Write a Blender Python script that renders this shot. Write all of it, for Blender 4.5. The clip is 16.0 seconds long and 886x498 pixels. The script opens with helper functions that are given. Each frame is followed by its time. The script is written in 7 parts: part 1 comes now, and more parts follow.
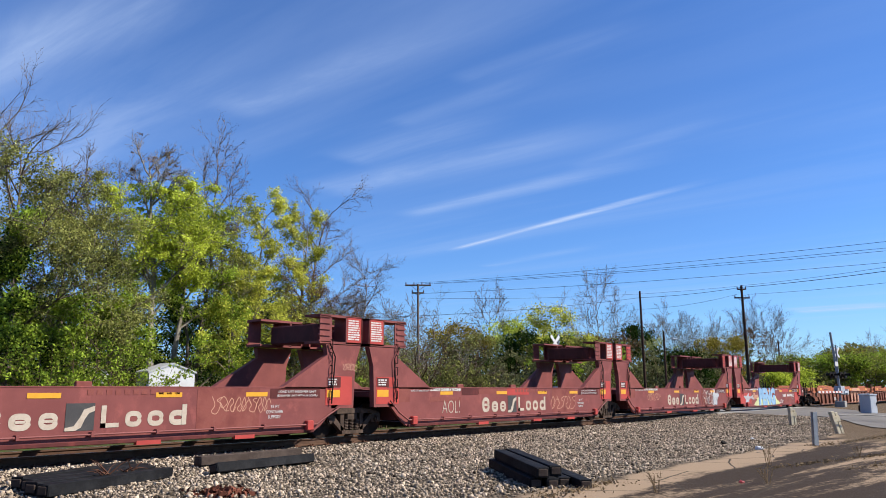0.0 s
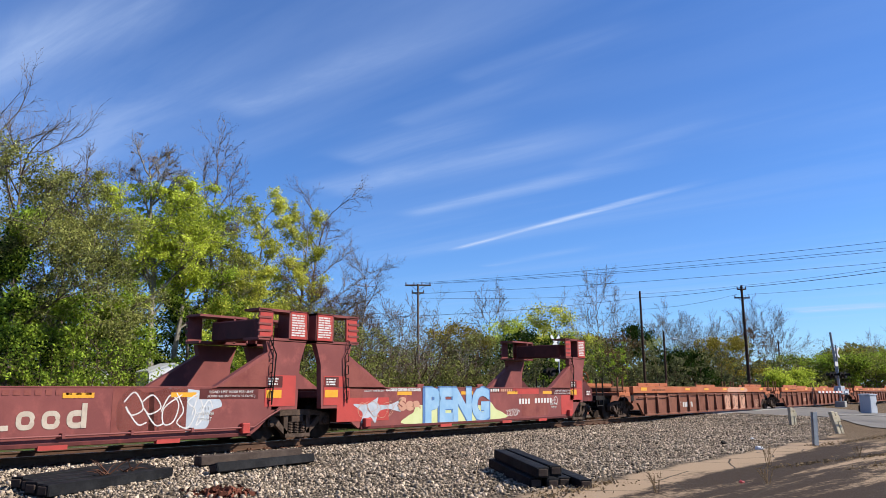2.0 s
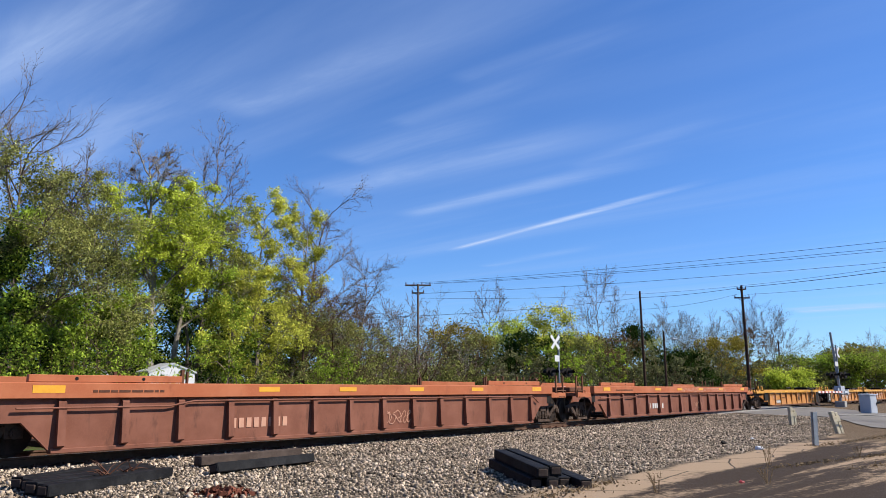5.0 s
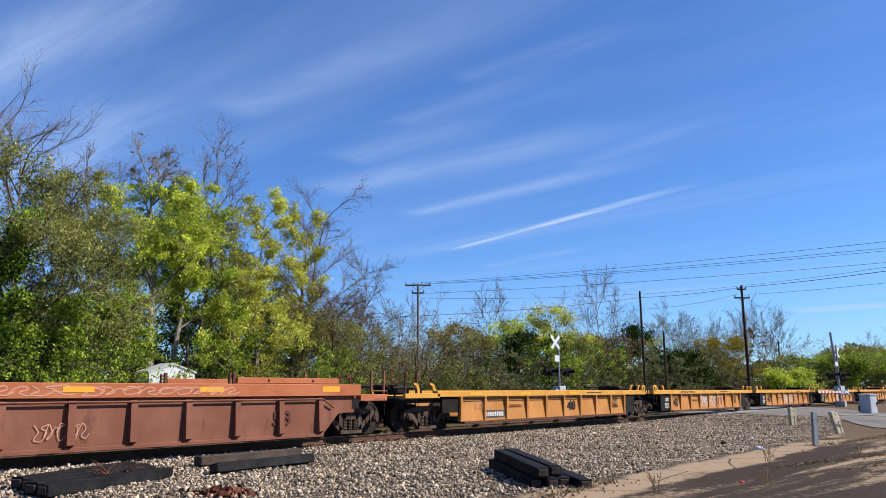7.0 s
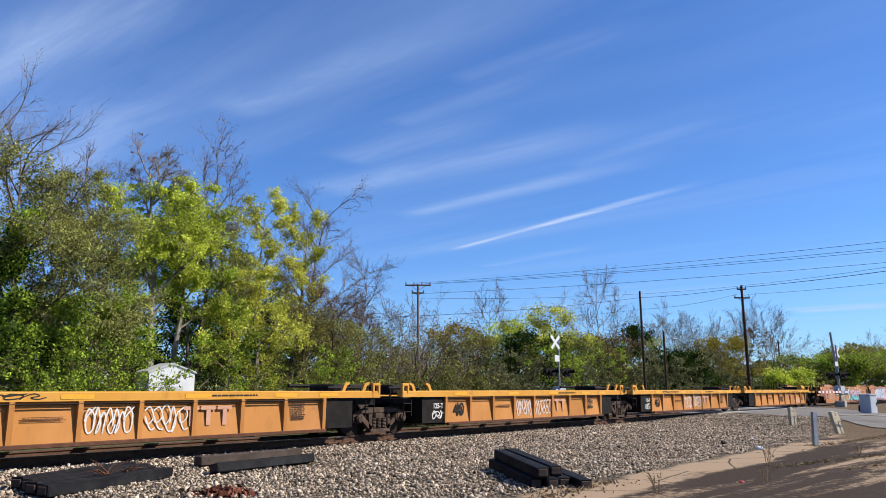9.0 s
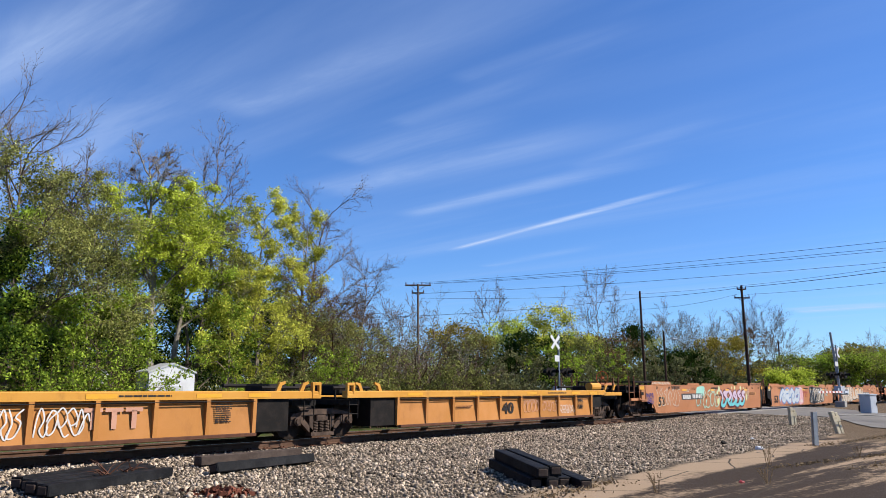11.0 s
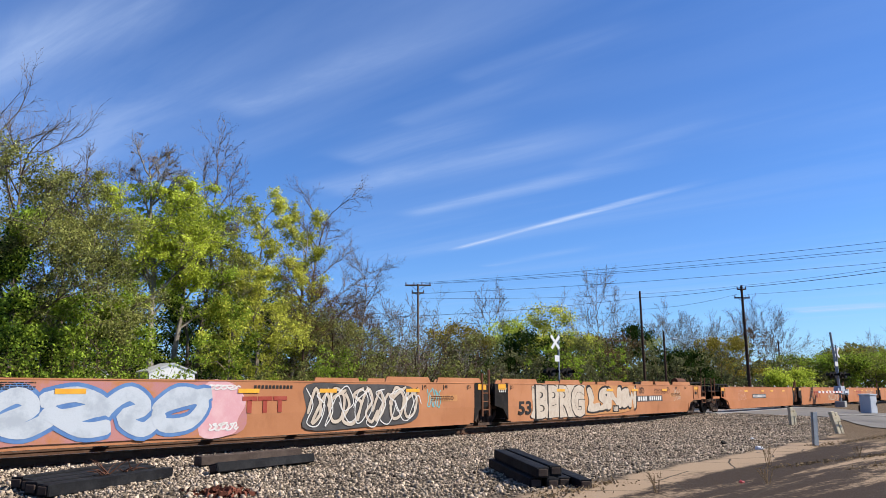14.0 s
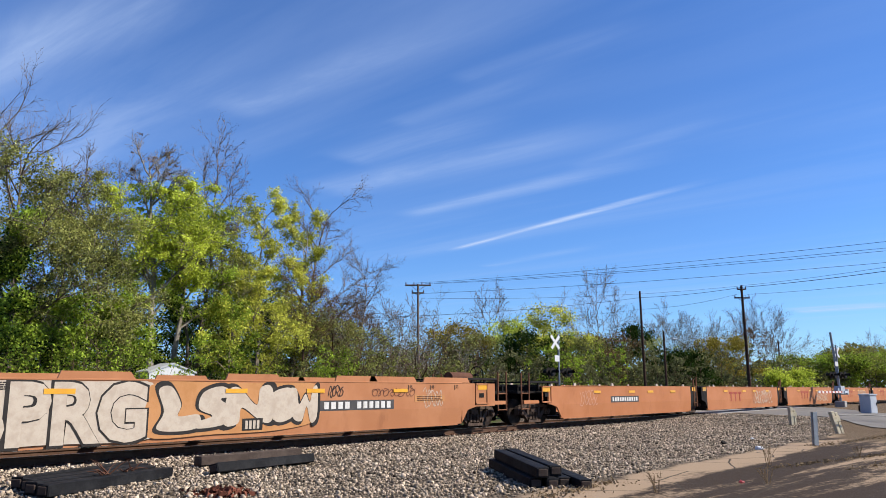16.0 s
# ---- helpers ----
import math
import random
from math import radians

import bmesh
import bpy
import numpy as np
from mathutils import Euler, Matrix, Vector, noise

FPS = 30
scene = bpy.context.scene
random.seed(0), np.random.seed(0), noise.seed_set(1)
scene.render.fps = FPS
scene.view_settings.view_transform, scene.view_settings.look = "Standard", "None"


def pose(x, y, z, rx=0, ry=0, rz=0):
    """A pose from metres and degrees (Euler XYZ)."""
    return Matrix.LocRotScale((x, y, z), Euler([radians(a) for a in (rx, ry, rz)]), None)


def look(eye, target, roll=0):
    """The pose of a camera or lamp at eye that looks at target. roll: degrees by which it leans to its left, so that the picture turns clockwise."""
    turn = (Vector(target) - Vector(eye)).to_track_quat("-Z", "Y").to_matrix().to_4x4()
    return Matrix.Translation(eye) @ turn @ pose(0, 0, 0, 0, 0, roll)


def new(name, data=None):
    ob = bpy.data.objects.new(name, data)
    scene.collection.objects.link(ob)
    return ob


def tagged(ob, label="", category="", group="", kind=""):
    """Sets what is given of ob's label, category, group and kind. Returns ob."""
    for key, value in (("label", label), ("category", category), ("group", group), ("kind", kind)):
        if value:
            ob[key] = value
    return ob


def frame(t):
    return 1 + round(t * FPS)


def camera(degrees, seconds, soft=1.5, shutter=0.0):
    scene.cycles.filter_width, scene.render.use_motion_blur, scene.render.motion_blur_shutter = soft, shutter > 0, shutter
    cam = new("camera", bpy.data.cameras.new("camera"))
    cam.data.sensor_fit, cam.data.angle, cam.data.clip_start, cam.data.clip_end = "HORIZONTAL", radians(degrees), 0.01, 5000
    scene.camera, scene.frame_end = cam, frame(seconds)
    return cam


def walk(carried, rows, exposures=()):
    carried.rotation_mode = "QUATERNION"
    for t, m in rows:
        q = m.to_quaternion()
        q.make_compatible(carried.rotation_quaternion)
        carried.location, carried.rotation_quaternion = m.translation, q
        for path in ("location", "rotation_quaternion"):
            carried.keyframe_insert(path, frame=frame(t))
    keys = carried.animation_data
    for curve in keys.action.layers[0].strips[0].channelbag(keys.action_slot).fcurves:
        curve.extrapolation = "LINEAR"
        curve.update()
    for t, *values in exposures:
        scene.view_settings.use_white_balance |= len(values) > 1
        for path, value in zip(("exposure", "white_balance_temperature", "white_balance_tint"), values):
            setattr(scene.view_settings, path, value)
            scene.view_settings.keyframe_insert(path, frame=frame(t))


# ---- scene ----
# ---- camera: stands still on the lot, tilted up a little ----
cam = camera(59.92, 16.0, soft=0.7)
EYE = (0.0, -16.45, 1.27)
HEADING, PITCH = radians(38.66), radians(10.33)
AIM = (EYE[0] + math.cos(HEADING) * math.cos(PITCH), EYE[1] + math.sin(HEADING) * math.cos(PITCH), EYE[2] + math.sin(PITCH))
walk(cam, [(0.0, look(EYE, AIM)), (16.0, look(EYE, AIM))])

# ---- daylight ----
SUN_AZ, SUN_EL = radians(-52), radians(40)   # from +X towards -Y; height over the horizon
SUN_DIR = Vector((math.cos(SUN_AZ) * math.cos(SUN_EL), math.sin(SUN_AZ) * math.cos(SUN_EL), math.sin(SUN_EL)))
sun = new("sun", bpy.data.lights.new("sun", "SUN"))
sun.data.energy, sun.data.angle, sun.data.color = 5.0, radians(0.55), (1.0, 0.94, 0.85)
sun.matrix_world = look(SUN_DIR * 50, (0, 0, 0))
scene.view_settings.exposure = 0.70


def N(tree, kind, data_type="", feature="", blend_type="", sky_type="", **values):
    """A node with its inputs set by name or number."""
    n = tree.nodes.new("ShaderNode" + kind)
    if data_type:
        n.data_type = data_type
    if feature:
        n.feature = feature
    if blend_type:
        n.blend_type = blend_type
    if sky_type:
        n.sky_type = sky_type
    for k, v in values.items():
        n.inputs[int(k[2:]) if k[2:].isdigit() else k[2:].replace("_", " ")].default_value = v
    return n


def link(tree, a, b):
    tree.links.new(a, b)


def calc(tree, op, a, b=None, c=None, clamp=False):
    n = tree.nodes.new("ShaderNodeMath")
    n.operation, n.use_clamp = op, clamp
    for i, v in enumerate((a, b, c)):
        if v is None:
            continue
        if isinstance(v, (int, float)):
            n.inputs[i].default_value = v
        else:
            tree.links.new(v, n.inputs[i])
    return n.outputs[0]


def ramp(tree, value, lo, hi):
    n = tree.nodes.new("ShaderNodeMapRange")
    n.interpolation_type = "SMOOTHSTEP"
    n.inputs[1].default_value, n.inputs[2].default_value = lo, hi
    tree.links.new(value, n.inputs[0])
    return n.outputs[0]


def blend(tree, fac, a, b):
    n = tree.nodes.new("ShaderNodeMix")
    n.data_type = "RGBA"
    for i, v in ((0, fac), (6, a), (7, b)):
        if isinstance(v, (int, float)):
            n.inputs[i].default_value = v
        elif isinstance(v, tuple):
            n.inputs[i].default_value = (*v[:3], 1)
        else:
            tree.links.new(v, n.inputs[i])
    return n.outputs[2]


def make_sky():
    world = bpy.data.worlds.new("sky")
    scene.world = world
    world.use_nodes = True
    t = world.node_tree
    t.nodes.clear()
    sky = N(t, "TexSky", sky_type="NISHITA")
    sky.sun_disc, sky.sun_elevation, sky.sun_rotation = False, SUN_EL, math.pi / 2 - SUN_AZ
    sky.air_density, sky.dust_density, sky.ozone_density = 1.0, 0.0, 4.0
    # the cirrus lies on a flat layer overhead: direction divided by its height
    co = N(t, "TexCoord").outputs["Generated"]
    xyz = N(t, "SeparateXYZ")
    link(t, co, xyz.inputs[0])
    up = calc(t, "MAXIMUM", xyz.outputs[2], 0.03)
    px, py = calc(t, "DIVIDE", xyz.outputs[0], up), calc(t, "DIVIDE", xyz.outputs[1], up)
    a = radians(CIRRUS_WAY)
    along = calc(t, "ADD", calc(t, "MULTIPLY", px, math.cos(a)), calc(t, "MULTIPLY", py, math.sin(a)))
    across = calc(t, "SUBTRACT", calc(t, "MULTIPLY", py, math.cos(a)), calc(t, "MULTIPLY", px, math.sin(a)))
    vec = N(t, "CombineXYZ")
    link(t, calc(t, "MULTIPLY", along, 0.16), vec.inputs[0])
    link(t, across, vec.inputs[1])
    streak = N(t, "TexNoise", i_Scale=1.5, i_Detail=7.0, i_Roughness=0.55, i_Distortion=0.35)
    link(t, vec.outputs[0], streak.inputs["Vector"])
    veil = N(t, "TexNoise", i_Scale=0.55, i_Detail=3.0)
    link(t, vec.outputs[0], veil.inputs["Vector"])
    cloud = calc(t, "MULTIPLY", ramp(t, streak.outputs[0], 0.36, 0.85), ramp(t, veil.outputs[0], 0.30, 0.64))
    cloud = calc(t, "MULTIPLY", cloud, 0.30)
    thin = N(t, "TexNoise", i_Scale=4.5, i_Detail=8.0, i_Roughness=0.62, i_Distortion=0.5)
    link(t, vec.outputs[0], thin.inputs["Vector"])
    wisp = calc(t, "ADD", calc(t, "MULTIPLY", ramp(t, thin.outputs[0], 0.30, 0.72), 1.1), 0.42)
    # named streaks on the layer: the vapour trail and its neighbours
    for x0, y0, x1, y1, wide, dense in TRAILS:
        dx, dy = x1 - x0, y1 - y0
        size = math.hypot(dx, dy)
        rx, ry = calc(t, "SUBTRACT", px, x0), calc(t, "SUBTRACT", py, y0)
        s = calc(t, "DIVIDE", calc(t, "ADD", calc(t, "MULTIPLY", rx, dx / size), calc(t, "MULTIPLY", ry, dy / size)), size)
        off = calc(t, "ABSOLUTE", calc(t, "SUBTRACT", calc(t, "MULTIPLY", ry, dx / size), calc(t, "MULTIPLY", rx, dy / size)))
        wob = calc(t, "MULTIPLY", calc(t, "SUBTRACT", streak.outputs[0], 0.5), wide * 1.2)
        body = ramp(t, calc(t, "ADD", off, wob), wide, 0.0)
        ends = calc(t, "MULTIPLY", ramp(t, s, 0.0, 0.12), ramp(t, s, 1.0, 0.55))
        cloud = calc(t, "ADD", cloud, calc(t, "MULTIPLY", calc(t, "MULTIPLY", body, ends), calc(t, "MULTIPLY", wisp, dense)))
    cloud = calc(t, "MINIMUM", cloud, 1.0)
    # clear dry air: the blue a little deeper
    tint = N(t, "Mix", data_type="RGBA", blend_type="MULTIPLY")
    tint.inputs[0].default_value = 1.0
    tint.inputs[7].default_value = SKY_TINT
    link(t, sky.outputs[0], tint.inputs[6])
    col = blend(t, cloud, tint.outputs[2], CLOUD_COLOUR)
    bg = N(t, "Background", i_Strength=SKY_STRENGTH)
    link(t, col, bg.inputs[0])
    out = N(t, "OutputWorld")
    link(t, bg.outputs[0], out.inputs[0])


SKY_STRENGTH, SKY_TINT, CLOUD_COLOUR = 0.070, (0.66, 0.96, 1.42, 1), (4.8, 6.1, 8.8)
CIRRUS_WAY = 86.0
TRAILS = [(1.47, 6.23, 1.30, 1.35, 0.451, 0.34), (0.82, 3.28, 0.91, 1.57, 0.223, 0.10),
          (4.38, 3.49, 3.60, 1.14, 0.070, 0.80), (3.30, 3.00, 3.09, 1.11, 0.160, 0.30),
          (2.63, 2.96, 2.64, 1.05, 0.257, 0.26), (2.32, 2.45, 2.26, 1.40, 0.189, 0.16),
          (1.60, 2.36, 1.59, 0.94, 0.164, 0.24), (1.91, 1.49, 1.89, 0.70, 0.083, 0.10),
          (5.16, 3.73, 4.86, 2.39, 0.159, 0.16), (10.60, 2.76, 10.59, 1.18, 0.625, 0.50),
          (0.87, 3.13, 0.99, 1.29, 0.191, 0.30), (2.09, 1.94, 2.02, 1.04, 0.090, 0.10),
          (3.03, 1.70, 2.74, 0.79, 0.106, 0.10)]
make_sky()

# ---- materials ----
def surface(name, base, second, third=None, scale=3.0, rough=0.7, metal=0.0, bump=0.15, fine=60.0, streak=0.0, per_object=0.0, island=0.0, stain=0.5):
    """Paint, metal, stone or wood: base broken up by a second colour at a large and a small scale, with stains of a third that may run down."""
    m = bpy.data.materials.new(name)
    m.use_nodes = True
    t = m.node_tree
    bsdf = t.nodes["Principled BSDF"]
    co = N(t, "TexCoord").outputs["Object"]
    big = N(t, "TexNoise", i_Scale=scale, i_Detail=6.0, i_Roughness=0.62)
    small = N(t, "TexNoise", i_Scale=fine, i_Detail=4.0)
    link(t, co, big.inputs["Vector"])
    link(t, co, small.inputs["Vector"])
    col = blend(t, ramp(t, big.outputs[0], 0.4, 0.68), base, second)
    mixed = calc(t, "MULTIPLY", ramp(t, small.outputs[0], 0.45, 0.75), 0.5)
    col = blend(t, mixed, col, second)
    if third:
        run = N(t, "Mapping")
        run.inputs["Scale"].default_value = (1, 1, 1 - 0.88 * streak)
        link(t, co, run.inputs[0])
        spots = N(t, "TexNoise", i_Scale=scale * 2.6, i_Detail=8.0, i_Roughness=0.7)
        link(t, run.outputs[0], spots.inputs["Vector"])
        col = blend(t, calc(t, "MULTIPLY", ramp(t, spots.outputs[0], 0.52, 0.72), stain), col, third)
    if per_object or island:
        rnd = N(t, "ObjectInfo").outputs["Random"] if per_object else N(t, "NewGeometry").outputs["Random Per Island"]
        hsv = N(t, "HueSaturation")
        amount = per_object or island
        link(t, calc(t, "ADD", calc(t, "MULTIPLY", rnd, 2 * amount), 1 - amount), hsv.inputs["Value"])
        link(t, col, hsv.inputs["Color"])
        col = hsv.outputs[0]
    link(t, col, bsdf.inputs["Base Color"])
    link(t, calc(t, "ADD", calc(t, "MULTIPLY", small.outputs[0], 0.25), rough - 0.12, clamp=True), bsdf.inputs["Roughness"])
    bsdf.inputs["Metallic"].default_value = metal
    bsdf.inputs["Specular IOR Level"].default_value = 0.5 if rough < 0.45 else 0.10
    if bump:
        b = N(t, "Bump", i_Strength=bump, i_Distance=0.01)
        link(t, calc(t, "ADD", small.outputs[0], calc(t, "MULTIPLY", big.outputs[0], 2.0)), b.inputs["Height"])
        link(t, b.outputs[0], bsdf.inputs["Normal"])
    return m


def foliage(name, dark, light, through_light=0.35):
    """Leaves: each one its own shade, letting some light through."""
    m = bpy.data.materials.new(name)
    m.use_nodes = True
    t = m.node_tree
    t.nodes.remove(t.nodes["Principled BSDF"])
    rnd = N(t, "NewGeometry").outputs["Random Per Island"]
    co = N(t, "TexCoord").outputs["Object"]
    big = N(t, "TexNoise", i_Scale=0.45, i_Detail=2.0)
    link(t, co, big.inputs["Vector"])
    fac = calc(t, "ADD", calc(t, "MULTIPLY", rnd, 0.6), calc(t, "MULTIPLY", ramp(t, big.outputs[0], 0.35, 0.65), 0.4))
    col = blend(t, fac, dark, light)
    d = N(t, "BsdfDiffuse")
    tr = N(t, "BsdfTranslucent")
    link(t, col, d.inputs[0])
    link(t, col, tr.inputs[0])
    mix = N(t, "MixShader")
    mix.inputs[0].default_value = through_light
    link(t, d.outputs[0], mix.inputs[1])
    link(t, tr.outputs[0], mix.inputs[2])
    link(t, mix.outputs[0], t.nodes["Material Output"].inputs[0])
    return m


RUST, DUST, SOOT = (0.072, 0.029, 0.014), (0.216, 0.158, 0.115), (0.013, 0.011, 0.010)
M = {
    "maroon": surface("faded maroon paint", (0.165, 0.052, 0.047), (0.215, 0.068, 0.060), (0.33, 0.098, 0.082), 0.8, 0.55, streak=0.25, stain=0.6),
    "maroon_dark": surface("dark maroon paint", (0.076, 0.022, 0.020), (0.108, 0.030, 0.027), (0.216, 0.050, 0.042), 1.2, 0.55, streak=0.6),
    "red_fresh": surface("brighter red paint patch", (0.40, 0.060, 0.050), (0.32, 0.052, 0.044), None, 2.0, 0.5),
    "salmon": surface("sun-bleached red paint", (0.216, 0.068, 0.054), (0.151, 0.043, 0.036), (0.259, 0.108, 0.086), 1.4, 0.6, streak=0.5),
    "cp_side": surface("rusty brown paint", (0.151, 0.058, 0.036), (0.202, 0.083, 0.054), (0.072, 0.032, 0.022), 1.1, 0.65, streak=0.75, stain=0.7),
    "cp_top": surface("orange red chord paint", (0.317, 0.097, 0.043), (0.374, 0.130, 0.061), (0.173, 0.054, 0.029), 1.0, 0.6, streak=0.4),
    "ttx_yellow": surface("weathered yellow paint", (0.475, 0.223, 0.036), (0.518, 0.259, 0.054), (0.259, 0.122, 0.036), 0.8, 0.5, streak=0.5),
    "ttx_panel": surface("dusty tan yellow panel", (0.360, 0.155, 0.040), (0.418, 0.187, 0.061), (0.216, 0.090, 0.032), 0.7, 0.6, streak=0.6, per_object=0.10),
    "ttx_brown": surface("brown orange car paint", (0.33, 0.138, 0.062), (0.39, 0.172, 0.082), (0.205, 0.083, 0.040), 0.55, 0.55, streak=0.6),
    "ttx_orange": surface("orange tan car paint", (0.34, 0.132, 0.054), (0.385, 0.156, 0.070), (0.25, 0.098, 0.042), 0.6, 0.55, streak=0.6),
    "black": surface("sooty black steel", (0.009, 0.008, 0.007), (0.019, 0.015, 0.013), (0.036, 0.023, 0.016), 3.0, 0.7),
    "truck": surface("greasy brown cast iron", (0.050, 0.034, 0.026), (0.095, 0.064, 0.047), (0.016, 0.011, 0.009), 5.0, 0.75),
    "wheel": surface("dark wheel steel", (0.019, 0.013, 0.010), (0.036, 0.024, 0.018), (0.009, 0.007, 0.006), 7.0, 0.6),
    "rust": surface("rusted steel", (0.079, 0.035, 0.022), (0.115, 0.052, 0.030), (0.058, 0.025, 0.016), 5.0, 0.8),
    "rail_side": surface("dark brown rail steel", (0.079, 0.043, 0.027), (0.108, 0.061, 0.040), (0.036, 0.022, 0.014), 5.0, 0.75),
    "maroon_pen": surface("dark maroon sprayed outline", (0.079, 0.014, 0.022), (0.101, 0.022, 0.029), None, 3.0, 0.5, bump=0.0),
    "lilac": surface("lilac sprayed paint", (0.418, 0.331, 0.403), (0.461, 0.360, 0.418), None, 2.0, 0.5, bump=0.0),
    "blue_pen": surface("blue sprayed outline", (0.072, 0.144, 0.302), (0.101, 0.187, 0.346), None, 3.0, 0.5, bump=0.0),
    "violet": surface("violet sprayed haze", (0.360, 0.166, 0.158), (0.360, 0.151, 0.058), (0.331, 0.144, 0.216), 2.2, 0.5, bump=0.0),
    # tan_rust: brown steel with the sunlight on it put into the colour
    "tan_rust": surface("sunlit brown steel", (0.187, 0.083, 0.043), (0.144, 0.065, 0.036), (0.072, 0.036, 0.022), 4.0, 0.7),
    "rail_top": surface("polished rail head", (0.396, 0.382, 0.360), (0.302, 0.281, 0.259), None, 4.0, 0.28, metal=0.9, bump=0.02),
    "reflector": surface("yellow reflective strip", (0.612, 0.302, 0.014), (0.562, 0.259, 0.014), None, 6.0, 0.4, bump=0.0),
    "white": surface("white lettering paint", (0.562, 0.547, 0.518), (0.446, 0.418, 0.382), None, 6.0, 0.6, bump=0.0),
    "cream": surface("cream lettering paint", (0.45, 0.38, 0.30), (0.38, 0.31, 0.24), (0.31, 0.24, 0.175), 5.0, 0.6, bump=0.0, stain=0.4),
    "ink": surface("black lettering paint", (0.022, 0.020, 0.019), (0.036, 0.030, 0.026), None, 6.0, 0.6, bump=0.0),
    "grey_ink": surface("charcoal sprayed paint", (0.054, 0.052, 0.052), (0.079, 0.072, 0.068), None, 3.0, 0.6, bump=0.0),
    "tan_patch": surface("pale tan repaint patch", (0.432, 0.209, 0.086), (0.374, 0.173, 0.065), None, 3.0, 0.6, bump=0.0),
    "sky_blue": surface("light blue sprayed paint", (0.194, 0.338, 0.490), (0.274, 0.403, 0.518), None, 2.0, 0.5, bump=0.0),
    "pale_yellow": surface("pale lime sprayed paint", (0.504, 0.518, 0.274), (0.446, 0.475, 0.216), None, 2.0, 0.5, bump=0.0),
    "silver": surface("silver sprayed paint", (0.403, 0.432, 0.461), (0.302, 0.331, 0.360), None, 2.5, 0.45, bump=0.0),
    "mint": surface("mint sprayed paint", (0.259, 0.475, 0.382), (0.317, 0.518, 0.432), None, 2.5, 0.5, bump=0.0),
    "teal": surface("teal sprayed paint", (0.086, 0.346, 0.360), (0.144, 0.403, 0.418), None, 2.5, 0.5, bump=0.0),
    "pink": surface("pink sprayed paint", (0.490, 0.259, 0.274), (0.533, 0.331, 0.331), None, 2.5, 0.5, bump=0.0),
    "navy": surface("dark blue marker paint", (0.036, 0.036, 0.144), (0.050, 0.050, 0.173), None, 3.0, 0.5, bump=0.0),
    "crimson": surface("dull red lettering", (0.245, 0.043, 0.029), (0.288, 0.065, 0.043), None, 3.0, 0.5, bump=0.0),
    "ghost": surface("worn pinkish lettering", (0.432, 0.230, 0.158), (0.475, 0.259, 0.173), None, 3.0, 0.6, bump=0.0),
    "ghost_dark": surface("worn dark lettering", (0.086, 0.032, 0.022), (0.072, 0.029, 0.022), None, 3.0, 0.6, bump=0.0),
    "orange_red": surface("orange brake wheel paint", (0.446, 0.115, 0.036), (0.360, 0.094, 0.036), None, 5.0, 0.5),
    "creosote": surface("creosoted black timber", (0.007, 0.007, 0.008), (0.017, 0.017, 0.018), (0.032, 0.026, 0.022), 4.0, 0.72, fine=35, bump=0.5),
    "old_tie": surface("weathered dark brown timber", (0.050, 0.036, 0.029), (0.079, 0.059, 0.048), (0.025, 0.020, 0.018), 4.0, 0.8, fine=35, bump=0.5),
    "pole": surface("weathered pole timber", (0.15, 0.105, 0.080), (0.21, 0.15, 0.12), (0.08, 0.055, 0.042), 2.0, 0.8, streak=0.8),
    "pole_dark": surface("dark brown pole timber", (0.050, 0.027, 0.019), (0.072, 0.040, 0.027), (0.029, 0.018, 0.014), 2.0, 0.8, streak=0.8),
    "post_wood": surface("bleached cream post timber", (0.50, 0.44, 0.31), (0.40, 0.34, 0.24), (0.20, 0.16, 0.11), 5.0, 0.8, streak=0.7),
    "galv": surface("galvanised steel", (0.238, 0.252, 0.266), (0.302, 0.317, 0.331), (0.173, 0.180, 0.187), 8.0, 0.5, metal=0.5),
    "cabinet": surface("pale grey cabinet paint", (0.360, 0.382, 0.418), (0.403, 0.425, 0.454), (0.274, 0.288, 0.310), 2.0, 0.5, streak=0.6),
    "concrete": surface("grey concrete", (0.274, 0.259, 0.238), (0.324, 0.310, 0.281), (0.187, 0.173, 0.151), 3.0, 0.85),
    "wire": surface("black cable", (0.010, 0.010, 0.011), (0.014, 0.014, 0.015), None, 1.0, 0.6, bump=0.0),
    "insulator": surface("brown glazed ceramic", (0.072, 0.032, 0.022), (0.086, 0.043, 0.029), None, 5.0, 0.3),
    "white_paint": surface("white painted board", (0.576, 0.576, 0.569), (0.504, 0.504, 0.497), (0.360, 0.353, 0.331), 2.0, 0.55, streak=0.6, stain=0.3),
    "shed_roof": surface("pale metal roof", (0.446, 0.446, 0.446), (0.374, 0.374, 0.374), None, 2.0, 0.5),
    "bark": surface("grey brown bark", (0.115, 0.090, 0.068), (0.173, 0.140, 0.108), (0.036, 0.029, 0.023), 3.0, 0.9, fine=30, bump=0.6),
    "bark_pale": surface("pale mottled bark", (0.216, 0.194, 0.158), (0.144, 0.122, 0.097), (0.302, 0.281, 0.245), 2.5, 0.85, fine=20, bump=0.4),
    "bark_brown": surface("reddish brown twig bark", (0.083, 0.050, 0.033), (0.112, 0.072, 0.048), (0.050, 0.032, 0.022), 3.0, 0.9),
    "glass_red": surface("dark red signal lens", (0.072, 0.009, 0.007), (0.086, 0.012, 0.009), None, 2.0, 0.15, bump=0.0),
    "litter_white": surface("white rubbish", (0.562, 0.562, 0.562), (0.490, 0.490, 0.490), None, 6.0, 0.6),
    "can_red": surface("red can", (0.396, 0.036, 0.029), (0.324, 0.036, 0.029), None, 6.0, 0.4),
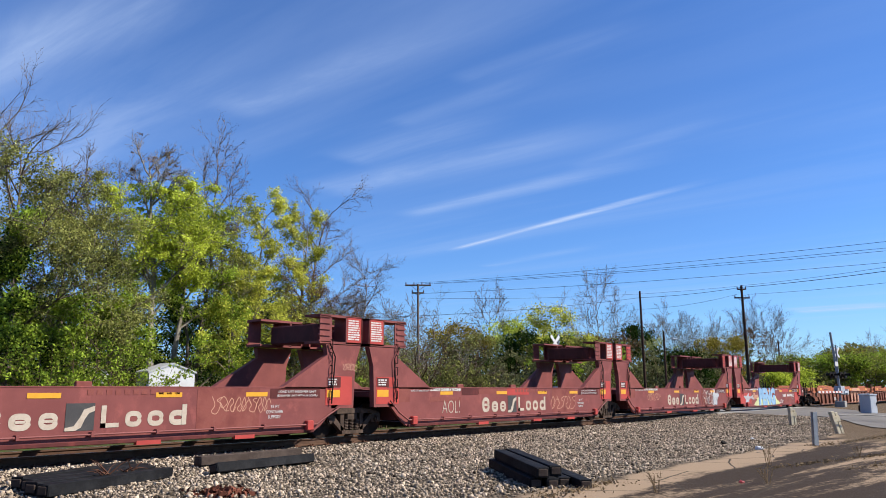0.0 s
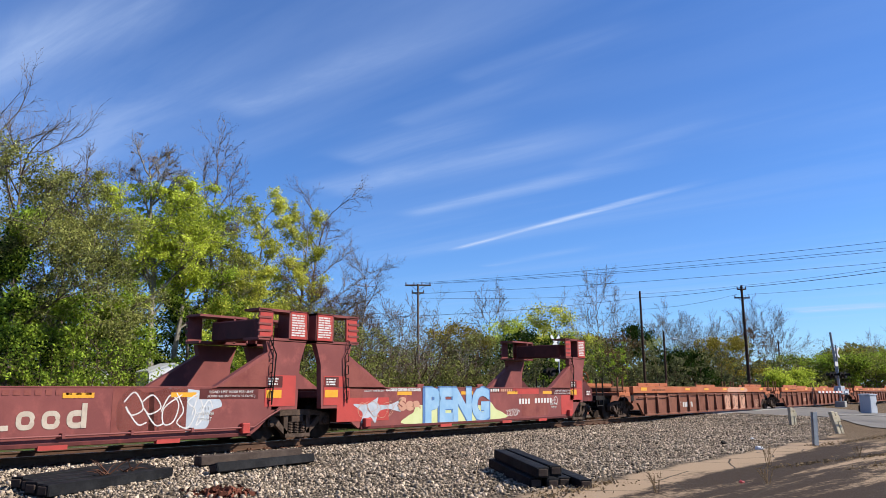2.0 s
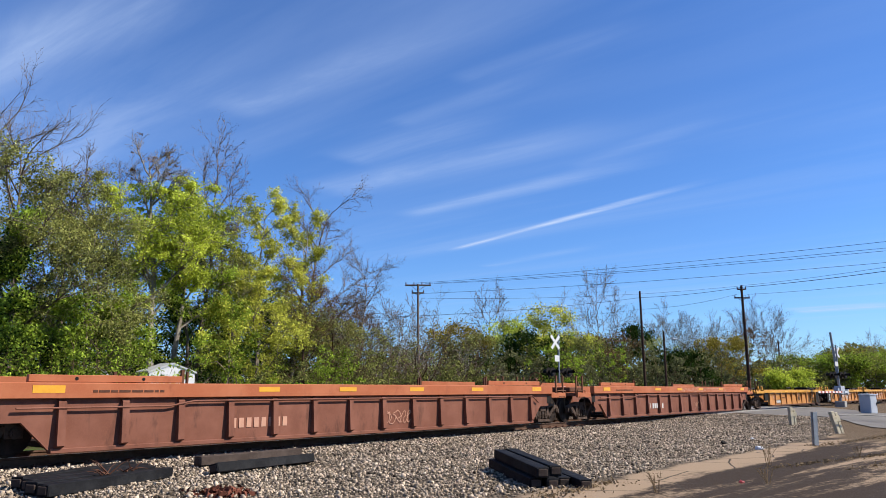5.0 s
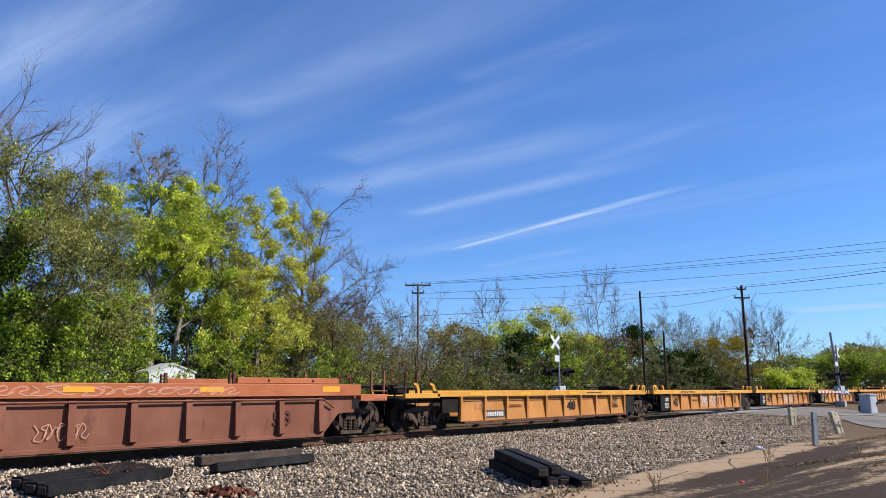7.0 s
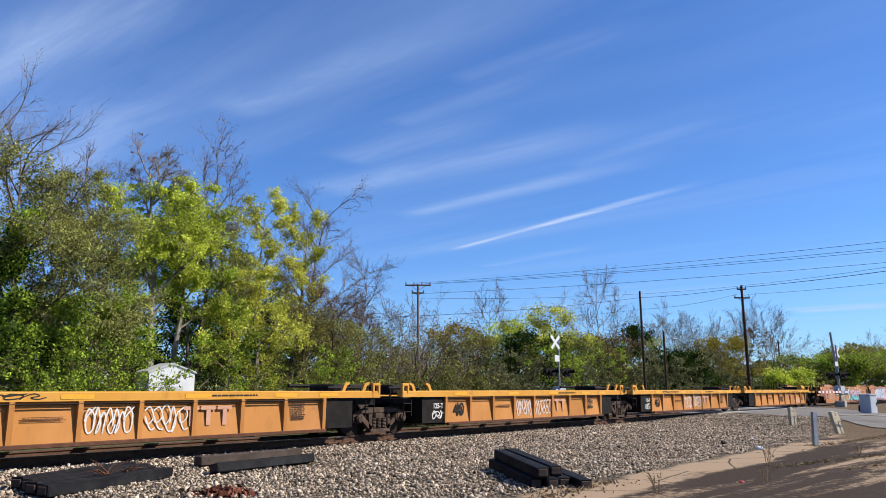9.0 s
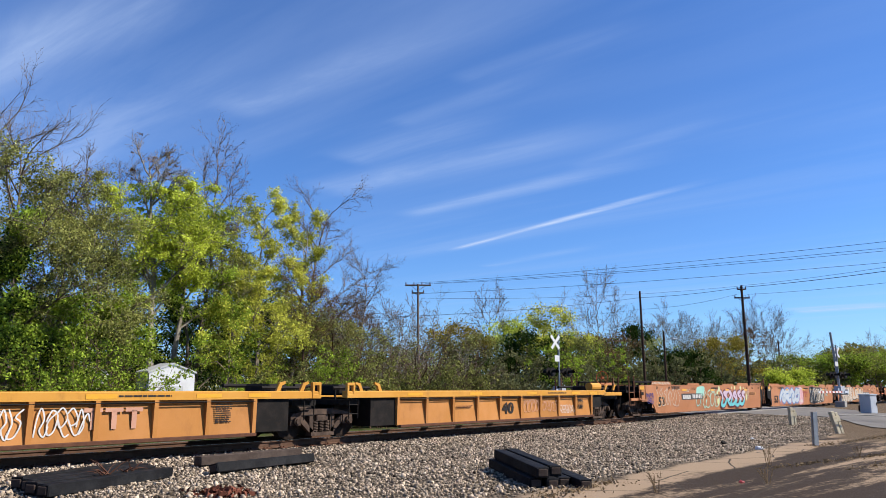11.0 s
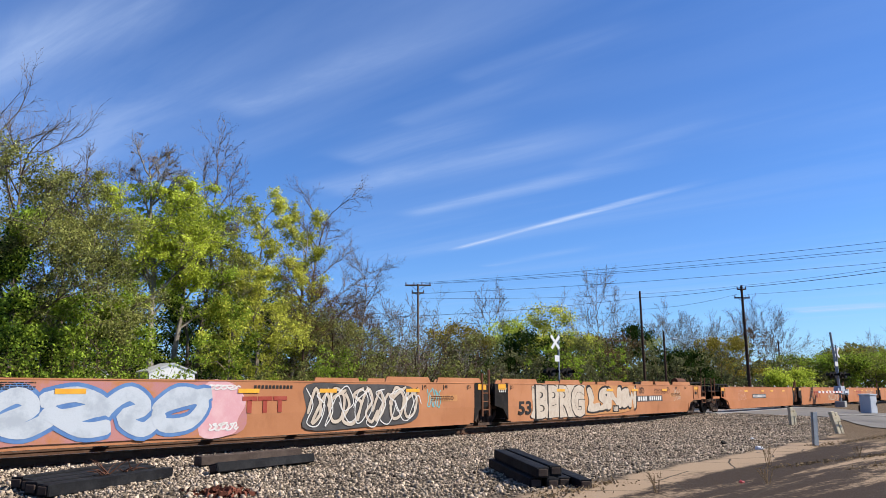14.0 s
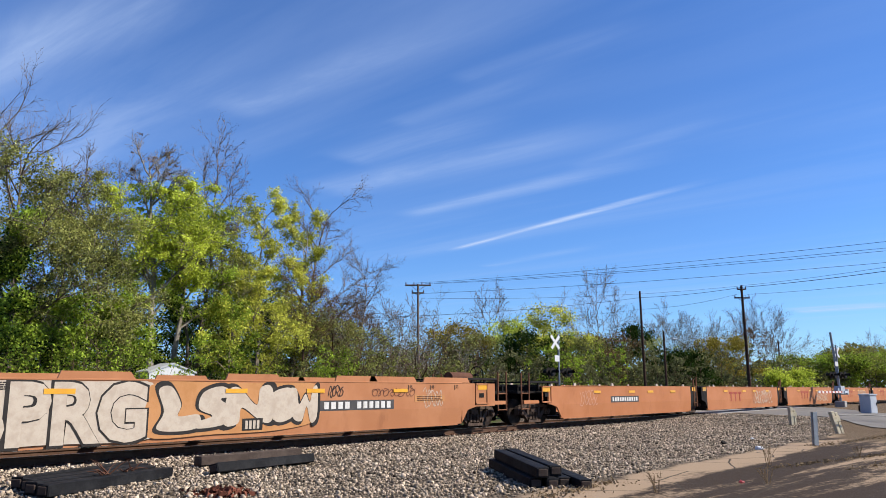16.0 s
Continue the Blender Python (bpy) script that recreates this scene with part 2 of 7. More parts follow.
    "dead_stem": surface("dry weed stem", (0.158, 0.108, 0.061), (0.202, 0.137, 0.079), None, 6.0, 0.9),
    "red_dirt": surface("rust-red bark chips", (0.115, 0.040, 0.025), (0.144, 0.050, 0.032), (0.058, 0.022, 0.014), 8.0, 0.9, island=0.4),
    "stone": surface("grey crushed ballast", (0.23, 0.175, 0.122), (0.37, 0.30, 0.225), (0.080, 0.050, 0.031), 9.0, 0.95, island=0.85),
    "leaf_lime": foliage("fresh lime leaves", (0.10, 0.16, 0.014), (0.80, 0.86, 0.12), 0.42),
    "leaf_yellow": foliage("yellow green spring leaves", (0.11, 0.13, 0.014), (0.80, 0.79, 0.13), 0.42),
    "leaf_green": foliage("green leaves", (0.016, 0.040, 0.005), (0.46, 0.60, 0.07), 0.32),
    "leaf_olive": foliage("olive leaves", (0.030, 0.036, 0.012), (0.42, 0.43, 0.12), 0.30),
    # leaf_dark: evergreens and ivy, also near-black leaves that stand for shade inside the wood
    "leaf_dark": foliage("dark evergreen and shade-dark leaves", (0.006, 0.014, 0.004), (0.050, 0.085, 0.014), 0.10),
    "leaf_rust": foliage("reddish buds", (0.07, 0.038, 0.020), (0.24, 0.145, 0.075), 0.2),
    "leaf_gold": foliage("golden leaves", (0.14, 0.11, 0.018), (0.38, 0.30, 0.05), 0.3),
    "leaf_hazy": foliage("hazy grey green growth", (0.05, 0.056, 0.026), (0.27, 0.27, 0.11), 0.25),
    "litter_leaf": foliage("dry fallen leaves", (0.08, 0.055, 0.032), (0.30, 0.22, 0.13), 0.1),
}

# ---- mesh helpers ----
def part(name, bm, material, parent=None, label=""):
    """Links a bmesh as one mesh object under a thing or a part."""
    me = bpy.data.meshes.new(name)
    bm.to_mesh(me)
    bm.free()
    me.materials.append(M[material])
    ob = new(name, me)
    ob.parent = parent
    return tagged(ob, label)


def shared(name, me, parent, m=None, label=""):
    ob = new(name, me)
    ob.parent = parent
    if m is not None:
        ob.matrix_basis = m
    return tagged(ob, label)


def thing(name, label, category, m=None, group="", kind=""):
    ob = new(name)
    ob.empty_display_size = 0.3
    if m is not None:
        ob.matrix_basis = m
    return tagged(ob, label, category, group, kind)


def mesh_of(name, bm, material):
    me = bpy.data.meshes.new(name)
    bm.to_mesh(me)
    bm.free()
    me.materials.append(M[material])
    return me


def box(bm, x0, x1, y0, y1, z0, z1, bevel=0.0, m=None):
    made = bmesh.ops.create_cube(bm, size=1.0)["verts"]
    mat = Matrix.Translation(((x0 + x1) / 2, (y0 + y1) / 2, (z0 + z1) / 2)) @ Matrix.Diagonal((abs(x1 - x0), abs(y1 - y0), abs(z1 - z0), 1))
    bmesh.ops.transform(bm, matrix=(m @ mat) if m else mat, verts=made)
    if bevel:
        edges = list({e for v in made for e in v.link_edges})
        bmesh.ops.bevel(bm, geom=edges, offset=bevel, segments=1, affect="EDGES", profile=0.5)
    return bm


def prism(bm, pts, y0, y1):
    """A plate of thickness y0..y1 with an outline in x and z."""
    a = [bm.verts.new((x, y0, z)) for x, z in pts]
    b = [bm.verts.new((x, y1, z)) for x, z in pts]
    n = len(pts)
    faces = [bm.faces.new(a), bm.faces.new(b[::-1])]
    for i in range(n):
        faces.append(bm.faces.new((a[i], b[i], b[(i + 1) % n], a[(i + 1) % n])))
    bmesh.ops.recalc_face_normals(bm, faces=faces)
    return bm


def prism_x(bm, pts, x0, x1):
    """A bar from x0 to x1 with an outline in y and z."""
    a = [bm.verts.new((x0, y, z)) for y, z in pts]
    b = [bm.verts.new((x1, y, z)) for y, z in pts]
    n = len(pts)
    faces = [bm.faces.new(a), bm.faces.new(b[::-1])]
    for i in range(n):
        faces.append(bm.faces.new((a[i], b[i], b[(i + 1) % n], a[(i + 1) % n])))
    bmesh.ops.recalc_face_normals(bm, faces=faces)
    return bm


def tube(bm, pts, r, seg=6, r_end=None):
    pts = [Vector(p) for p in pts]
    rings = []
    for i, p in enumerate(pts):
        d = (pts[min(i + 1, len(pts) - 1)] - pts[max(i - 1, 0)]).normalized()
        side = d.cross(Vector((0, 0, 1)) if abs(d.z) < 0.9 else Vector((1, 0, 0))).normalized()
        other = d.cross(side)
        rr = r if r_end is None else r + (r_end - r) * i / (len(pts) - 1)
        rings.append([bm.verts.new(p + (side * math.cos(2 * math.pi * k / seg) + other * math.sin(2 * math.pi * k / seg)) * rr) for k in range(seg)])
    for a, b in zip(rings, rings[1:]):
        for k in range(seg):
            bm.faces.new((a[k], a[(k + 1) % seg], b[(k + 1) % seg], b[k]))
    bm.faces.new(rings[0][::-1])
    bm.faces.new(rings[-1])
    return bm


def rod_y(bm, x, z, y0, y1, r, seg=16):
    return tube(bm, [(x, y0, z), (x, y1, z)], r, seg)


def mesh_np(name, verts, faces, material):
    """A mesh from numpy arrays of triangles or quads."""
    me = bpy.data.meshes.new(name)
    k = faces.shape[1]
    me.vertices.add(len(verts))
    me.vertices.foreach_set("co", np.ascontiguousarray(verts, dtype=np.float32).ravel())
    me.loops.add(faces.size)
    me.loops.foreach_set("vertex_index", np.ascontiguousarray(faces, dtype=np.int32).ravel())
    me.polygons.add(len(faces))
    me.polygons.foreach_set("loop_start", np.arange(0, faces.size, k, dtype=np.int32))
    me.update(calc_edges=True)
    me.materials.append(M[material])
    return me


# ---- the ground: one sheet to the horizon ----
LOT = -0.42            # the old paved lot
ROAD_X, ROAD_HALF = 55.0, 7.0


def smooth(a, b, v):
    k = np.clip((v - a) / (b - a), 0, 1)
    return k * k * (3 - 2 * k)


def ground_height(x, y):
    x, y = np.asarray(x, float), np.asarray(y, float)
    bed = -0.20 + (-0.30 + 0.20) * smooth(-2.2, -4.5, y) + (LOT + 0.30) * smooth(-4.5, -9.0, y)
    far = -0.22 - 0.35 * smooth(2.2, 6.0, y)
    z = np.where(y > 0, far, bed)
    ramp_up = smooth(33, 41, x) * (1 - smooth(76, 86, x))
    road = -0.05 + (LOT + 0.2 + 0.05) * smooth(-4, -16, y) - 0.25 * smooth(4, 25, y)
    z = z * (1 - ramp_up) + road * ramp_up
    return z


def ground_material():
    m = bpy.data.materials.new("lot, gravel and grass ground")
    m.use_nodes = True
    t = m.node_tree
    bsdf = t.nodes["Principled BSDF"]
    co = N(t, "TexCoord").outputs["Object"]
    sep = N(t, "SeparateXYZ")
    link(t, co, sep.inputs[0])
    x, y = sep.outputs[0], sep.outputs[1]
    wob = N(t, "TexNoise", i_Scale=0.8, i_Detail=6.0)
    link(t, co, wob.inputs["Vector"])
    off = calc(t, "SUBTRACT", wob.outputs[0], 0.5)
    # ballast, with the shade between stones painted in as dark gaps
    stones = N(t, "TexVoronoi", i_Scale=16.0)
    link(t, co, stones.inputs["Vector"])
    tone = N(t, "SeparateColor")
    link(t, stones.outputs["Color"], tone.inputs[0])
    gravel = blend(t, tone.outputs[0], (0.055, 0.040, 0.027), (0.25, 0.195, 0.138))
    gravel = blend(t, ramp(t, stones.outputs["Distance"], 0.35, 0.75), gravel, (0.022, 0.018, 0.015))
    # worn asphalt over old concrete, with dark sheets, long along the track
    lane = N(t, "CombineXYZ")
    link(t, calc(t, "MULTIPLY", calc(t, "ADD", x, calc(t, "MULTIPLY", y, 0.9)), 0.16), lane.inputs[0])
    link(t, calc(t, "SUBTRACT", y, calc(t, "MULTIPLY", x, -0.06)), lane.inputs[1])
    sheet = N(t, "TexNoise", i_Scale=0.75, i_Detail=9.0, i_Roughness=0.66, i_Distortion=0.4)
    link(t, lane.outputs[0], sheet.inputs["Vector"])
    grit = N(t, "TexNoise", i_Scale=70.0, i_Detail=4.0)
    link(t, co, grit.inputs["Vector"])
    crumbs = N(t, "TexNoise", i_Scale=7.0, i_Detail=8.0, i_Roughness=0.75)
    link(t, co, crumbs.inputs["Vector"])
    strip = ramp(t, calc(t, "ADD", y, calc(t, "MULTIPLY", off, 0.9)), -10.75, -10.35)
    worn = calc(t, "ADD", calc(t, "SUBTRACT", sheet.outputs[0], calc(t, "MULTIPLY", strip, 0.15)), calc(t, "MULTIPLY", calc(t, "SUBTRACT", crumbs.outputs[0], 0.5), 0.30))
    pave = blend(t, ramp(t, worn, 0.39, 0.49), (0.30, 0.215, 0.14), (0.040, 0.029, 0.022))
    pave = blend(t, calc(t, "MULTIPLY", ramp(t, grit.outputs[0], 0.45, 0.7), 0.22), pave, (0.12, 0.086, 0.056))
    crack = N(t, "TexVoronoi", feature="DISTANCE_TO_EDGE", i_Scale=0.55)
    warp = N(t, "Mix", data_type="VECTOR", i_0=0.12)
    link(t, co, warp.inputs[4])
    link(t, wob.outputs[1], warp.inputs[5])
    link(t, warp.outputs[1], crack.inputs["Vector"])
    pave = blend(t, ramp(t, crack.outputs[0], 0.014, 0.004), pave, (0.05, 0.04, 0.03))
    # dirt and grass beyond the line
    grass = N(t, "TexNoise", i_Scale=2.2, i_Detail=8.0, i_Roughness=0.7)
    link(t, co, grass.inputs["Vector"])
    green = blend(t, ramp(t, grass.outputs[0], 0.38, 0.62), (0.07, 0.052, 0.032), (0.06, 0.09, 0.02))
    edge = calc(t, "ADD", y, calc(t, "MULTIPLY", off, 1.1))
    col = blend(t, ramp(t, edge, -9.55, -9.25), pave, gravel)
    col = blend(t, ramp(t, edge, 7.0, 8.2), col, green)
    # darker between the rails: oily ballast, and the train's shade put into colour
    oily_shade = ramp(t, calc(t, "ABSOLUTE", calc(t, "ADD", y, calc(t, "MULTIPLY", off, 0.3))), 1.35, 1.0)
    col = blend(t, calc(t, "MULTIPLY", oily_shade, 0.8), col, (0.030, 0.023, 0.017))
    past = calc(t, "ADD", x, calc(t, "MULTIPLY", off, 3.0))
    dirt = blend(t, ramp(t, grit.outputs[0], 0.4, 0.7), (0.085, 0.058, 0.035), (0.18, 0.13, 0.082))
    beyond = calc(t, "MULTIPLY", ramp(t, past, 27.0, 31.0), ramp(t, calc(t, "ADD", edge, calc(t, "MULTIPLY", x, -0.25)), -17.2, -17.9))
    col = blend(t, calc(t, "MULTIPLY", beyond, ramp(t, edge, -30.0, -28.0)), col, dirt)
    link(t, col, bsdf.inputs["Base Color"])
    bsdf.inputs["Roughness"].default_value = 0.95
    bsdf.inputs["Specular IOR Level"].default_value = 0.06
    b = N(t, "Bump", i_Strength=0.7, i_Distance=0.03)
    high = calc(t, "ADD", calc(t, "MULTIPLY", grit.outputs[0], 0.35), calc(t, "MULTIPLY", calc(t, "SUBTRACT", 0.6, stones.outputs["Distance"]), ramp(t, edge, -9.5, -9.2)))
    link(t, high, b.inputs["Height"])
    link(t, b.outputs[0], bsdf.inputs["Normal"])
    return m


M["ground"] = ground_material()


def build_ground():
    near = np.concatenate([[-3000, -800, -200, -60, -30], np.arange(-16, 100, 0.5), [110, 130, 160, 220, 400, 1000, 3500]])
    side = np.concatenate([[-3000, -800, -200, -60, -30], np.arange(-18, 8, 0.25), np.arange(8, 40, 1.5), [50, 70, 100, 160, 300, 800, 3500]])
    xs, ys = np.meshgrid(near, side)
    zs = ground_height(xs, ys)
    bumps = 0.025 * np.sin(xs * 1.7 + 2 * np.sin(ys * 0.9)) * np.sin(ys * 1.3 + xs * 0.35) * ((ys > -9) & (ys < -2.2) & (xs < 36))
    verts = np.stack([xs, ys, zs + bumps], -1).reshape(-1, 3)
    w = len(near)
    i = (np.arange(len(side) - 1)[:, None] * w + np.arange(w - 1)[None, :]).ravel()
    faces = np.stack([i, i + 1, i + 1 + w, i + w], 1)
    me = mesh_np("ground", verts, faces, "ground")
    tagged(new("ground", me), "grey ballast bank, cracked old pavement and grassy verge", "ground", kind="structure")


build_ground()


def build_ballast():
    """Loose crushed stone lying on the bank beside the track."""
    rng = np.random.default_rng(5)
    cube = bmesh.new()
    bmesh.ops.create_cube(cube, size=1.5)
    bmesh.ops.triangulate(cube, faces=cube.faces)
    base = np.array([v.co[:] for v in cube.verts])
    tri = np.array([[v.index for v in f.verts] for f in cube.faces])
    cube.free()
    n = 66000
    # thinner far off, thicker where the camera is near
    x = 3.5 + 39 * rng.random(n) ** 1.25
    y = -9.45 + 8.35 * rng.random(n)
    edge_noise = 0.22 * np.sin(x * 1.9) + 0.15 * np.sin(x * 4.3 + 1)
    keep = (y > -9.35 + edge_noise + 1.2 * smooth(31, 38, x)) & (x < 43.9 - 2.6 * smooth(-0.7, -5.5, y) - 5.6 * smooth(-6.5, -10.5, y))
    x, y = x[keep], y[keep]
    n = len(x)
    size = rng.uniform(0.013, 0.024, n) * (1 + 0.8 * (rng.random(n) < 0.16))
    z = ground_height(x, y) + 0.025 * np.sin(x * 1.7 + 2 * np.sin(y * 0.9)) * np.sin(y * 1.3 + x * 0.35) * ((y > -9) & (y < -2.2)) + size * 0.3
    squash = rng.uniform(0.5, 1.35, (n, 1, 3)) * np.array([1.15, 1.0, 0.8])
    shape = base[None] * squash * (1 + rng.uniform(-0.42, 0.3, (n, 8, 1)))
    a = rng.random(n) * 6.283
    c, s = np.cos(a)[:, None], np.sin(a)[:, None]
    tilt = rng.uniform(-1.2, 1.2, n)[:, None]
    px, py, pz = shape[..., 0], shape[..., 1], shape[..., 2]
    px, pz = px * np.cos(tilt) - pz * np.sin(tilt), px * np.sin(tilt) + pz * np.cos(tilt)
    out = np.stack([px * c - py * s, px * s + py * c, pz], -1) * size[:, None, None] + np.stack([x, y, z], -1)[:, None]
    faces = (tri[None] + 8 * np.arange(n)[:, None, None]).reshape(-1, 3)
    me = mesh_np("ballast", out.reshape(-1, 3), faces, "stone")
    tagged(new("ballast", me), "loose grey crushed stone ballast beside the track", "gravel", kind="stuff")


build_ballast()


# ---- the road over the line ----
def road_material():
    m = surface("pale worn asphalt", (0.15, 0.136, 0.118), (0.19, 0.172, 0.15), (0.10, 0.090, 0.077), 0.8, 0.85, fine=50, bump=0.2)
    return m


M["road"] = road_material()


def build_road():
    bm = bmesh.new()
    # carriageway as a strip that follows the ground, a little proud; it bends towards the lot's side
    rows = []
    for k in range(60):
        y = 26 - k * 0.8
        near_edge = 44.4 - 2.6 * float(smooth(-0.7, -5.5, y)) - 5.6 * float(smooth(-6.5, -10.5, y))
        far_edge = 64.0 - 17.5 * float(smooth(1.0, -12.0, y))
        row = []
        for j in range(9):
            x = near_edge + (far_edge - near_edge) * j / 8
            row.append(bm.verts.new((x, y, float(ground_height(x, y)) + 0.03)))
        rows.append(row)
    for a, b in zip(rows, rows[1:]):
        for j in range(8):
            bm.faces.new((a[j], a[j + 1], b[j + 1], b[j]))
    bmesh.ops.recalc_face_normals(bm, faces=bm.faces)
    ob = part("road", bm, "road")
    tagged(ob, "pale worn asphalt road crossing the railway", "road", kind="structure")


build_road()


# ---- track ----
def build_track():
    bed = thing("railway_track", "straight railway track with rusty rails on dark timber sleepers", "track", kind="structure")
    profile = [(-0.036, 0.0), (-0.036, -0.035), (-0.010, -0.050), (-0.009, -0.140), (-0.072, -0.160), (-0.072, -0.175),
               (0.072, -0.175), (0.072, -0.160), (0.009, -0.140), (0.010, -0.050), (0.036, -0.035), (0.036, 0.0)]
    for y in (-0.755, 0.755):
        bm = bmesh.new()
        prism_x(bm, [(p + y, q - 0.004) for p, q in profile], -60, 400)
        rail = part("rail", bm, "rail_side", bed, "dark rusty steel rail")
        bm = bmesh.new()
        box(bm, -60, 400, y - 0.028, y + 0.028, -0.004, 0.001)
        part("rail_head", bm, "rail_top", rail, "polished running surface")
    bm = bmesh.new()
    box(bm, -0.115, 0.115, -1.3, 1.3, -0.36, -0.18, 0.012)
    tie = mesh_of("sleeper", bm, "old_tie")
    plate = bmesh.new()
    for y in (-0.755, 0.755):
        box(plate, -0.1, 0.1, y - 0.19, y + 0.19, -0.182, -0.168)
        for k in (-1, 1):
            box(plate, -0.06, -0.03, y + k * 0.1 - 0.015, y + k * 0.1 + 0.015, -0.17, -0.135)
            box(plate, 0.03, 0.06, y + k * 0.1 - 0.015, y + k * 0.1 + 0.015, -0.17, -0.135)
    plate = mesh_of("tie_plate", plate, "rust")
    for k in range(250):
        x = -6 + k * 0.5 + random.uniform(-0.03, 0.03)
        if 42 < x < 62:
            continue
        shared("sleeper", tie, bed, pose(x, random.uniform(-0.04, 0.04), 0.0, 0, 0, random.uniform(-1, 1)))
        if x < 40:
            shared("tie_plate", plate, bed, pose(x, 0, 0))
    # crossing panels between and beside the rails
    for y0, y1 in ((-1.6, -0.83), (-0.66, 0.66), (0.83, 1.6)):
        for k in range(6):
            bm = bmesh.new()
            box(bm, 42.4 + k * 3.0, 45.38 + k * 3.0, y0, y1, -0.2, -0.012, 0.01)
            part("crossing_panel", bm, "concrete", bed)


build_track()

# ---- the train ----
UNITS = []        # (thing, place of its leading end along the track at the start)
WHEELSETS = []


def build_wheelset_mesh(r):
    bm = bmesh.new()
    rod_y(bm, 0, 0, -0.9, 0.9, 0.075, 10)
    for y in (-0.755, 0.755):
        s = 1 if y > 0 else -1
        # tread, flange, rim and a dished plate
        for y0, y1, rr in ((y - 0.065, y + 0.065, r), (y - s * 0.085, y - s * 0.06, r + 0.028), (y + s * 0.02, y + s * 0.085, 0.15)):
            tube(bm, [(0, y0, 0), (0, y1, 0)], rr, 36)
        face = y + s * 0.066
        for k in range(18):
            a0, a1 = 2 * math.pi * k / 18, 2 * math.pi * (k + 1) / 18
            ring = [(rr * math.cos(a), face + s * d, rr * math.sin(a)) for rr, d, a in ((r, 0, a0), (r, 0, a1), (r - 0.06, 0.012, a1), (r - 0.06, 0.012, a0))]
            bm.faces.new([bm.verts.new(p) for p in ring])
    return mesh_of("wheelset", bm, "wheel")


WHEEL_R = 0.46
WHEELSET = build_wheelset_mesh(WHEEL_R)


def build_side_frame_mesh():
    bm = bmesh.new()
    for s in (-1, 1):
        prism(bm, [(s * 1.08, 0.36), (s * 1.08, 0.58), (s * 1.0, 0.66), (s * 0.74, 0.66), (s * 0.74, 0.36)], -1.08, -0.93)
        rod_y(bm, s * 0.91, 0.46, -1.16, -0.9, 0.105, 14)
        rod_y(bm, s * 0.91, 0.46, -1.19, -1.15, 0.07, 10)
        prism(bm, [(s * 0.78, 0.56), (s * 0.70, 0.40), (s * 0.34, 0.10), (s * 0.26, 0.18), (s * 0.56, 0.46), (s * 0.70, 0.60)], -1.06, -0.94)
        prism(bm, [(s * 0.42, 0.16), (s * 0.31, 0.16), (s * 0.29, 0.66), (s * 0.44, 0.66)], -1.06, -0.94)
    prism(bm, [(-0.92, 0.60), (-0.92, 0.67), (-0.4, 0.76), (0.4, 0.76), (0.92, 0.67), (0.92, 0.60), (0.4, 0.62), (-0.4, 0.62)], -1.09, -0.92)
    prism(bm, [(-0.40, 0.08), (-0.40, 0.17), (0.40, 0.17), (0.40, 0.08)], -1.10, -0.90)
    return mesh_of("side_frame", bm, "truck")


def build_spring_mesh():
    bm = bmesh.new()
    for x in (-0.2, 0.0, 0.2):
        rod_y_pts = []
        for k in range(56):
            a = k * 2 * math.pi / 8
            rod_y_pts.append((x + 0.075 * math.cos(a), -1.0 + 0.075 * math.sin(a), 0.18 + 0.27 * k / 55))
        tube(bm, rod_y_pts, 0.017, 4)
    return mesh_of("spring_group", bm, "truck")


SIDE_FRAME, SPRING = build_side_frame_mesh(), build_spring_mesh()


def build_bolster_mesh():
    bm = bmesh.new()
    box(bm, -0.2, 0.2, -1.08, 1.08, 0.44, 0.62, 0.02)
    box(bm, -0.3, 0.3, -0.35, 0.35, 0.5, 0.8, 0.02)
    for s in (-1, 1):
        tube(bm, [(s * 0.42, -0.8, 0.4), (s * 0.42, 0.8, 0.4)], 0.05, 6)
        box(bm, s * 0.40 - 0.04, s * 0.40 + 0.04, -0.82, -0.68, 0.3, 0.62)
        box(bm, s * 0.40 - 0.04, s * 0.40 + 0.04, 0.68, 0.82, 0.3, 0.62)
    return mesh_of("bogie", bm, "truck")


BOLSTER = build_bolster_mesh()
TURN = Matrix.Rotation(math.pi, 4, "Z")


def add_bogie(unit, x):
    bogie = shared("bogie", BOLSTER, unit, pose(x, 0, 0), "dark greasy cast steel bogie")
    for m in (Matrix(), TURN):
        shared("side_frame", SIDE_FRAME, bogie, m)
        shared("spring_group", SPRING, bogie, m)
    for s in (-0.91, 0.91):
        w = shared("wheelset", WHEELSET, bogie, pose(s, 0, WHEEL_R))
        WHEELSETS.append((w, s))


def decal(unit, name, x0, x1, z0, z1, material, y=-1.503, thick=0.004, label=""):
    """A painted or stuck-on plate on the side that faces the lot."""
    bm = bmesh.new()
    box(bm, x0, x1, y - thick, y + 0.001, z0, z1)
    return part(name, bm, material, unit, label)


def text_mesh(text, size, bold=0.0):
    cu = bpy.data.curves.new("lettering", "FONT")
    cu.body, cu.size, cu.offset, cu.extrude = text, size, bold, 0.002
    cu.resolution_u = 3
    ob = bpy.data.objects.new("lettering", cu)
    scene.collection.objects.link(ob)
    me = bpy.data.meshes.new_from_object(ob)
    bpy.data.objects.remove(ob)
    return me


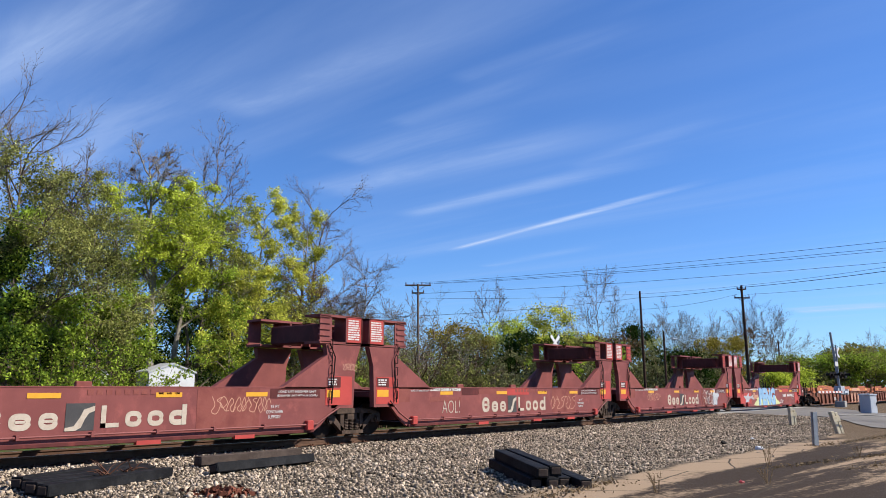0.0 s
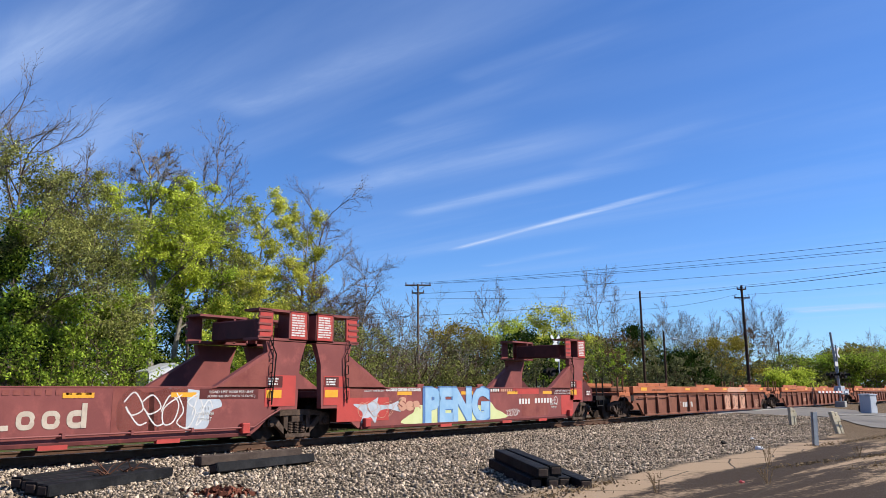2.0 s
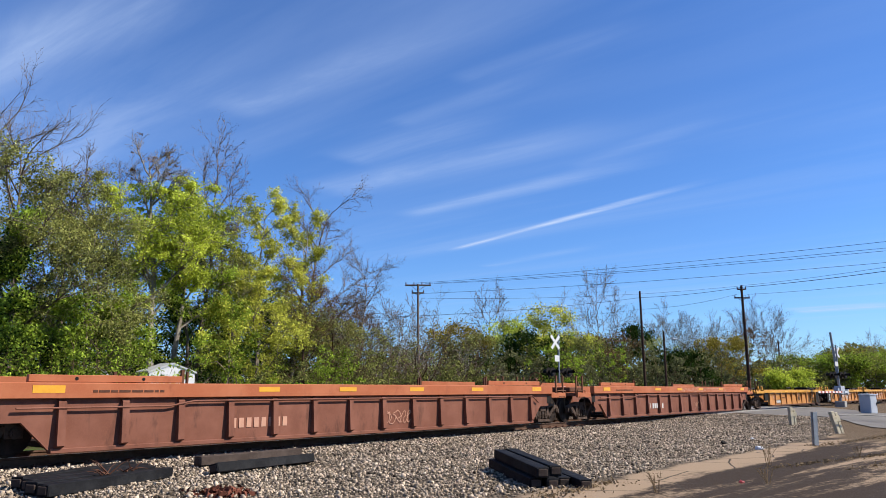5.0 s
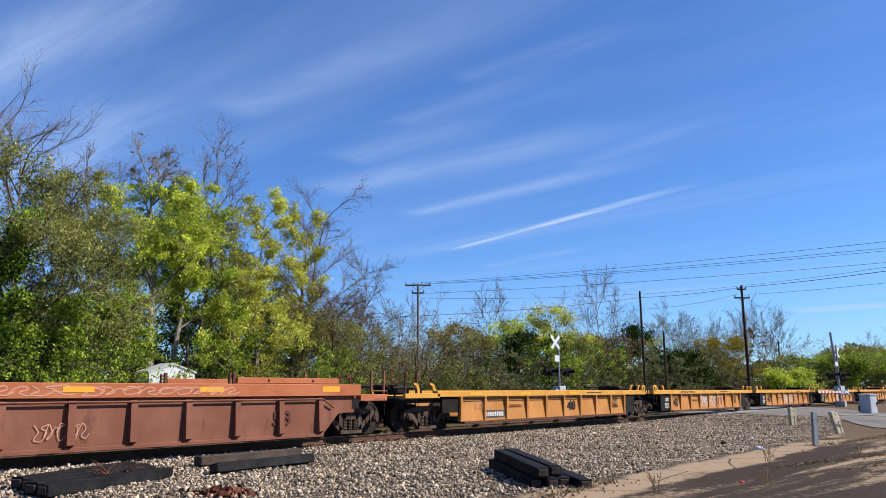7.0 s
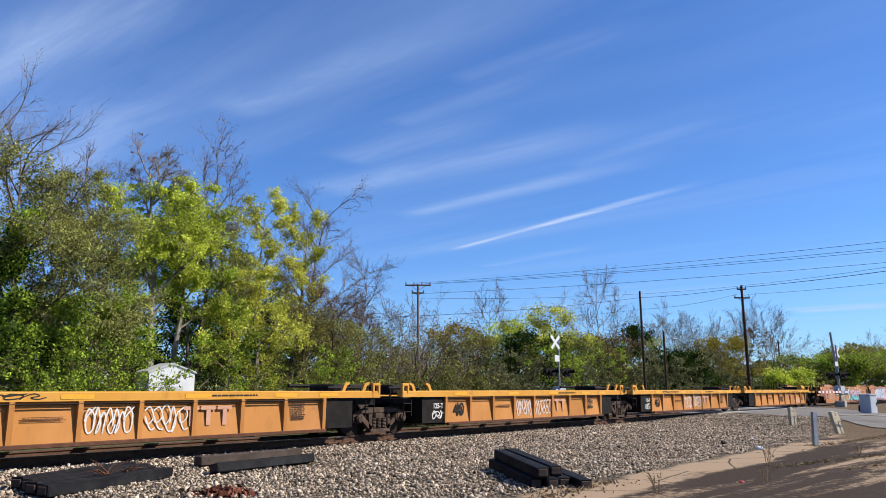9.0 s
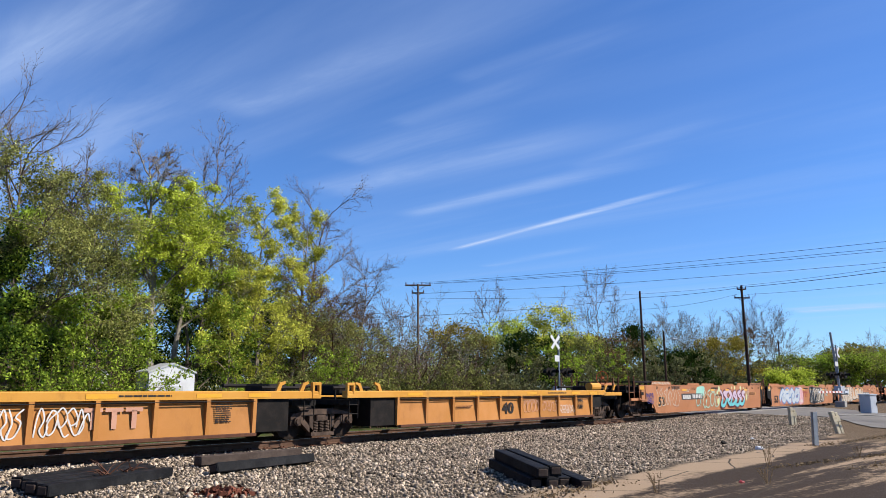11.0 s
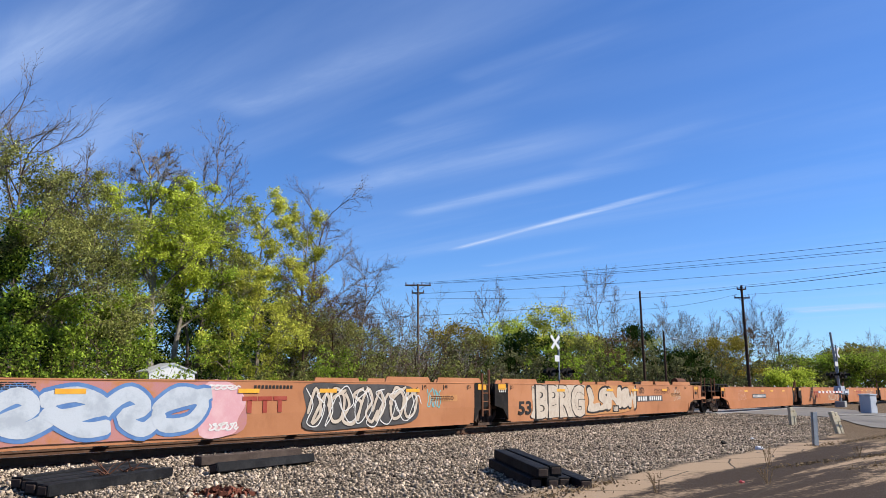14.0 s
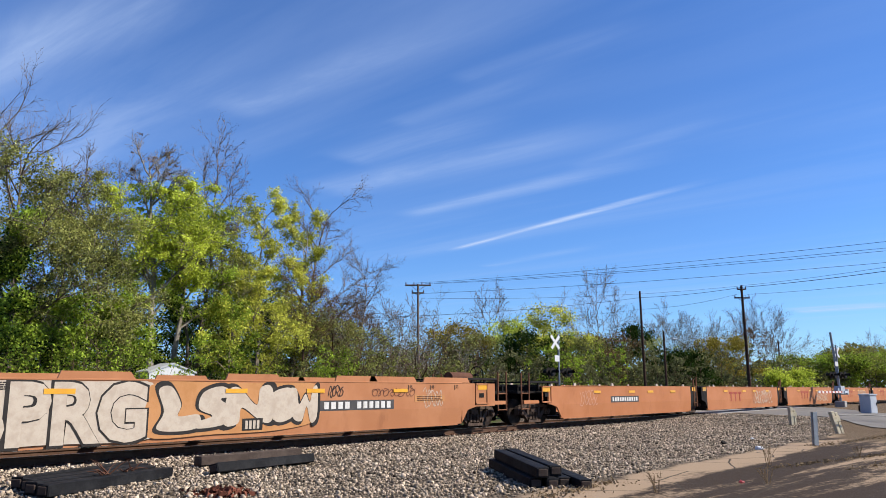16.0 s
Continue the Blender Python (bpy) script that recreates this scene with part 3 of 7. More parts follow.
def lettering(unit, text, x, z, height, material, y=-1.506, bold=0.0, width=None, name="lettering", label="", slant=0.0):
    """Words on the lot side: x is the left end, z the foot; width stretches them to a length."""
    me = text_mesh(text, height / 0.7, bold)
    xs = [v.co.x for v in me.vertices]
    k = width / (max(xs) - min(xs)) if width else 1.0
    shear = Matrix.Identity(4)
    shear[0][1] = slant
    me.transform(Matrix.Diagonal((k, 1, 1, 1)) @ shear)
    me.materials.append(M[material])
    return tagged(shared(name, me, unit, pose(x, y, z, 90, 0, 0), label), kind="stuff" if len(text) > 2 else "")


def bars(unit, x0, x1, z0, z1, rows, material, y=-1.503, name="stencil", seed=0):
    """Small print that cannot be read: rows of plain bars."""
    rng = random.Random(seed + int(x0 * 100))
    bm = bmesh.new()
    h = (z1 - z0) / rows
    for r in range(rows):
        x, end = x0, x1 - rng.uniform(0, 0.15) * (x1 - x0)
        while x < end:
            w = min(rng.uniform(0.8, 3.2) * h, end - x)
            box(bm, x, x + w, y - 0.004, y, z0 + r * h + h * 0.18, z0 + (r + 0.78) * h)
            x += w + 0.4 * h
    return tagged(part(name, bm, material, unit), kind="stuff")


def curve_through(pts, steps=5):
    """A smooth line through the points."""
    out = []
    q = [pts[0], *pts, pts[-1]]
    for p0, p1, p2, p3 in zip(q, q[1:], q[2:], q[3:]):
        for k in range(steps):
            f = k / steps
            out.append(tuple(0.5 * (2 * p1[i] + (p2[i] - p0[i]) * f + (2 * p0[i] - 5 * p1[i] + 4 * p2[i] - p3[i]) * f * f + (3 * p1[i] - p0[i] - 3 * p2[i] + p3[i]) * f ** 3) for i in (0, 1)))
    return out + [tuple(pts[-1])]


def ribbon(bm, pts, wide, y):
    """A painted stroke: a strip along a line on the car's side, its layers a hair apart."""
    last = None
    n = len(pts)
    for i, (x, z) in enumerate(pts):
        ax, az = pts[max(i - 1, 0)]
        bx, bz = pts[min(i + 1, n - 1)]
        d = math.hypot(bx - ax, bz - az) or 1.0
        w = wide * 0.5 * (1.0 if 0 < i < n - 1 else 0.7)
        ox, oz = -(bz - az) / d * w, (bx - ax) / d * w
        yy = y - 0.0022 * i / n
        pair = (bm.verts.new((x + ox, yy, z + oz)), bm.verts.new((x - ox, yy, z - oz)))
        if last:
            bm.faces.new((last[0], last[1], pair[1], pair[0]))
        last = pair


STROKES = (
    [(0.0, 0.3), (0.3, 0.97), (0.56, 0.35), (0.2, 0.06), (0.75, 0.8), (1.0, 0.5)],
    [(0.05, 0.8), (0.5, 1.0), (0.85, 0.62), (0.35, 0.35), (0.12, 0.62), (0.6, 0.08), (1.0, 0.12)],
    [(0.1, 0.5), (0.4, 0.97), (0.85, 0.7), (0.72, 0.2), (0.3, 0.08), (0.22, 0.6), (0.95, 0.98)],
    [(0.0, 0.97), (0.35, 0.5), (0.08, 0.08), (0.6, 0.02), (0.92, 0.5), (0.52, 0.78), (1.0, 0.95)],
    [(0.0, 0.05), (0.2, 0.6), (0.5, 0.95), (0.72, 0.6), (0.4, 0.3), (0.7, 0.02), (1.0, 0.4)])


def scrawl(unit, x0, x1, z0, z1, material, seed, thick=0.02, strokes=9, y=-1.505, name="graffiti", label="", outline="", edge=0.05, lower=""):
    """A sprayed tag: curling strokes side by side, no words. With an outline it is a fat lettered piece."""
    rng = random.Random(seed)
    w, h = (x1 - x0) / strokes, z1 - z0
    lines = []
    for i in range(strokes):
        shape = STROKES[rng.randrange(len(STROKES))]
        over = 0.16 * w
        lean, squeeze = rng.uniform(-0.12, 0.2), rng.uniform(0.85, 1.0)
        pts = [(x0 + i * w - over + (w + 2 * over) * px + lean * w * (pz - 0.5), z0 + thick / 2 + (h - thick) * (0.5 + (pz - 0.5) * squeeze + rng.uniform(-0.05, 0.05))) for px, pz in shape]
        lines.append(curve_through(pts))
    root = None
    for layer, (m, wide) in enumerate((((outline, thick + 2 * edge),) if outline else ()) + ((material, thick),)):
        bm = bmesh.new()
        for i, pts in enumerate(lines):
            ribbon(bm, pts, wide, y - 0.004 * layer - 0.0028 * (i % 2))
        bmesh.ops.recalc_face_normals(bm, faces=bm.faces)
        for f in bm.faces:
            if f.normal.y > 0:
                f.normal_flip()
        ob = part(name, bm, m, unit, label)
        tagged(ob, kind="stuff")
    if lower:
        # the foot of each stroke in a second colour
        bm = bmesh.new()
        for i, pts in enumerate(lines):
            run = []
            for q in pts + [(0, 99)]:
                if q[1] < z0 + 0.46 * h:
                    run.append(q)
                else:
                    if len(run) > 2:
                        ribbon(bm, run, thick * 0.99, y - 0.0075 - 0.0028 * (i % 2))
                    run = []
        for f in bm.faces:
            f.normal_update()
            if f.normal.y > 0:
                f.normal_flip()
        tagged(part(name, bm, lower, unit, label), kind="stuff")
    return ob


def marks(unit, x0, x1, z0, z1, count, material, y=-1.506, name="number_mark"):
    """A line of characters that stay plain blocks."""
    bm = bmesh.new()
    w = (x1 - x0) / count
    for k in range(count):
        box(bm, x0 + k * w + 0.16 * w, x0 + (k + 0.8) * w, y - 0.003, y, z0, z1)
    ob = part(name, bm, material, unit)
    return tagged(ob, kind="stuff")


def blob(unit, pts, material, y=-1.504, name="graffiti", label=""):
    """A flat painted shape with a rounded outline through the points."""
    smooth_pts = []
    n = len(pts)
    for i in range(n):
        p0, p1, p2, p3 = (Vector((*pts[(i + k) % n], 0)) for k in (-1, 0, 1, 2))
        for k in range(5):
            f = k / 5
            q = 0.5 * ((2 * p1) + (p2 - p0) * f + (2 * p0 - 5 * p1 + 4 * p2 - p3) * f * f + (3 * p1 - p0 - 3 * p2 + p3) * f ** 3)
            smooth_pts.append((q.x, q.y))
    bm = bmesh.new()
    face = bm.faces.new([bm.verts.new((x, y, z)) for x, z in smooth_pts])
    face.normal_update()
    if face.normal.y > 0:
        face.normal_flip()
    bmesh.ops.triangulate(bm, faces=[face])
    return part(name, bm, material, unit, label)


def ladder(unit, x0, x1, z0, z1, rungs, y=-1.5, material="rust", name="ladder"):
    bm = bmesh.new()
    for x in (x0, x1):
        tube(bm, [(x, y, z0), (x, y, z1)], 0.016, 5)
    for k in range(rungs):
        z = z0 + (k + 0.5) * (z1 - z0) / rungs
        tube(bm, [(x0, y, z), (x1, y, z)], 0.013, 5)
    return part(name, bm, material, unit)


def add_unit(name, label, x0):
    unit = thing(name, label, "railway car", pose(x0, 0, 0), "coupled train cars")
    UNITS.append((unit, x0))
    return unit


def well_inside(unit, x0, x1, z, material="black"):
    """Cross members and corner supports at the bottom of the open well."""
    bm = bmesh.new()
    k = 0
    x = x0
    while x < x1:
        box(bm, x, x + 0.28, -1.3, 1.3, z, z + 0.12)
        x += (x1 - x0) / 6.02
    for s in (-1, 1):
        box(bm, x0, x1, s * 1.36 - 0.06, s * 1.36 + 0.06, z, z + 0.10)
    part("well_floor", bm, material, unit)


def coupler(unit, x, way):
    bm = bmesh.new()
    box(bm, x, x + way * 0.7, -0.16, 0.16, 0.72, 0.98, 0.02)
    box(bm, x - way * 0.55, x + way * 0.05, -0.09, 0.09, 0.76, 0.94, 0.02)
    box(bm, x - way * 0.62, x - way * 0.34, -0.17, 0.12, 0.70, 1.0, 0.04)
    part("coupler", bm, "truck", unit, "grimy cast coupler")
    bm = bmesh.new()
    pts = [(x + way * 0.3, -0.35, 0.72)] + [(x + way * 0.3 - way * 0.75 * k / 6, -0.38, 0.72 - 0.42 * math.sin(math.pi * k / 7)) for k in range(1, 7)]
    tube(bm, pts, 0.022, 6)
    part("air_hose", bm, "wire", unit, "black rubber brake hose")


def rail_post(unit, x, y, z0, z1, material="rust", wide=0.10):
    bm = bmesh.new()
    box(bm, x - wide / 2, x + wide / 2, y - 0.03, y + 0.03, z0, z1, 0.008)
    return part("guide_post", bm, material, unit)


def handrail(unit, x0, x1, z0, z1, y=-1.45, material="tan_rust"):
    bm = bmesh.new()
    tube(bm, [(x0, y, z0), (x0, y, z1), (x1, y, z1), (x1, y, z0)], 0.018, 6)
    part("handrail", bm, material, unit)


def brake_wheel(unit, x, y, z, material="rust"):
    bm = bmesh.new()
    ring = [(x, y + 0.28 * math.cos(a), z + 0.28 * math.sin(a)) for a in (2 * math.pi * k / 20 for k in range(21))]
    tube(bm, ring, 0.018, 5)
    for k in range(5):
        a = 2 * math.pi * k / 5
        tube(bm, [(x, y, z), (x, y + 0.28 * math.cos(a), z + 0.28 * math.sin(a))], 0.012, 4)
    tube(bm, [(x - 0.06, y, z), (x + 0.06, y, z)], 0.05, 8)
    return part("brake_wheel", bm, material, unit)


# -- maroon bulkhead units --
def bulkhead(unit, x_end, way, fresh):
    """The tall end frame: two flared legs, boxes on top, a beam across. way points from the frame into the car."""
    X = lambda d: x_end + way * d
    for y0, y1, nm in ((-1.5, -1.34, "near"), (1.34, 1.5, "far")):
        bm = bmesh.new()
        prism(bm, [(X(0.35), 0.78), (X(0.30), 1.9), (X(0.12), 2.42), (X(1.38), 2.42), (X(1.32), 2.15), (X(2.85), 1.27), (X(1.15), 1.27), (X(1.15), 0.78)], y0, y1)
        leg = part("bulkhead_leg", bm, "maroon", unit, "flared maroon end leg")
        # gusset skin, sun-bleached
        bm = bmesh.new()
        yy = y0 - 0.006 if y0 < 0 else y1 + 0.006
        prism(bm, [(X(1.12), 1.30), (X(1.22), 2.08), (X(2.72), 1.30)], yy - 0.004, yy + 0.004)
        part("gusset", bm, "salmon" if fresh else "maroon", leg, "faded triangular gusset")
    # boxes on top, ribbed
    for s in (-1, 1):
        bm = bmesh.new()
        yo, yi = s * 1.52, s * 0.92
        for z0, z1 in ((2.44, 2.50), (3.14, 3.20)):
            box(bm, X(0.08), X(1.62), min(yo, yi), max(yo, yi), z0, z1)
        box(bm, X(0.08), X(0.13), min(yo, yi), max(yo, yi), 2.44, 3.2)
        box(bm, X(0.10), X(0.70), yo - s * 0.04, yo, 2.46, 3.18)
        box(bm, X(1.18), X(1.6), yo - s * 0.06, yo - s * 0.03, 2.46, 3.16)
        for k in range(5):
            z = 2.48 + k * 0.16
            box(bm, X(1.25), X(1.64), min(yo, yo - s * 0.05), max(yo, yo - s * 0.05), z, z + 0.05)
        box(bm, X(0.5), X(0.56), min(yo, yi), max(yo, yi), 2.46, 3.16)
        guide = part("container_guide", bm, "maroon", unit, "open maroon corner guide box")
        if s < 0:
            lo, hi = sorted((X(0.16), X(0.62)))
            decal(guide, "sign_plate", lo - 0.03, hi + 0.03, 2.50, 3.16, "red_fresh", y=-1.521)
            bars(guide, lo, hi, 2.56, 3.12, 9, "white", y=-1.527, seed=3)
            if fresh:
                bm = bmesh.new()
                lo, hi = sorted((X(1.2), X(1.58)))
                box(bm, lo, hi, -1.50, -1.495, 2.52, 3.10)
                part("paint_patch", bm, "red_fresh", guide)
    bm = bmesh.new()
    box(bm, min(X(0.75), X(1.2)), max(X(0.75), X(1.2)), -1.0, 1.0, 2.5, 3.0, 0.03)
    part("cross_beam", bm, "maroon_dark", unit, "heavy dark top beam")
    bm = bmesh.new()
    box(bm, min(X(0.3), X(1.5)), max(X(0.3), X(1.5)), -1.34, 1.34, 1.05, 1.2)
    box(bm, min(X(1.35), X(1.5)), max(X(1.35), X(1.5)), -1.34, 1.34, 0.4, 1.25)
    part("end_platform", bm, "maroon_dark", unit)
    # grab irons down the leg
    bm = bmesh.new()
    for k in range(5):
        z = 1.0 + k * 0.33
        xx = X(1.22)
        tube(bm, [(xx, -1.5, z), (xx, -1.58, z), (xx, -1.58, z + 0.22), (xx, -1.5, z + 0.22)], 0.014, 5)
    tube(bm, [(X(1.3), -1.56, 2.45), (X(1.1), -1.56, 2.1), (X(1.2), -1.57, 0.9)], 0.018, 5)
    part("grab_iron", bm, "black", unit)
    lo, hi = sorted((X(0.42), X(1.36)))
    decal(unit, "sign_plate", lo, hi, 0.86, 1.60, "red_fresh", label="red plate with a yellow strip")
    decal(unit, "paint_patch", lo + 0.02, lo + 0.52, 1.32, 1.58, "maroon_dark", y=-1.508)
    decal(unit, "reflector", lo + 0.04, lo + 0.5, 1.06, 1.25, "reflector", y=-1.508)
    bars(unit, lo + 0.08, lo + 0.42, 1.36, 1.55, 3, "white", y=-1.513, seed=9)


def plain_letters(unit, x0, x1, z0, z1, material):
    """The faded company name as plain shapes: rounded blocks of the letters' sizes with a slanted square between."""
    widths = (0.55, 0.5, 0.45, 0.72, 0.48, 0.45, 0.46, 0.52)
    total = sum(widths) + 0.17 * 7
    k = (x1 - x0) / total
    x = x0
    for i, w in enumerate(widths):
        w *= k
        top = z1 if i in (0, 3, 4, 7) else z0 + 0.72 * (z1 - z0)
        if i == 3:
            decal(unit, "emblem", x, x + w, z0 - 0.04, z1 + 0.05, "grey_ink", label="dark square emblem")
            bm = bmesh.new()
            prism(bm, [(x, z0 + 0.02), (x + 0.30 * w, z0 + 0.05), (x + 0.5 * w, z0 + 0.5 * (z1 - z0)), (x + 0.62 * w, z1 - 0.07), (x + w, z1), (x + w, z1 - 0.1), (x + 0.8 * w, z1 - 0.14),
                       (x + 0.66 * w, z0 + 0.4 * (z1 - z0)), (x + 0.55 * w, z0 + 0.02), (x + 0.35 * w, z0 - 0.04), (x, z0 - 0.04)], -1.512, -1.507)
            part("emblem_stroke", bm, "cream", unit)
        else:
            bm = bmesh.new()
            h = top - z0
            t = 0.27 * w
            if i == 4:
                box(bm, x, x + t, -1.508, -1.503, z0, top)
                box(bm, x, x + w, -1.508, -1.5031, z0, z0 + 0.2 * h)
            else:
                # an oval ring, taller for the capital
                cx, cz, rx, rz = x + w / 2, z0 + (h if i != 7 else 0.72 * h) / 2, (w - t) / 2, ((h if i != 7 else 0.72 * h) - t) / 2
                ring = [(cx + rx * math.copysign(abs(math.cos(q)) ** 0.7, math.cos(q)), cz + rz * math.copysign(abs(math.sin(q)) ** 0.7, math.sin(q))) for q in (2 * math.pi * k / 24 for k in range(25))]
                ribbon(bm, ring, t * 1.05, -1.505)
                if i == 7:
                    box(bm, x + w - t, x + w, -1.511, -1.506, z0, top)
                if i in (0, 1, 2):
                    box(bm, x + t, x + w - t, -1.509, -1.5055, cz - 0.08 * h, cz + 0.08 * h)
                for f in bm.faces:
                    f.normal_update()
            part("painted_letter", bm, material, unit)
        x += w + 0.17 * k


def foot_pipe(unit, P):
    bm = bmesh.new()
    tube(bm, [(1.0, -1.56, 0.95), (1.35, -1.58, 0.62), (1.75, -1.58, 0.40), (P - 1.75, -1.58, 0.40), (P - 1.35, -1.58, 0.62), (P - 0.95, -1.56, 0.80)], 0.022, 6)
    for k in range(9):
        x = 2.0 + k * (P - 4.0) / 8
        box(bm, x - 0.03, x + 0.03, -1.61, -1.5, 0.36, 0.45)
    part("brake_pipe", bm, "maroon", unit, "long maroon brake pipe")


def maroon_unit(x0, length, label, patch=0, last=False):
    unit = add_unit("well_car", label, x0)
    P = length
    for y0, y1 in ((-1.5, -1.42), (1.42, 1.5)):
        bm = bmesh.new()
        prism(bm, [(1.15, 0.72), (1.55, 0.36), (1.75, 0.24), (P - 1.75, 0.24), (P - 1.55, 0.36), (P - 1.15, 0.72), (P - 0.9, 0.9), (P - 0.9, 1.30), (0.9, 1.30), (0.9, 0.9)], y0, y1)
        side = part("side_wall", bm, "maroon", unit, "faded maroon steel side")
        bm = bmesh.new()
        box(bm, 0.9, P - 0.9, y0 - 0.01, y1 + 0.01, 1.295, 1.325, 0.004)
        part("top_rim", bm, "maroon", side)
        bm = bmesh.new()
        box(bm, 1.8, P - 1.8, y0 - 0.05 if y0 < 0 else y0, y1 if y0 < 0 else y1 + 0.05, 0.20, 0.28, 0.01)
        part("bottom_sill", bm, "maroon_dark", side)
    # brake pipe with clamps along the foot
    if not last:
        foot_pipe(unit, P)
    for x, w in ((1.9, 0.22), (P - 2.1, 0.22)):
        bm = bmesh.new()
        box(bm, x, x + w, -1.63, -1.5, 0.26, 0.5, 0.02)
        part("corner_bracket", bm, "red_fresh", unit)
    for x in (5.2, P - 4.2, 8.5):
        bm = bmesh.new()
        box(bm, x, x + 0.55, -1.56, -1.45, 0.15, 0.235)
        part("support_foot", bm, "red_fresh", unit)
    for x in (4.2, 7.2):
        bm = bmesh.new()
        box(bm, x, x + 0.32, -1.48, -1.40, 1.3, 1.42, 0.015)
        part("container_stop", bm, "salmon", unit)
    bulkhead(unit, 0.05, 1, patch == 1)
    bulkhead(unit, P - (0.45 if last else 0.05), -1, patch == 1)
    add_bogie(unit, 0.0)
    if last:
        add_bogie(unit, P - 0.55)
        for y in (-1.49, 1.41):
            bm = bmesh.new()
            prism(bm, [(P - 1.0, 0.80), (P - 1.0, 1.28), (P - 0.6, 1.62), (P - 0.1, 1.28), (P, 1.28), (P, 0.80)], y, y + 0.07)
            part("end_cheek", bm, "maroon_dark", unit)
        bm = bmesh.new()
        box(bm, P - 0.2, P + 1.2, -1.25, 1.25, 0.92, 1.0)
        box(bm, P, P + 1.2, -0.3, 0.3, 0.68, 0.95)
        box(bm, P + 0.4, P + 1.15, -1.45, -1.3, 0.82, 1.0, 0.01)
        part("end_platform", bm, "black", unit)
        bm = bmesh.new()
        for d in (0.5, 1.05):
            tube(bm, [(P + d, -1.42, 0.55), (P + d, -1.42, 1.72)], 0.035, 6)
            tube(bm, [(P + d, 1.42, 0.9), (P + d, 1.42, 1.72)], 0.035, 6)
        tube(bm, [(P + 0.5, -1.42, 1.1), (P + 1.05, -1.42, 1.1)], 0.02, 5)
        tube(bm, [(P + 0.5, -1.42, 0.6), (P + 1.05, -1.42, 0.6)], 0.02, 5)
        part("handrail", bm, "black", unit)
        decal(unit, "paint_patch", 12.5, 13.4, 0.34, 1.05, "red_fresh", label="bright red repaint patch")
        decal(unit, "sign_plate", P - 0.55, P - 0.1, 0.98, 1.26, "maroon_dark", y=-1.5)
        bars(unit, P - 0.5, P - 0.15, 1.02, 1.22, 2, "white", y=-1.506, seed=77)
    well_inside(unit, 1.8, P - 1.8, 0.22)
    for x in (3.3, 6.3, 8.9, 11.2):
        decal(unit, "reflector", x, x + 0.62, 1.10, 1.20, "reflector")
    for x0_, x1_, z0_, z1_ in ((P - 5.2, P - 3.5, 0.34, 1.29), (0.95, 1.9, 0.9, 1.28)):
        decal(unit, "paint_patch", x0_, x1_, z0_, z1_, "salmon", thick=0.002, y=-1.502, label="sun-bleached repaint patch")
    decal(unit, "paint_patch", P - 3.2, P - 1.6, 1.05, 1.28, "maroon_dark", thick=0.003)
    lettering(unit, "LOAD LMT 96000 PER UNIT", P - 2.95, 1.18, 0.06, "white", y=-1.508, width=1.2)
    lettering(unit, "(83000 PER UNIT WITH 35 CONT.)", P - 3.0, 1.09, 0.05, "white", y=-1.508, width=1.3)
    lettering(unit, "LOAD 35' CONTAINER IN THIS CORNER", 2.98, 1.215, 0.075, "white", y=-1.506, width=1.35, bold=0.006)
    lettering(unit, "LOAD LMT 96000 PER UNIT", 1.95, 1.20, 0.05, "white", y=-1.506, width=0.8)
    bm = bmesh.new()
    prism(bm, [(2.8, 1.235), (2.87, 1.275), (2.87, 1.25), (2.97, 1.25), (2.97, 1.22), (2.87, 1.22), (2.87, 1.195)], -1.508, -1.504)
    part("arrow", bm, "white", unit, "white painted arrow")
    for k, word in enumerate(("35 FT", "CONTAINER", "SUPPORT")):
        lettering(unit, word, P - 3.3 + (0.12 if k == 0 else 0.0 if k == 1 else 0.06), 0.82 - 0.12 * k, 0.075, "white", y=-1.508, width=(0.26, 0.5, 0.38)[k])
    marks(unit, 7.4, 9.5, 1.16, 1.26, 11, "salmon", y=-1.504)
    return unit


MAROON = "maroon well car with tall end frames"
u = maroon_unit(0.15, 15.1, MAROON + " and pale side lettering")
plain_letters(u, 5.45, 9.65, 0.52, 0.95, "cream")
scrawl(u, 10.3, 11.9, 0.72, 1.12, "ghost", 11, 0.018, 8)
scrawl(u, 14.3, 14.8, 1.75, 1.95, "ghost", 12, 0.016, 4)
u = maroon_unit(15.25, 15.1, MAROON + " and a sprayed star")
plain_letters(u, 5.48, 9.4, 0.53, 1.0, "cream")
lettering(u, "AOL!", 3.38, 0.54, 0.40, "cream", bold=-0.012, width=0.88, name="graffiti", label="thin chalked letters")
decal(u, "paint_patch", 5.28, 6.9, 1.12, 1.29, "salmon", thick=0.003, label="sun-bleached repaint patch")
decal(u, "paint_patch", 6.9, 8.3, 1.08, 1.29, "red_fresh", thick=0.003)
decal(u, "paint_patch", 2.81, 4.32, 0.90, 1.03, "salmon", thick=0.003)
decal(u, "paint_patch", 4.38, 5.26, 1.08, 1.29, "maroon_dark", thick=0.003)
scrawl(u, 9.85, 11.6, 0.52, 1.05, "ghost", 14, 0.022, 4)
u = maroon_unit(30.35, 15.1, MAROON + " and silver sprayed lettering", 1)
plain_letters(u, 5.48, 9.4, 0.53, 1.0, "cream")
blob(u, [(10.1, 0.42), (10.0, 0.9), (10.25, 1.28), (10.7, 1.2), (11.2, 1.3), (11.8, 1.25), (12.3, 1.15), (12.5, 0.9), (12.2, 0.78), (12.1, 0.42), (11.3, 0.36), (10.6, 0.4)], "silver", label="silver sprayed blob lettering")
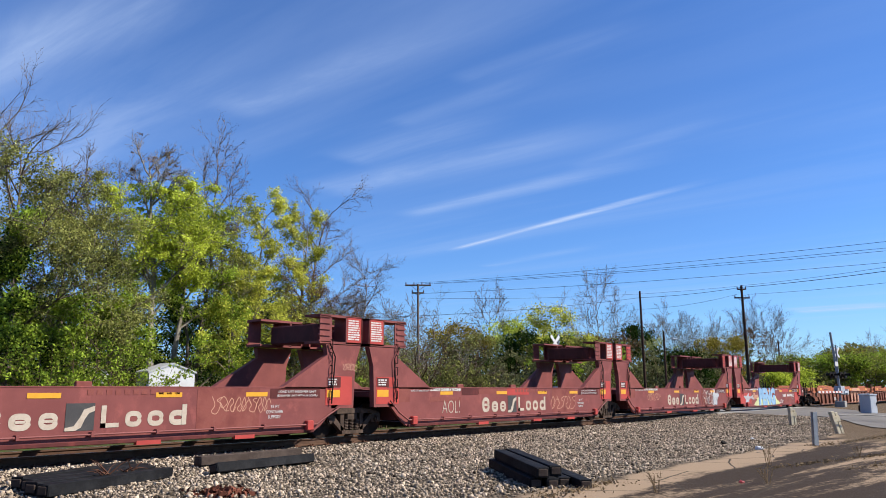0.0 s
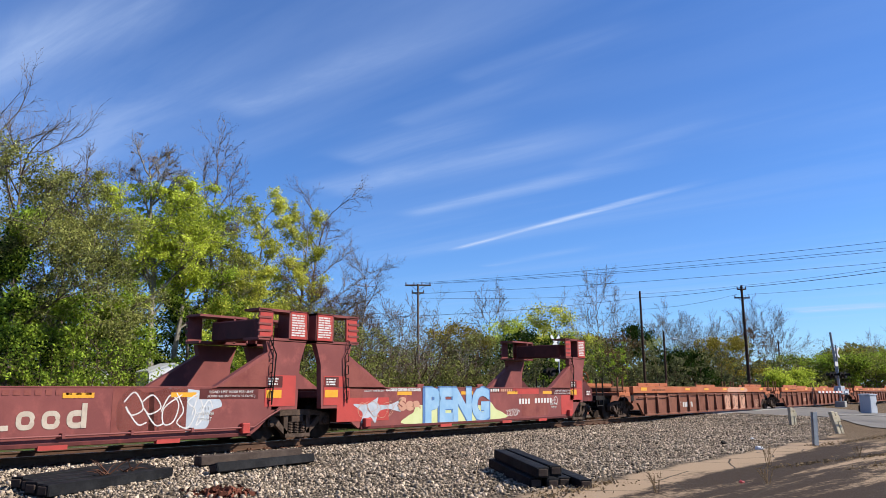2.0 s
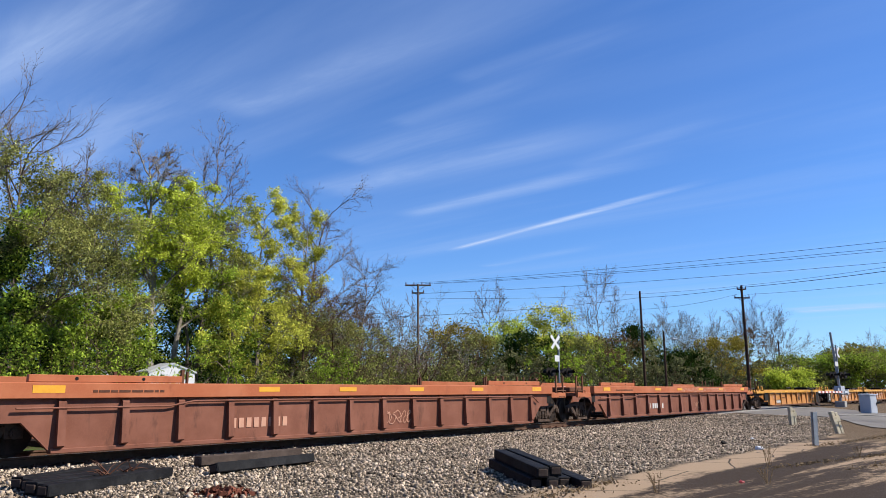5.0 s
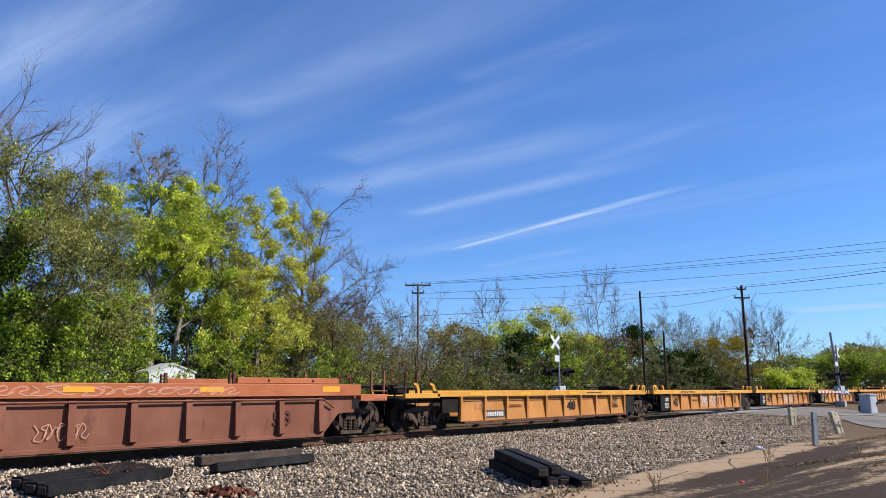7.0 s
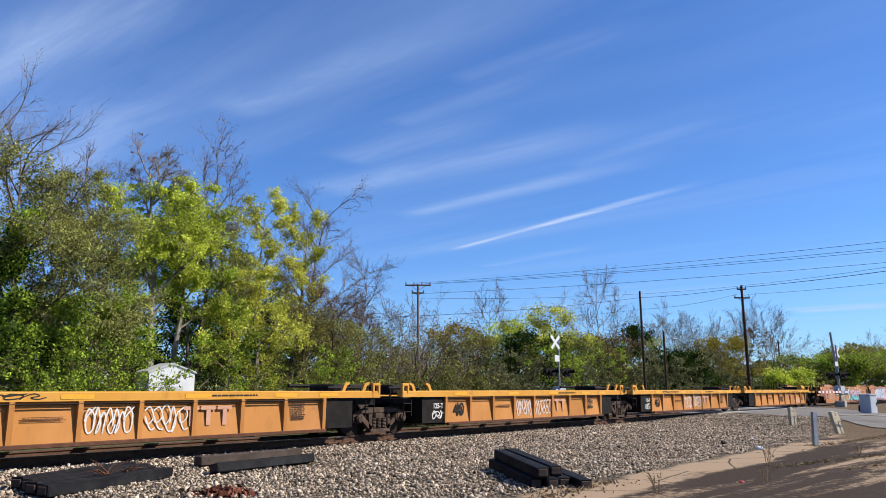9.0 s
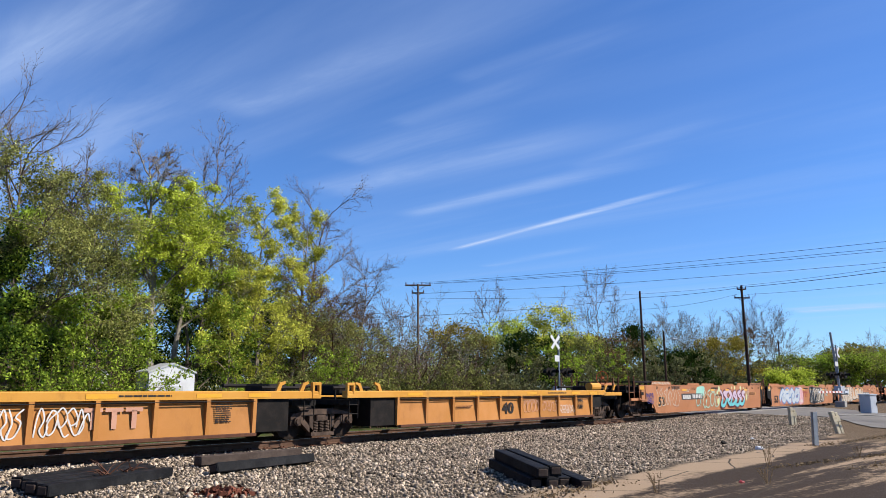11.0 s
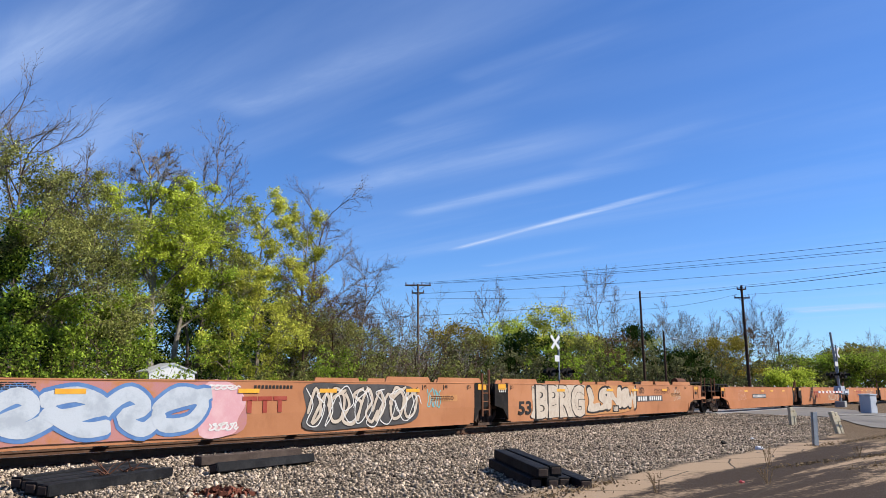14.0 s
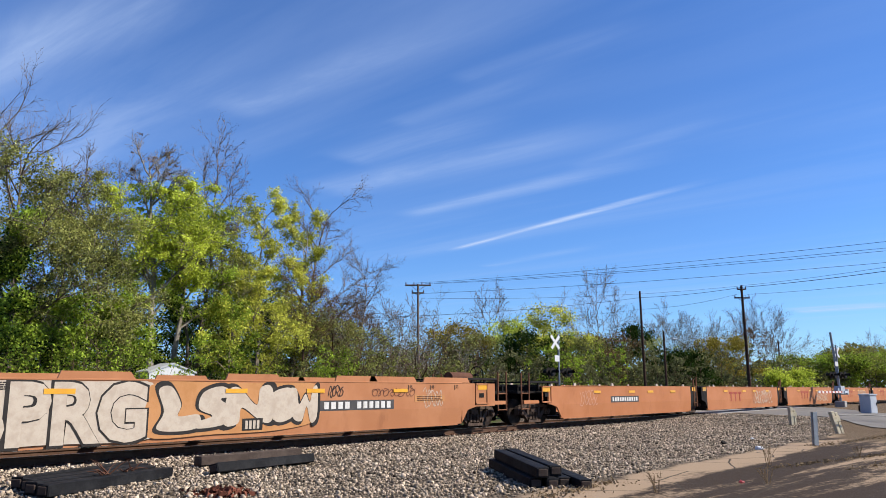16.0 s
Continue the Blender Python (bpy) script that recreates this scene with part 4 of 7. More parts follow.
scrawl(u, 10.2, 12.2, 0.45, 1.2, "white", 15, 0.03, 5)
scrawl(u, 3.2, 4.6, 0.75, 1.1, "ghost", 16, 0.018, 6)
u = maroon_unit(45.45, 15.0, MAROON + " and a blue sprayed word", 1, True)
decal(u, "paint_patch", 0.95, 2.95, 0.42, 1.04, "red_fresh", thick=0.003, label="bright red repaint patch")
blob(u, [(3.63, 0.29), (3.75, 0.5), (4.0, 0.6), (4.15, 0.8), (4.6, 0.8), (6.0, 0.78), (7.4, 0.75), (7.7, 0.72), (7.9, 0.85), (8.2, 0.62), (8.6, 0.5), (8.75, 0.32), (6.5, 0.28)], "pale_yellow", label="pale lime sprayed cloud")
lettering(u, "PENG", 4.42, 0.33, 0.95, "blue_pen", bold=0.10, width=3.46, name="graffiti", label="deep blue letter shadow", y=-1.508)
lettering(u, "PENG", 4.52, 0.36, 0.90, "sky_blue", bold=0.08, width=3.28, name="graffiti", label="fat light blue sprayed letters", y=-1.513)
lettering(u, "Sea", 3.36, 0.69, 0.33, "ghost", bold=0.03, width=0.98, label="worn orange lettering")
blob(u, [(1.55, 0.87), (2.0, 0.86), (2.35, 0.98), (2.5, 1.04), (2.5, 0.86), (2.9, 0.84), (3.2, 0.9), (3.5, 1.0), (3.3, 0.82), (3.45, 0.64), (2.95, 0.72), (2.55, 0.66), (2.4, 0.36), (2.2, 0.52), (1.85, 0.36), (1.9, 0.64)], "silver", y=-1.508, label="pale grey sprayed star figure")
scrawl(u, 1.7, 3.3, 0.50, 0.96, "ghost", 131, 0.012, 4, y=-1.512)
decal(u, "paint_patch", 9.27, 10.92, 1.10, 1.29, "red_fresh", thick=0.003)
decal(u, "paint_patch", 7.85, 8.45, 1.16, 1.30, "ink", thick=0.003)
marks(u, 7.88, 8.42, 1.19, 1.28, 4, "white", y=-1.509)
marks(u, 8.5, 9.2, 1.19, 1.28, 6, "ghost", y=-1.507)
marks(u, 9.59, 10.34, 0.76, 0.94, 4, "white")
marks(u, 10.61, 11.84, 0.78, 0.95, 6, "white")
bm = bmesh.new()
ribbon(bm, [(12.1 + 0.13 * math.cos(q), 0.86 + 0.13 * math.sin(q)) for q in (2 * math.pi * k / 20 for k in range(21))], 0.02, -1.506)
part("stencil", bm, "white", u, "white painted ring mark")
scrawl(u, 8.85, 9.6, 0.36, 0.62, "white", 132, 0.02, 4)
brake_wheel(u, 15.1, -1.0, 1.72, "orange_red")
coupler(u, 16.4, -1)


# -- brown single wells with ribbed sides and orange chords --
def ribbed_car(x0, label, seed, mark=True):
    unit = add_unit("well_car", label, x0)
    P = 22.65
    a, b = 2.4, P - 2.4
    for s in (-1, 1):
        yo, yi = s * 1.5, s * 1.40
        lo, hi = min(yo, yi), max(yo, yi)
        bm = bmesh.new()
        box(bm, a - 0.75, b + 0.75, lo - (0.09 if s < 0 else 0), hi + (0.09 if s > 0 else 0), 1.09, 1.39, 0.015)
        chord = part("top_chord", bm, "cp_top", unit, "orange red top chord")
        bm = bmesh.new()
        prism(bm, [(a - 0.6, 1.09), (a - 0.6, 0.66), (a - 0.05, 0.66), (a + 0.5, 0.12), (b - 0.5, 0.12), (b + 0.05, 0.66), (b + 0.6, 0.66), (b + 0.6, 1.09)], lo + 0.02, hi + 0.02 if s < 0 else hi)
        wall = part("side_panel", bm, "cp_side", unit, "rusty brown side sheet")
        bm = bmesh.new()
        box(bm, a + 0.5, b - 0.5, lo - 0.03, hi + 0.03, 0.08, 0.17, 0.01)
        part("bottom_sill", bm, "cp_side", wall)
        n = 14
        for k in range(n):
            x = a + 0.65 + k * (b - a - 1.3) / (n - 1)
            bm = bmesh.new()
            prism_pts = [(yo + s * -0.02, 0.16), (yo + s * 0.11, 0.22), (yo + s * 0.06, 1.02), (yo - s * 0.02, 1.10)]
            prism_x(bm, prism_pts, x - 0.075, x + 0.075)
            part("rib", bm, "cp_side", wall)
        for x in (a, b - 3.2):
            bm = bmesh.new()
            box(bm, x + 0.0, x + 3.2, lo, hi, 1.40, 1.54, 0.01)
            guide = part("container_guide", bm, "cp_top", unit, "orange guide flange")
            # holes drawn as flat black discs, their inner shade as colour
            bm = bmesh.new()
            for q in (0.9, 2.3):
                rod_y(bm, x + q, 1.47, yo - 0.006 if s < 0 else yo, yo if s < 0 else yo + 0.006, 0.035, 10)
            part("guide_hole", bm, "black", guide)
            end = x + 3.25 if x == a else x - 0.05
            rail_post(unit, end, s * 1.42, 1.39, 1.68, "rust", 0.08)
            rail_post(unit, end + (0.12 if x == a else -0.12), s * 1.42, 1.39, 1.64, "rust", 0.05)
    bm = bmesh.new()
    tube(bm, [(a - 0.2, -1.57, 0.92), (a + 2.9, -1.57, 0.92), (a + 3.5, -1.57, 1.02), (b - 0.6, -1.57, 1.02), (b - 0.2, -1.55, 0.8)], 0.022, 6)
    part("brake_pipe", bm, "cp_side", unit)
    well_inside(unit, a + 1, b - 1, 0.10)
    for end, w in ((0.0, 1), (P, -1)):
        X = lambda d: end + w * d
        bm = bmesh.new()
        box(bm, min(X(0.5), X(2.3)), max(X(0.5), X(2.3)), -1.35, 1.35, 1.0, 1.12)
        box(bm, min(X(0.5), X(2.3)), max(X(0.5), X(2.3)), -0.25, 0.25, 0.7, 1.05)
        part("end_platform", bm, "cp_side", unit)
        bm = bmesh.new()
        box(bm, min(X(0.5), X(1.55)), max(X(0.5), X(1.55)), -1.48, -1.38, 0.95, 1.13, 0.01)
        part("end_sill", bm, "cp_top", unit)
        bm = bmesh.new()
        box(bm, min(X(0.9), X(2.0)), max(X(0.9), X(2.0)), -0.9, 0.9, 1.14, 1.34, 0.04)
        part("brake_gear_cover", bm, "rust", unit)
        for d in (0.55, 1.05):
            for y in (-1.38, 1.38):
                rail_post(unit, X(d), y, 1.12, 1.78, "tan_rust", 0.06)
        handrail(unit, X(0.6), X(1.0), 0.55, 1.0, -1.47, "black")
        handrail(unit, X(0.5), X(1.1), 1.1, 1.22, -1.47, "tan_rust")
        coupler(unit, X(0.4), w)
        lo, hi = sorted((X(1.62), X(1.88)))
        # a black plate on the sheet stands for the shade in an opening
        decal(unit, "opening", lo, hi, 0.76, 1.02, "black", y=-1.485)
        lo, hi = sorted((X(2.45), X(3.05)))
        decal(unit, "reflector", lo, hi, 1.20, 1.34, "reflector", y=-1.592)
        add_bogie(unit, X(1.5))
    for x in (7.6, 10.2, 13.0, 16.0):
        decal(unit, "reflector", x, x + 0.62, 1.21, 1.32, "reflector", y=-1.592)
    brake_wheel(unit, P - 1.2, -0.6, 1.62, "tan_rust")
    bars(unit, a + 1.2, a + 3.0, 1.19, 1.27, 1, "rust", y=-1.592, seed=seed)
    return unit


RIBBED = "rusty brown ribbed well car with orange chord"
u = ribbed_car(62.4, RIBBED + " and white number", 1)
marks(u, 6.8, 7.25, 0.40, 0.66, 2, "white", y=-1.49)
marks(u, 7.4, 8.75, 0.40, 0.64, 6, "white", y=-1.49)
blob(u, [(13.6, 0.15), (13.45, 0.6), (13.8, 1.05), (14.8, 1.07), (16.2, 1.05), (17.0, 0.9), (17.1, 0.4), (16.9, 0.14), (15.5, 0.13)], "ghost", label="pale sprayed bubble lettering")
blob(u, [(13.9, 1.12), (13.8, 1.28), (14.2, 1.37), (15.2, 1.36), (16.4, 1.37), (17.1, 1.3), (17.1, 1.13), (15.4, 1.11)], "ghost", y=-1.594)
scrawl(u, 13.7, 17.0, 0.18, 1.04, "ink", 33, 0.035, 5, y=-1.508)
scrawl(u, 18.7, 19.8, 0.2, 0.7, "ghost", 34, 0.025, 6)
u = ribbed_car(85.1, RIBBED, 2)
marks(u, 6.9, 8.6, 0.40, 0.62, 8, "ghost", y=-1.49)
scrawl(u, 12.0, 13.2, 0.3, 0.7, "ghost", 36, 0.018, 5)
u = ribbed_car(107.7, RIBBED + " and scrawled chalk tags", 3)
marks(u, 6.8, 7.25, 0.40, 0.64, 2, "white", y=-1.49)
marks(u, 7.4, 8.7, 0.40, 0.62, 6, "white", y=-1.49)
scrawl(u, 10.6, 13.2, 1.13, 1.36, "ghost", 39, 0.022, 7, y=-1.594)
scrawl(u, 13.4, 17.0, 1.13, 1.34, "ghost", 391, 0.022, 9, y=-1.594)
lettering(u, "53", 18.1, 0.42, 0.32, "ghost_dark", y=-1.506, bold=0.01, width=0.55)
scrawl(u, 12.6, 13.6, 0.3, 0.65, "ghost", 40, 0.016, 5)


# -- yellow five-unit wells with sloping posts --
def yellow_unit(x0, length, label, seed, lead=False, tail=False):
    unit = add_unit("well_car", label, x0)
    P = length
    a = 3.1 if lead else 2.52
    b = P - (3.1 if tail else 2.52)
    for s in (-1, 1):
        yo = s * 1.5
        bm = bmesh.new()
        prism_x(bm, [(yo, 1.04), (yo, 1.20), (yo - s * 0.04, 1.22), (yo - s * 0.22, 1.22), (yo - s * 0.22, 1.04)], (1.9 if lead else 0.5), P - (1.9 if tail else 0.5))
        part("top_chord", bm, "ttx_yellow", unit, "yellow top chord with black edges")
        n = 9 if lead or tail else 8
        step = (b - a) / n
        for k in range(n):
            bm = bmesh.new()
            x = a + k * step
            # the sheet leans in towards its foot
            v = [bm.verts.new(p) for p in ((x + 0.03, yo - s * 0.13, 1.04), (x + step - 0.03, yo - s * 0.13, 1.04), (x + step - 0.03, yo - s * 0.05, 0.26), (x + 0.03, yo - s * 0.05, 0.26))]
            w = [bm.verts.new(q.co + Vector((0, -s * 0.02, 0))) for q in v]
            bm.faces.new(v), bm.faces.new(w[::-1])
            for i in range(4):
                bm.faces.new((v[i], w[i], w[(i + 1) % 4], v[(i + 1) % 4]))
            bmesh.ops.recalc_face_normals(bm, faces=bm.faces)
            part("side_panel", bm, "ttx_panel", unit, "dusty tan steel panel")
        for k in range(n + 1):
            x = a + k * step
            bm = bmesh.new()
            prism_x(bm, [(yo - s * 0.14, 1.04), (yo + s * 0.0, 1.04), (yo + s * 0.0, 0.95), (yo - s * 0.02, 0.26), (yo - s * 0.14, 0.26)], x - 0.05, x + 0.05)
            part("post", bm, "ttx_panel", unit)
        bm = bmesh.new()
        box(bm, a, b, yo - 0.09, yo + 0.02, 0.19, 0.27, 0.01)
        part("bottom_sill", bm, "rust", unit)
        # open ends with dark end walls
        for x0_, x1_ in ((1.45 if not lead else 2.2, a - 0.06), (b + 0.06, P - (1.45 if not tail else 2.2))):
            bm = bmesh.new()
            box(bm, x0_, x1_, yo - s * 0.16, yo - s * 0.08, 0.55 if (x0_ < 3 and lead) or (x0_ > 3 and tail) else 0.27, 1.035)
            part("end_panel", bm, "black", unit)
    bm = bmesh.new()
    tube(bm, [(a, -1.49, 0.99), (b, -1.49, 0.99)], 0.015, 5)
    part("brake_pipe", bm, "black", unit)
    well_inside(unit, a, b, 0.2)
    for end, w, outer in ((0.0, 1, lead), (P, -1, tail)):
        X = lambda d: end + w * d
        bm = bmesh.new()
        box(bm, min(X(0.4), X(2.4 if outer else 1.2)), max(X(0.4), X(2.4 if outer else 1.2)), -1.25, 1.25, 0.86, 1.0)
        box(bm, min(X(0.0), X(1.2)), max(X(0.0), X(1.2)), -0.3, 0.3, 0.62, 0.9)
        part("end_platform", bm, "black", unit)
        bm = bmesh.new()
        box(bm, min(X(0.9), X(1.5)), max(X(0.9), X(1.5)), -0.7, 0.3, 1.1, 1.4, 0.05)
        tube(bm, [(X(0.5), -0.9, 1.3), (X(1.9), -0.9, 1.3)], 0.05, 6)
        tube(bm, [(X(0.6), 0.8, 1.36), (X(1.8), 0.8, 1.36)], 0.06, 6)
        for d in (0.6, 1.2, 1.8):
            tube(bm, [(X(d), -0.9, 1.0), (X(d), -0.9, 1.36)], 0.03, 5)
        part("brake_rigging", bm, "black", unit, "black brake pipework")
        if not outer:
            bm = bmesh.new()
            lo, hi = sorted((X(1.50), X(1.56)))
            box(bm, lo, hi, -1.33, 1.33, 0.28, 1.03)
            part("end_wall", bm, "black", unit)
            bm = bmesh.new()
            lo, hi = sorted((X(0.46), X(0.76)))
            for q in ((lo, hi, 1.03, 1.14), (lo, hi, 1.36, 1.44), (lo, lo + 0.08, 1.13, 1.37), (hi - 0.08, hi, 1.13, 1.37)):
                box(bm, q[0], q[1], -1.515, -1.42, q[2], q[3], 0.01)
            part("lifting_eye", bm, "ttx_yellow", unit, "yellow corner plate with a slot")
        for d in (1.0, 1.75):
            bm = bmesh.new()
            prism(bm, [(X(d), 1.22), (X(d + 0.12), 1.22), (X(d + 0.02), 1.42), (X(d - 0.16), 1.46), (X(d - 0.16), 1.40), (X(d - 0.06), 1.36)], -1.45, -1.38)
            part("container_guide", bm, "ttx_yellow", unit, "yellow guide bracket")
        if outer:
            bm = bmesh.new()
            box(bm, min(X(0.4), X(2.0)), max(X(0.4), X(2.0)), -1.5, -1.4, 1.0, 1.14, 0.01)
            part("end_sill", bm, "ttx_yellow", unit)
            for d in (0.5, 1.0):
                rail_post(unit, X(d), -1.4, 1.12, 1.75, "rust", 0.05)
                rail_post(unit, X(d), 1.4, 1.12, 1.75, "rust", 0.05)
            handrail(unit, X(0.5), X(0.9), 0.5, 1.0, -1.46, "black")
            coupler(unit, X(0.4), w)
            add_bogie(unit, X(1.9))
        else:
            ladder(unit, X(0.62), X(0.95), 0.5, 1.45, 4, -1.42, "black")
    if not tail:
        add_bogie(unit, P)
    for x in (a + 0.4, a + 3.4, (a + b) / 2 + 1.0, b - 1.6, b - 0.2):
        decal(unit, "reflector", x, x + 0.65, 1.08, 1.17, "reflector")
    bars(unit, b - 3.4, b - 2.0, 1.10, 1.16, 1, "ink", y=-1.503, seed=seed)
    bars(unit, b - 1.05, b - 0.6, 0.52, 0.95, 9, "ink", y=-1.447, seed=seed + 4)
    bars(unit, a + 2.75, a + 3.6, 0.68, 0.76, 3, "rust", y=-1.447, seed=seed + 7)
    return unit


YELLOW = "weathered yellow well car with tan panels"
u = yellow_unit(130.2, 17.2, YELLOW + " and a dark number plate", 41, lead=True)
decal(u, "number_board", 4.35, 5.55, 0.34, 0.58, "grey_ink", y=-1.447, label="dark number board")
marks(u, 4.42, 5.48, 0.39, 0.53, 10, "white", y=-1.452)
scrawl(u, 3.9, 4.6, 0.62, 0.9, "ghost", 43, 0.015, 4, y=-1.447)
lettering(u, "40", 9.85, 0.5, 0.34, "ink", y=-1.447, bold=0.012, width=0.6)
brake_wheel(u, 0.9, -0.5, 1.55, "tan_rust")
for i, (x0, wd) in enumerate(((147.4, 15.2), (162.6, 15.2), (177.8, 15.2))):
    u = yellow_unit(x0, wd, YELLOW + (" and white scrawled tags", " and a large black forty", " and worn pale lettering")[i], 45 + 10 * i)
    lettering(u, "40", 2.95, 0.47, 0.38, "ink", y=-1.452, bold=0.012, width=0.52)
    lettering(u, "125-T", 1.95, 0.70, 0.15, "white", y=-1.424, width=0.46, bold=0.006)
    scrawl(u, 1.92, 2.44, 0.36, 0.64, "white", 460 + i, 0.03, 3, y=-1.424)
    for k in range(2):
        scrawl(u, 6.45 + 1.27 * k, 7.45 + 1.27 * k, 0.34, 0.95, "white", 47 + i + 7 * k, 0.03, 5, y=-1.447)
    bm = bmesh.new()
    for k, x in enumerate((8.62, 9.05, 9.48)):
        box(bm, x, x + 0.38, -1.452, -1.447, 0.82, 0.90)
        box(bm, x + 0.14, x + 0.25, -1.452, -1.4475, 0.48, 0.84)
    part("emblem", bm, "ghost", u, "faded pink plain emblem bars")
    if i != 1:
        scrawl(u, 3.8, 5.6, 1.06, 1.2, "ink", 50 + i, 0.02, 5, y=-1.504)
u = yellow_unit(193.0, 17.2, YELLOW + " and an orange brake wheel", 75, tail=True)
lettering(u, "40", 7.8, 0.46, 0.36, "ink", y=-1.447, bold=0.012, width=0.72)
scrawl(u, 9.15, 10.15, 0.4, 0.95, "ghost", 76, 0.022, 4, y=-1.447)
scrawl(u, 10.4, 11.4, 0.45, 0.9, "ghost", 77, 0.02, 4, y=-1.447)
scrawl(u, 11.65, 12.7, 0.36, 0.7, "white", 78, 0.022, 5, y=-1.447)
bm = bmesh.new()
tube(bm, [(15.0, -0.9, 1.36), (15.8, -0.9, 1.36)], 0.17, 14)
part("air_tank", bm, "ttx_yellow", u, "yellow air reservoir tank")
brake_wheel(u, 16.6, -0.7, 1.75, "orange_red")


# -- smooth-sided brown and orange wells --
def smooth_unit(x0, length, label, paint, seed, lead=False, tail=False, top=1.45, flange=True):
    unit = add_unit("well_car", label, x0)
    P = length
    a = 3.1 if lead else 1.15
    b = P - (3.1 if tail else 1.15)
    for s in (-1, 1):
        yo = s * 1.5
        bm = bmesh.new()
        # a side sheet with a shallow crease, its foot tucked in
        for q0, q1 in (((yo, top), (yo, 0.70)), ((yo, 0.70), (yo - s * 0.03, 0.21))):
            v = [bm.verts.new(p) for p in ((a, *q0), (b, *q0), (b, *q1), (a, *q1))]
            w = [bm.verts.new(p.co + Vector((0, -s * 0.05, 0))) for p in v]
            bm.faces.new(v), bm.faces.new(w[::-1])
            for i in range(4):
                bm.faces.new((v[i], w[i], w[(i + 1) % 4], v[(i + 1) % 4]))
        bmesh.ops.recalc_face_normals(bm, faces=bm.faces)
        wall = part("side_wall", bm, paint, unit, "smooth weathered steel side")
        bm = bmesh.new()
        box(bm, a, b, yo - s * 0.12 if s > 0 else yo - 0.012, yo + 0.012 if s > 0 else yo + 0.12, top - 0.01, top + 0.025, 0.004)
        part("top_rim", bm, paint, wall)
        bm = bmesh.new()
        box(bm, a + 0.2, b - 0.2, yo - s * 0.13, yo - s * 0.03, 0.17, 0.24)
        part("bottom_sill", bm, paint, wall)
        for x0_, x1_, w in (((1.6 if flange else 2.2) if lead else 0.35, a, 1), (b, P - (1.3 if tail else 0.35), -1)):
            bm = bmesh.new()
            far, near_ = (x0_, x1_) if w > 0 else (x1_, x0_)
            prism(bm, [(far, top), (far, 0.72), (near_ - w * 0.75, 0.72), (near_ - w * 0.3, 0.62), (near_, 0.25), (near_, top)], min(yo, yo - s * 0.06), max(yo, yo - s * 0.06))
            part("end_cheek", bm, paint if (lead and w > 0) or (tail and w < 0) else "black", wall)
        if flange:
            spots = ((a - 0.4, 2.3), (b - 4.2, 2.0), (b - 1.9, 2.3)) + (((a + b) / 2 - 4.6, 1.6), ((a + b) / 2 - 0.8, 1.6), ((a + b) / 2 + 2.6, 1.6)) * (seed > 89)
            for x, wd in spots:
                bm = bmesh.new()
                prism(bm, [(x, top + 0.02), (x + 0.06, top + 0.17), (x + wd - 0.12, top + 0.17), (x + wd, top + 0.02)], min(yo, yo - s * 0.04), max(yo, yo - s * 0.04))
                part("container_guide", bm, paint, unit, "low guide flange")
        else:
            for x in (a + 1.0, a + 4.2, b - 4.2, b - 1.0):
                bm = bmesh.new()
                prism(bm, [(x, top), (x + 0.05, top + 0.13), (x + 0.17, top + 0.13), (x + 0.22, top)], min(yo, yo - s * 0.05), max(yo, yo - s * 0.05))
                part("container_stop", bm, "cream", unit)
    well_inside(unit, a, b, 0.16)
    for end, w, outer in ((0.0, 1, lead), (P, -1, tail)):
        X = lambda d: end + w * d
        bm = bmesh.new()
        reach = 2.9 if outer else 1.1
        box(bm, min(X(0.4), X(reach)), max(X(0.4), X(reach)), -1.3, 1.3, 1.12, 1.2)
        box(bm, min(X(0.0), X(reach)), max(X(0.0), X(reach)), -0.35, 0.35, 0.66, 1.1)
        part("end_platform", bm, "black", unit)
        bm = bmesh.new()
        box(bm, min(X(reach - 0.06), X(reach)), max(X(reach - 0.06), X(reach)), -1.4, 1.4, 0.3, top)
        part("end_wall", bm, "black", unit)
        lo, hi = sorted((X((1.24 if w > 0 and flange else 1.65) if outer else 0.4), X((1.98 if w > 0 and flange else 2.4) if outer else 1.1)))
        decal(unit, "reflector", lo + 0.15, hi - 0.1, top - 0.2, top - 0.02, "reflector", y=-1.508)
        if outer:
            bm = bmesh.new()
            for d in (0.5, 1.0):
                tube(bm, [(X(d), -1.42, 0.55), (X(d), -1.42, 1.85)], 0.03, 6)
                tube(bm, [(X(d), 1.42, 0.75), (X(d), 1.42, 1.8)], 0.03, 6)
            tube(bm, [(X(0.5), -1.42, 1.12), (X(1.0), -1.42, 1.12)], 0.02, 5)
            tube(bm, [(X(0.5), -1.42, 0.58), (X(1.0), -1.42, 0.58)], 0.02, 5)
            part("handrail", bm, "tan_rust", unit)
            bm = bmesh.new()
            box(bm, min(X(0.6), X(1.6)), max(X(0.6), X(1.6)), -1.46, -1.36, 0.76, 0.88)
            part("end_sill", bm, paint, unit)
            coupler(unit, X(0.4), w)
            add_bogie(unit, X(1.85))
            bm = bmesh.new()
            lo, hi = sorted((X(1.32), X(2.0))) if w > 0 and flange else sorted((X(1.72), X(2.4)))
            for q in ((lo, hi, 0.78, 0.83), (lo, hi, top - 0.05, top), (lo, lo + 0.05, 0.78, top), (hi - 0.05, hi, 0.78, top)):
                box(bm, q[0], q[1], -1.53, -1.495, q[2], q[3], 0.006)
            part("jacking_frame", bm, paint, unit)
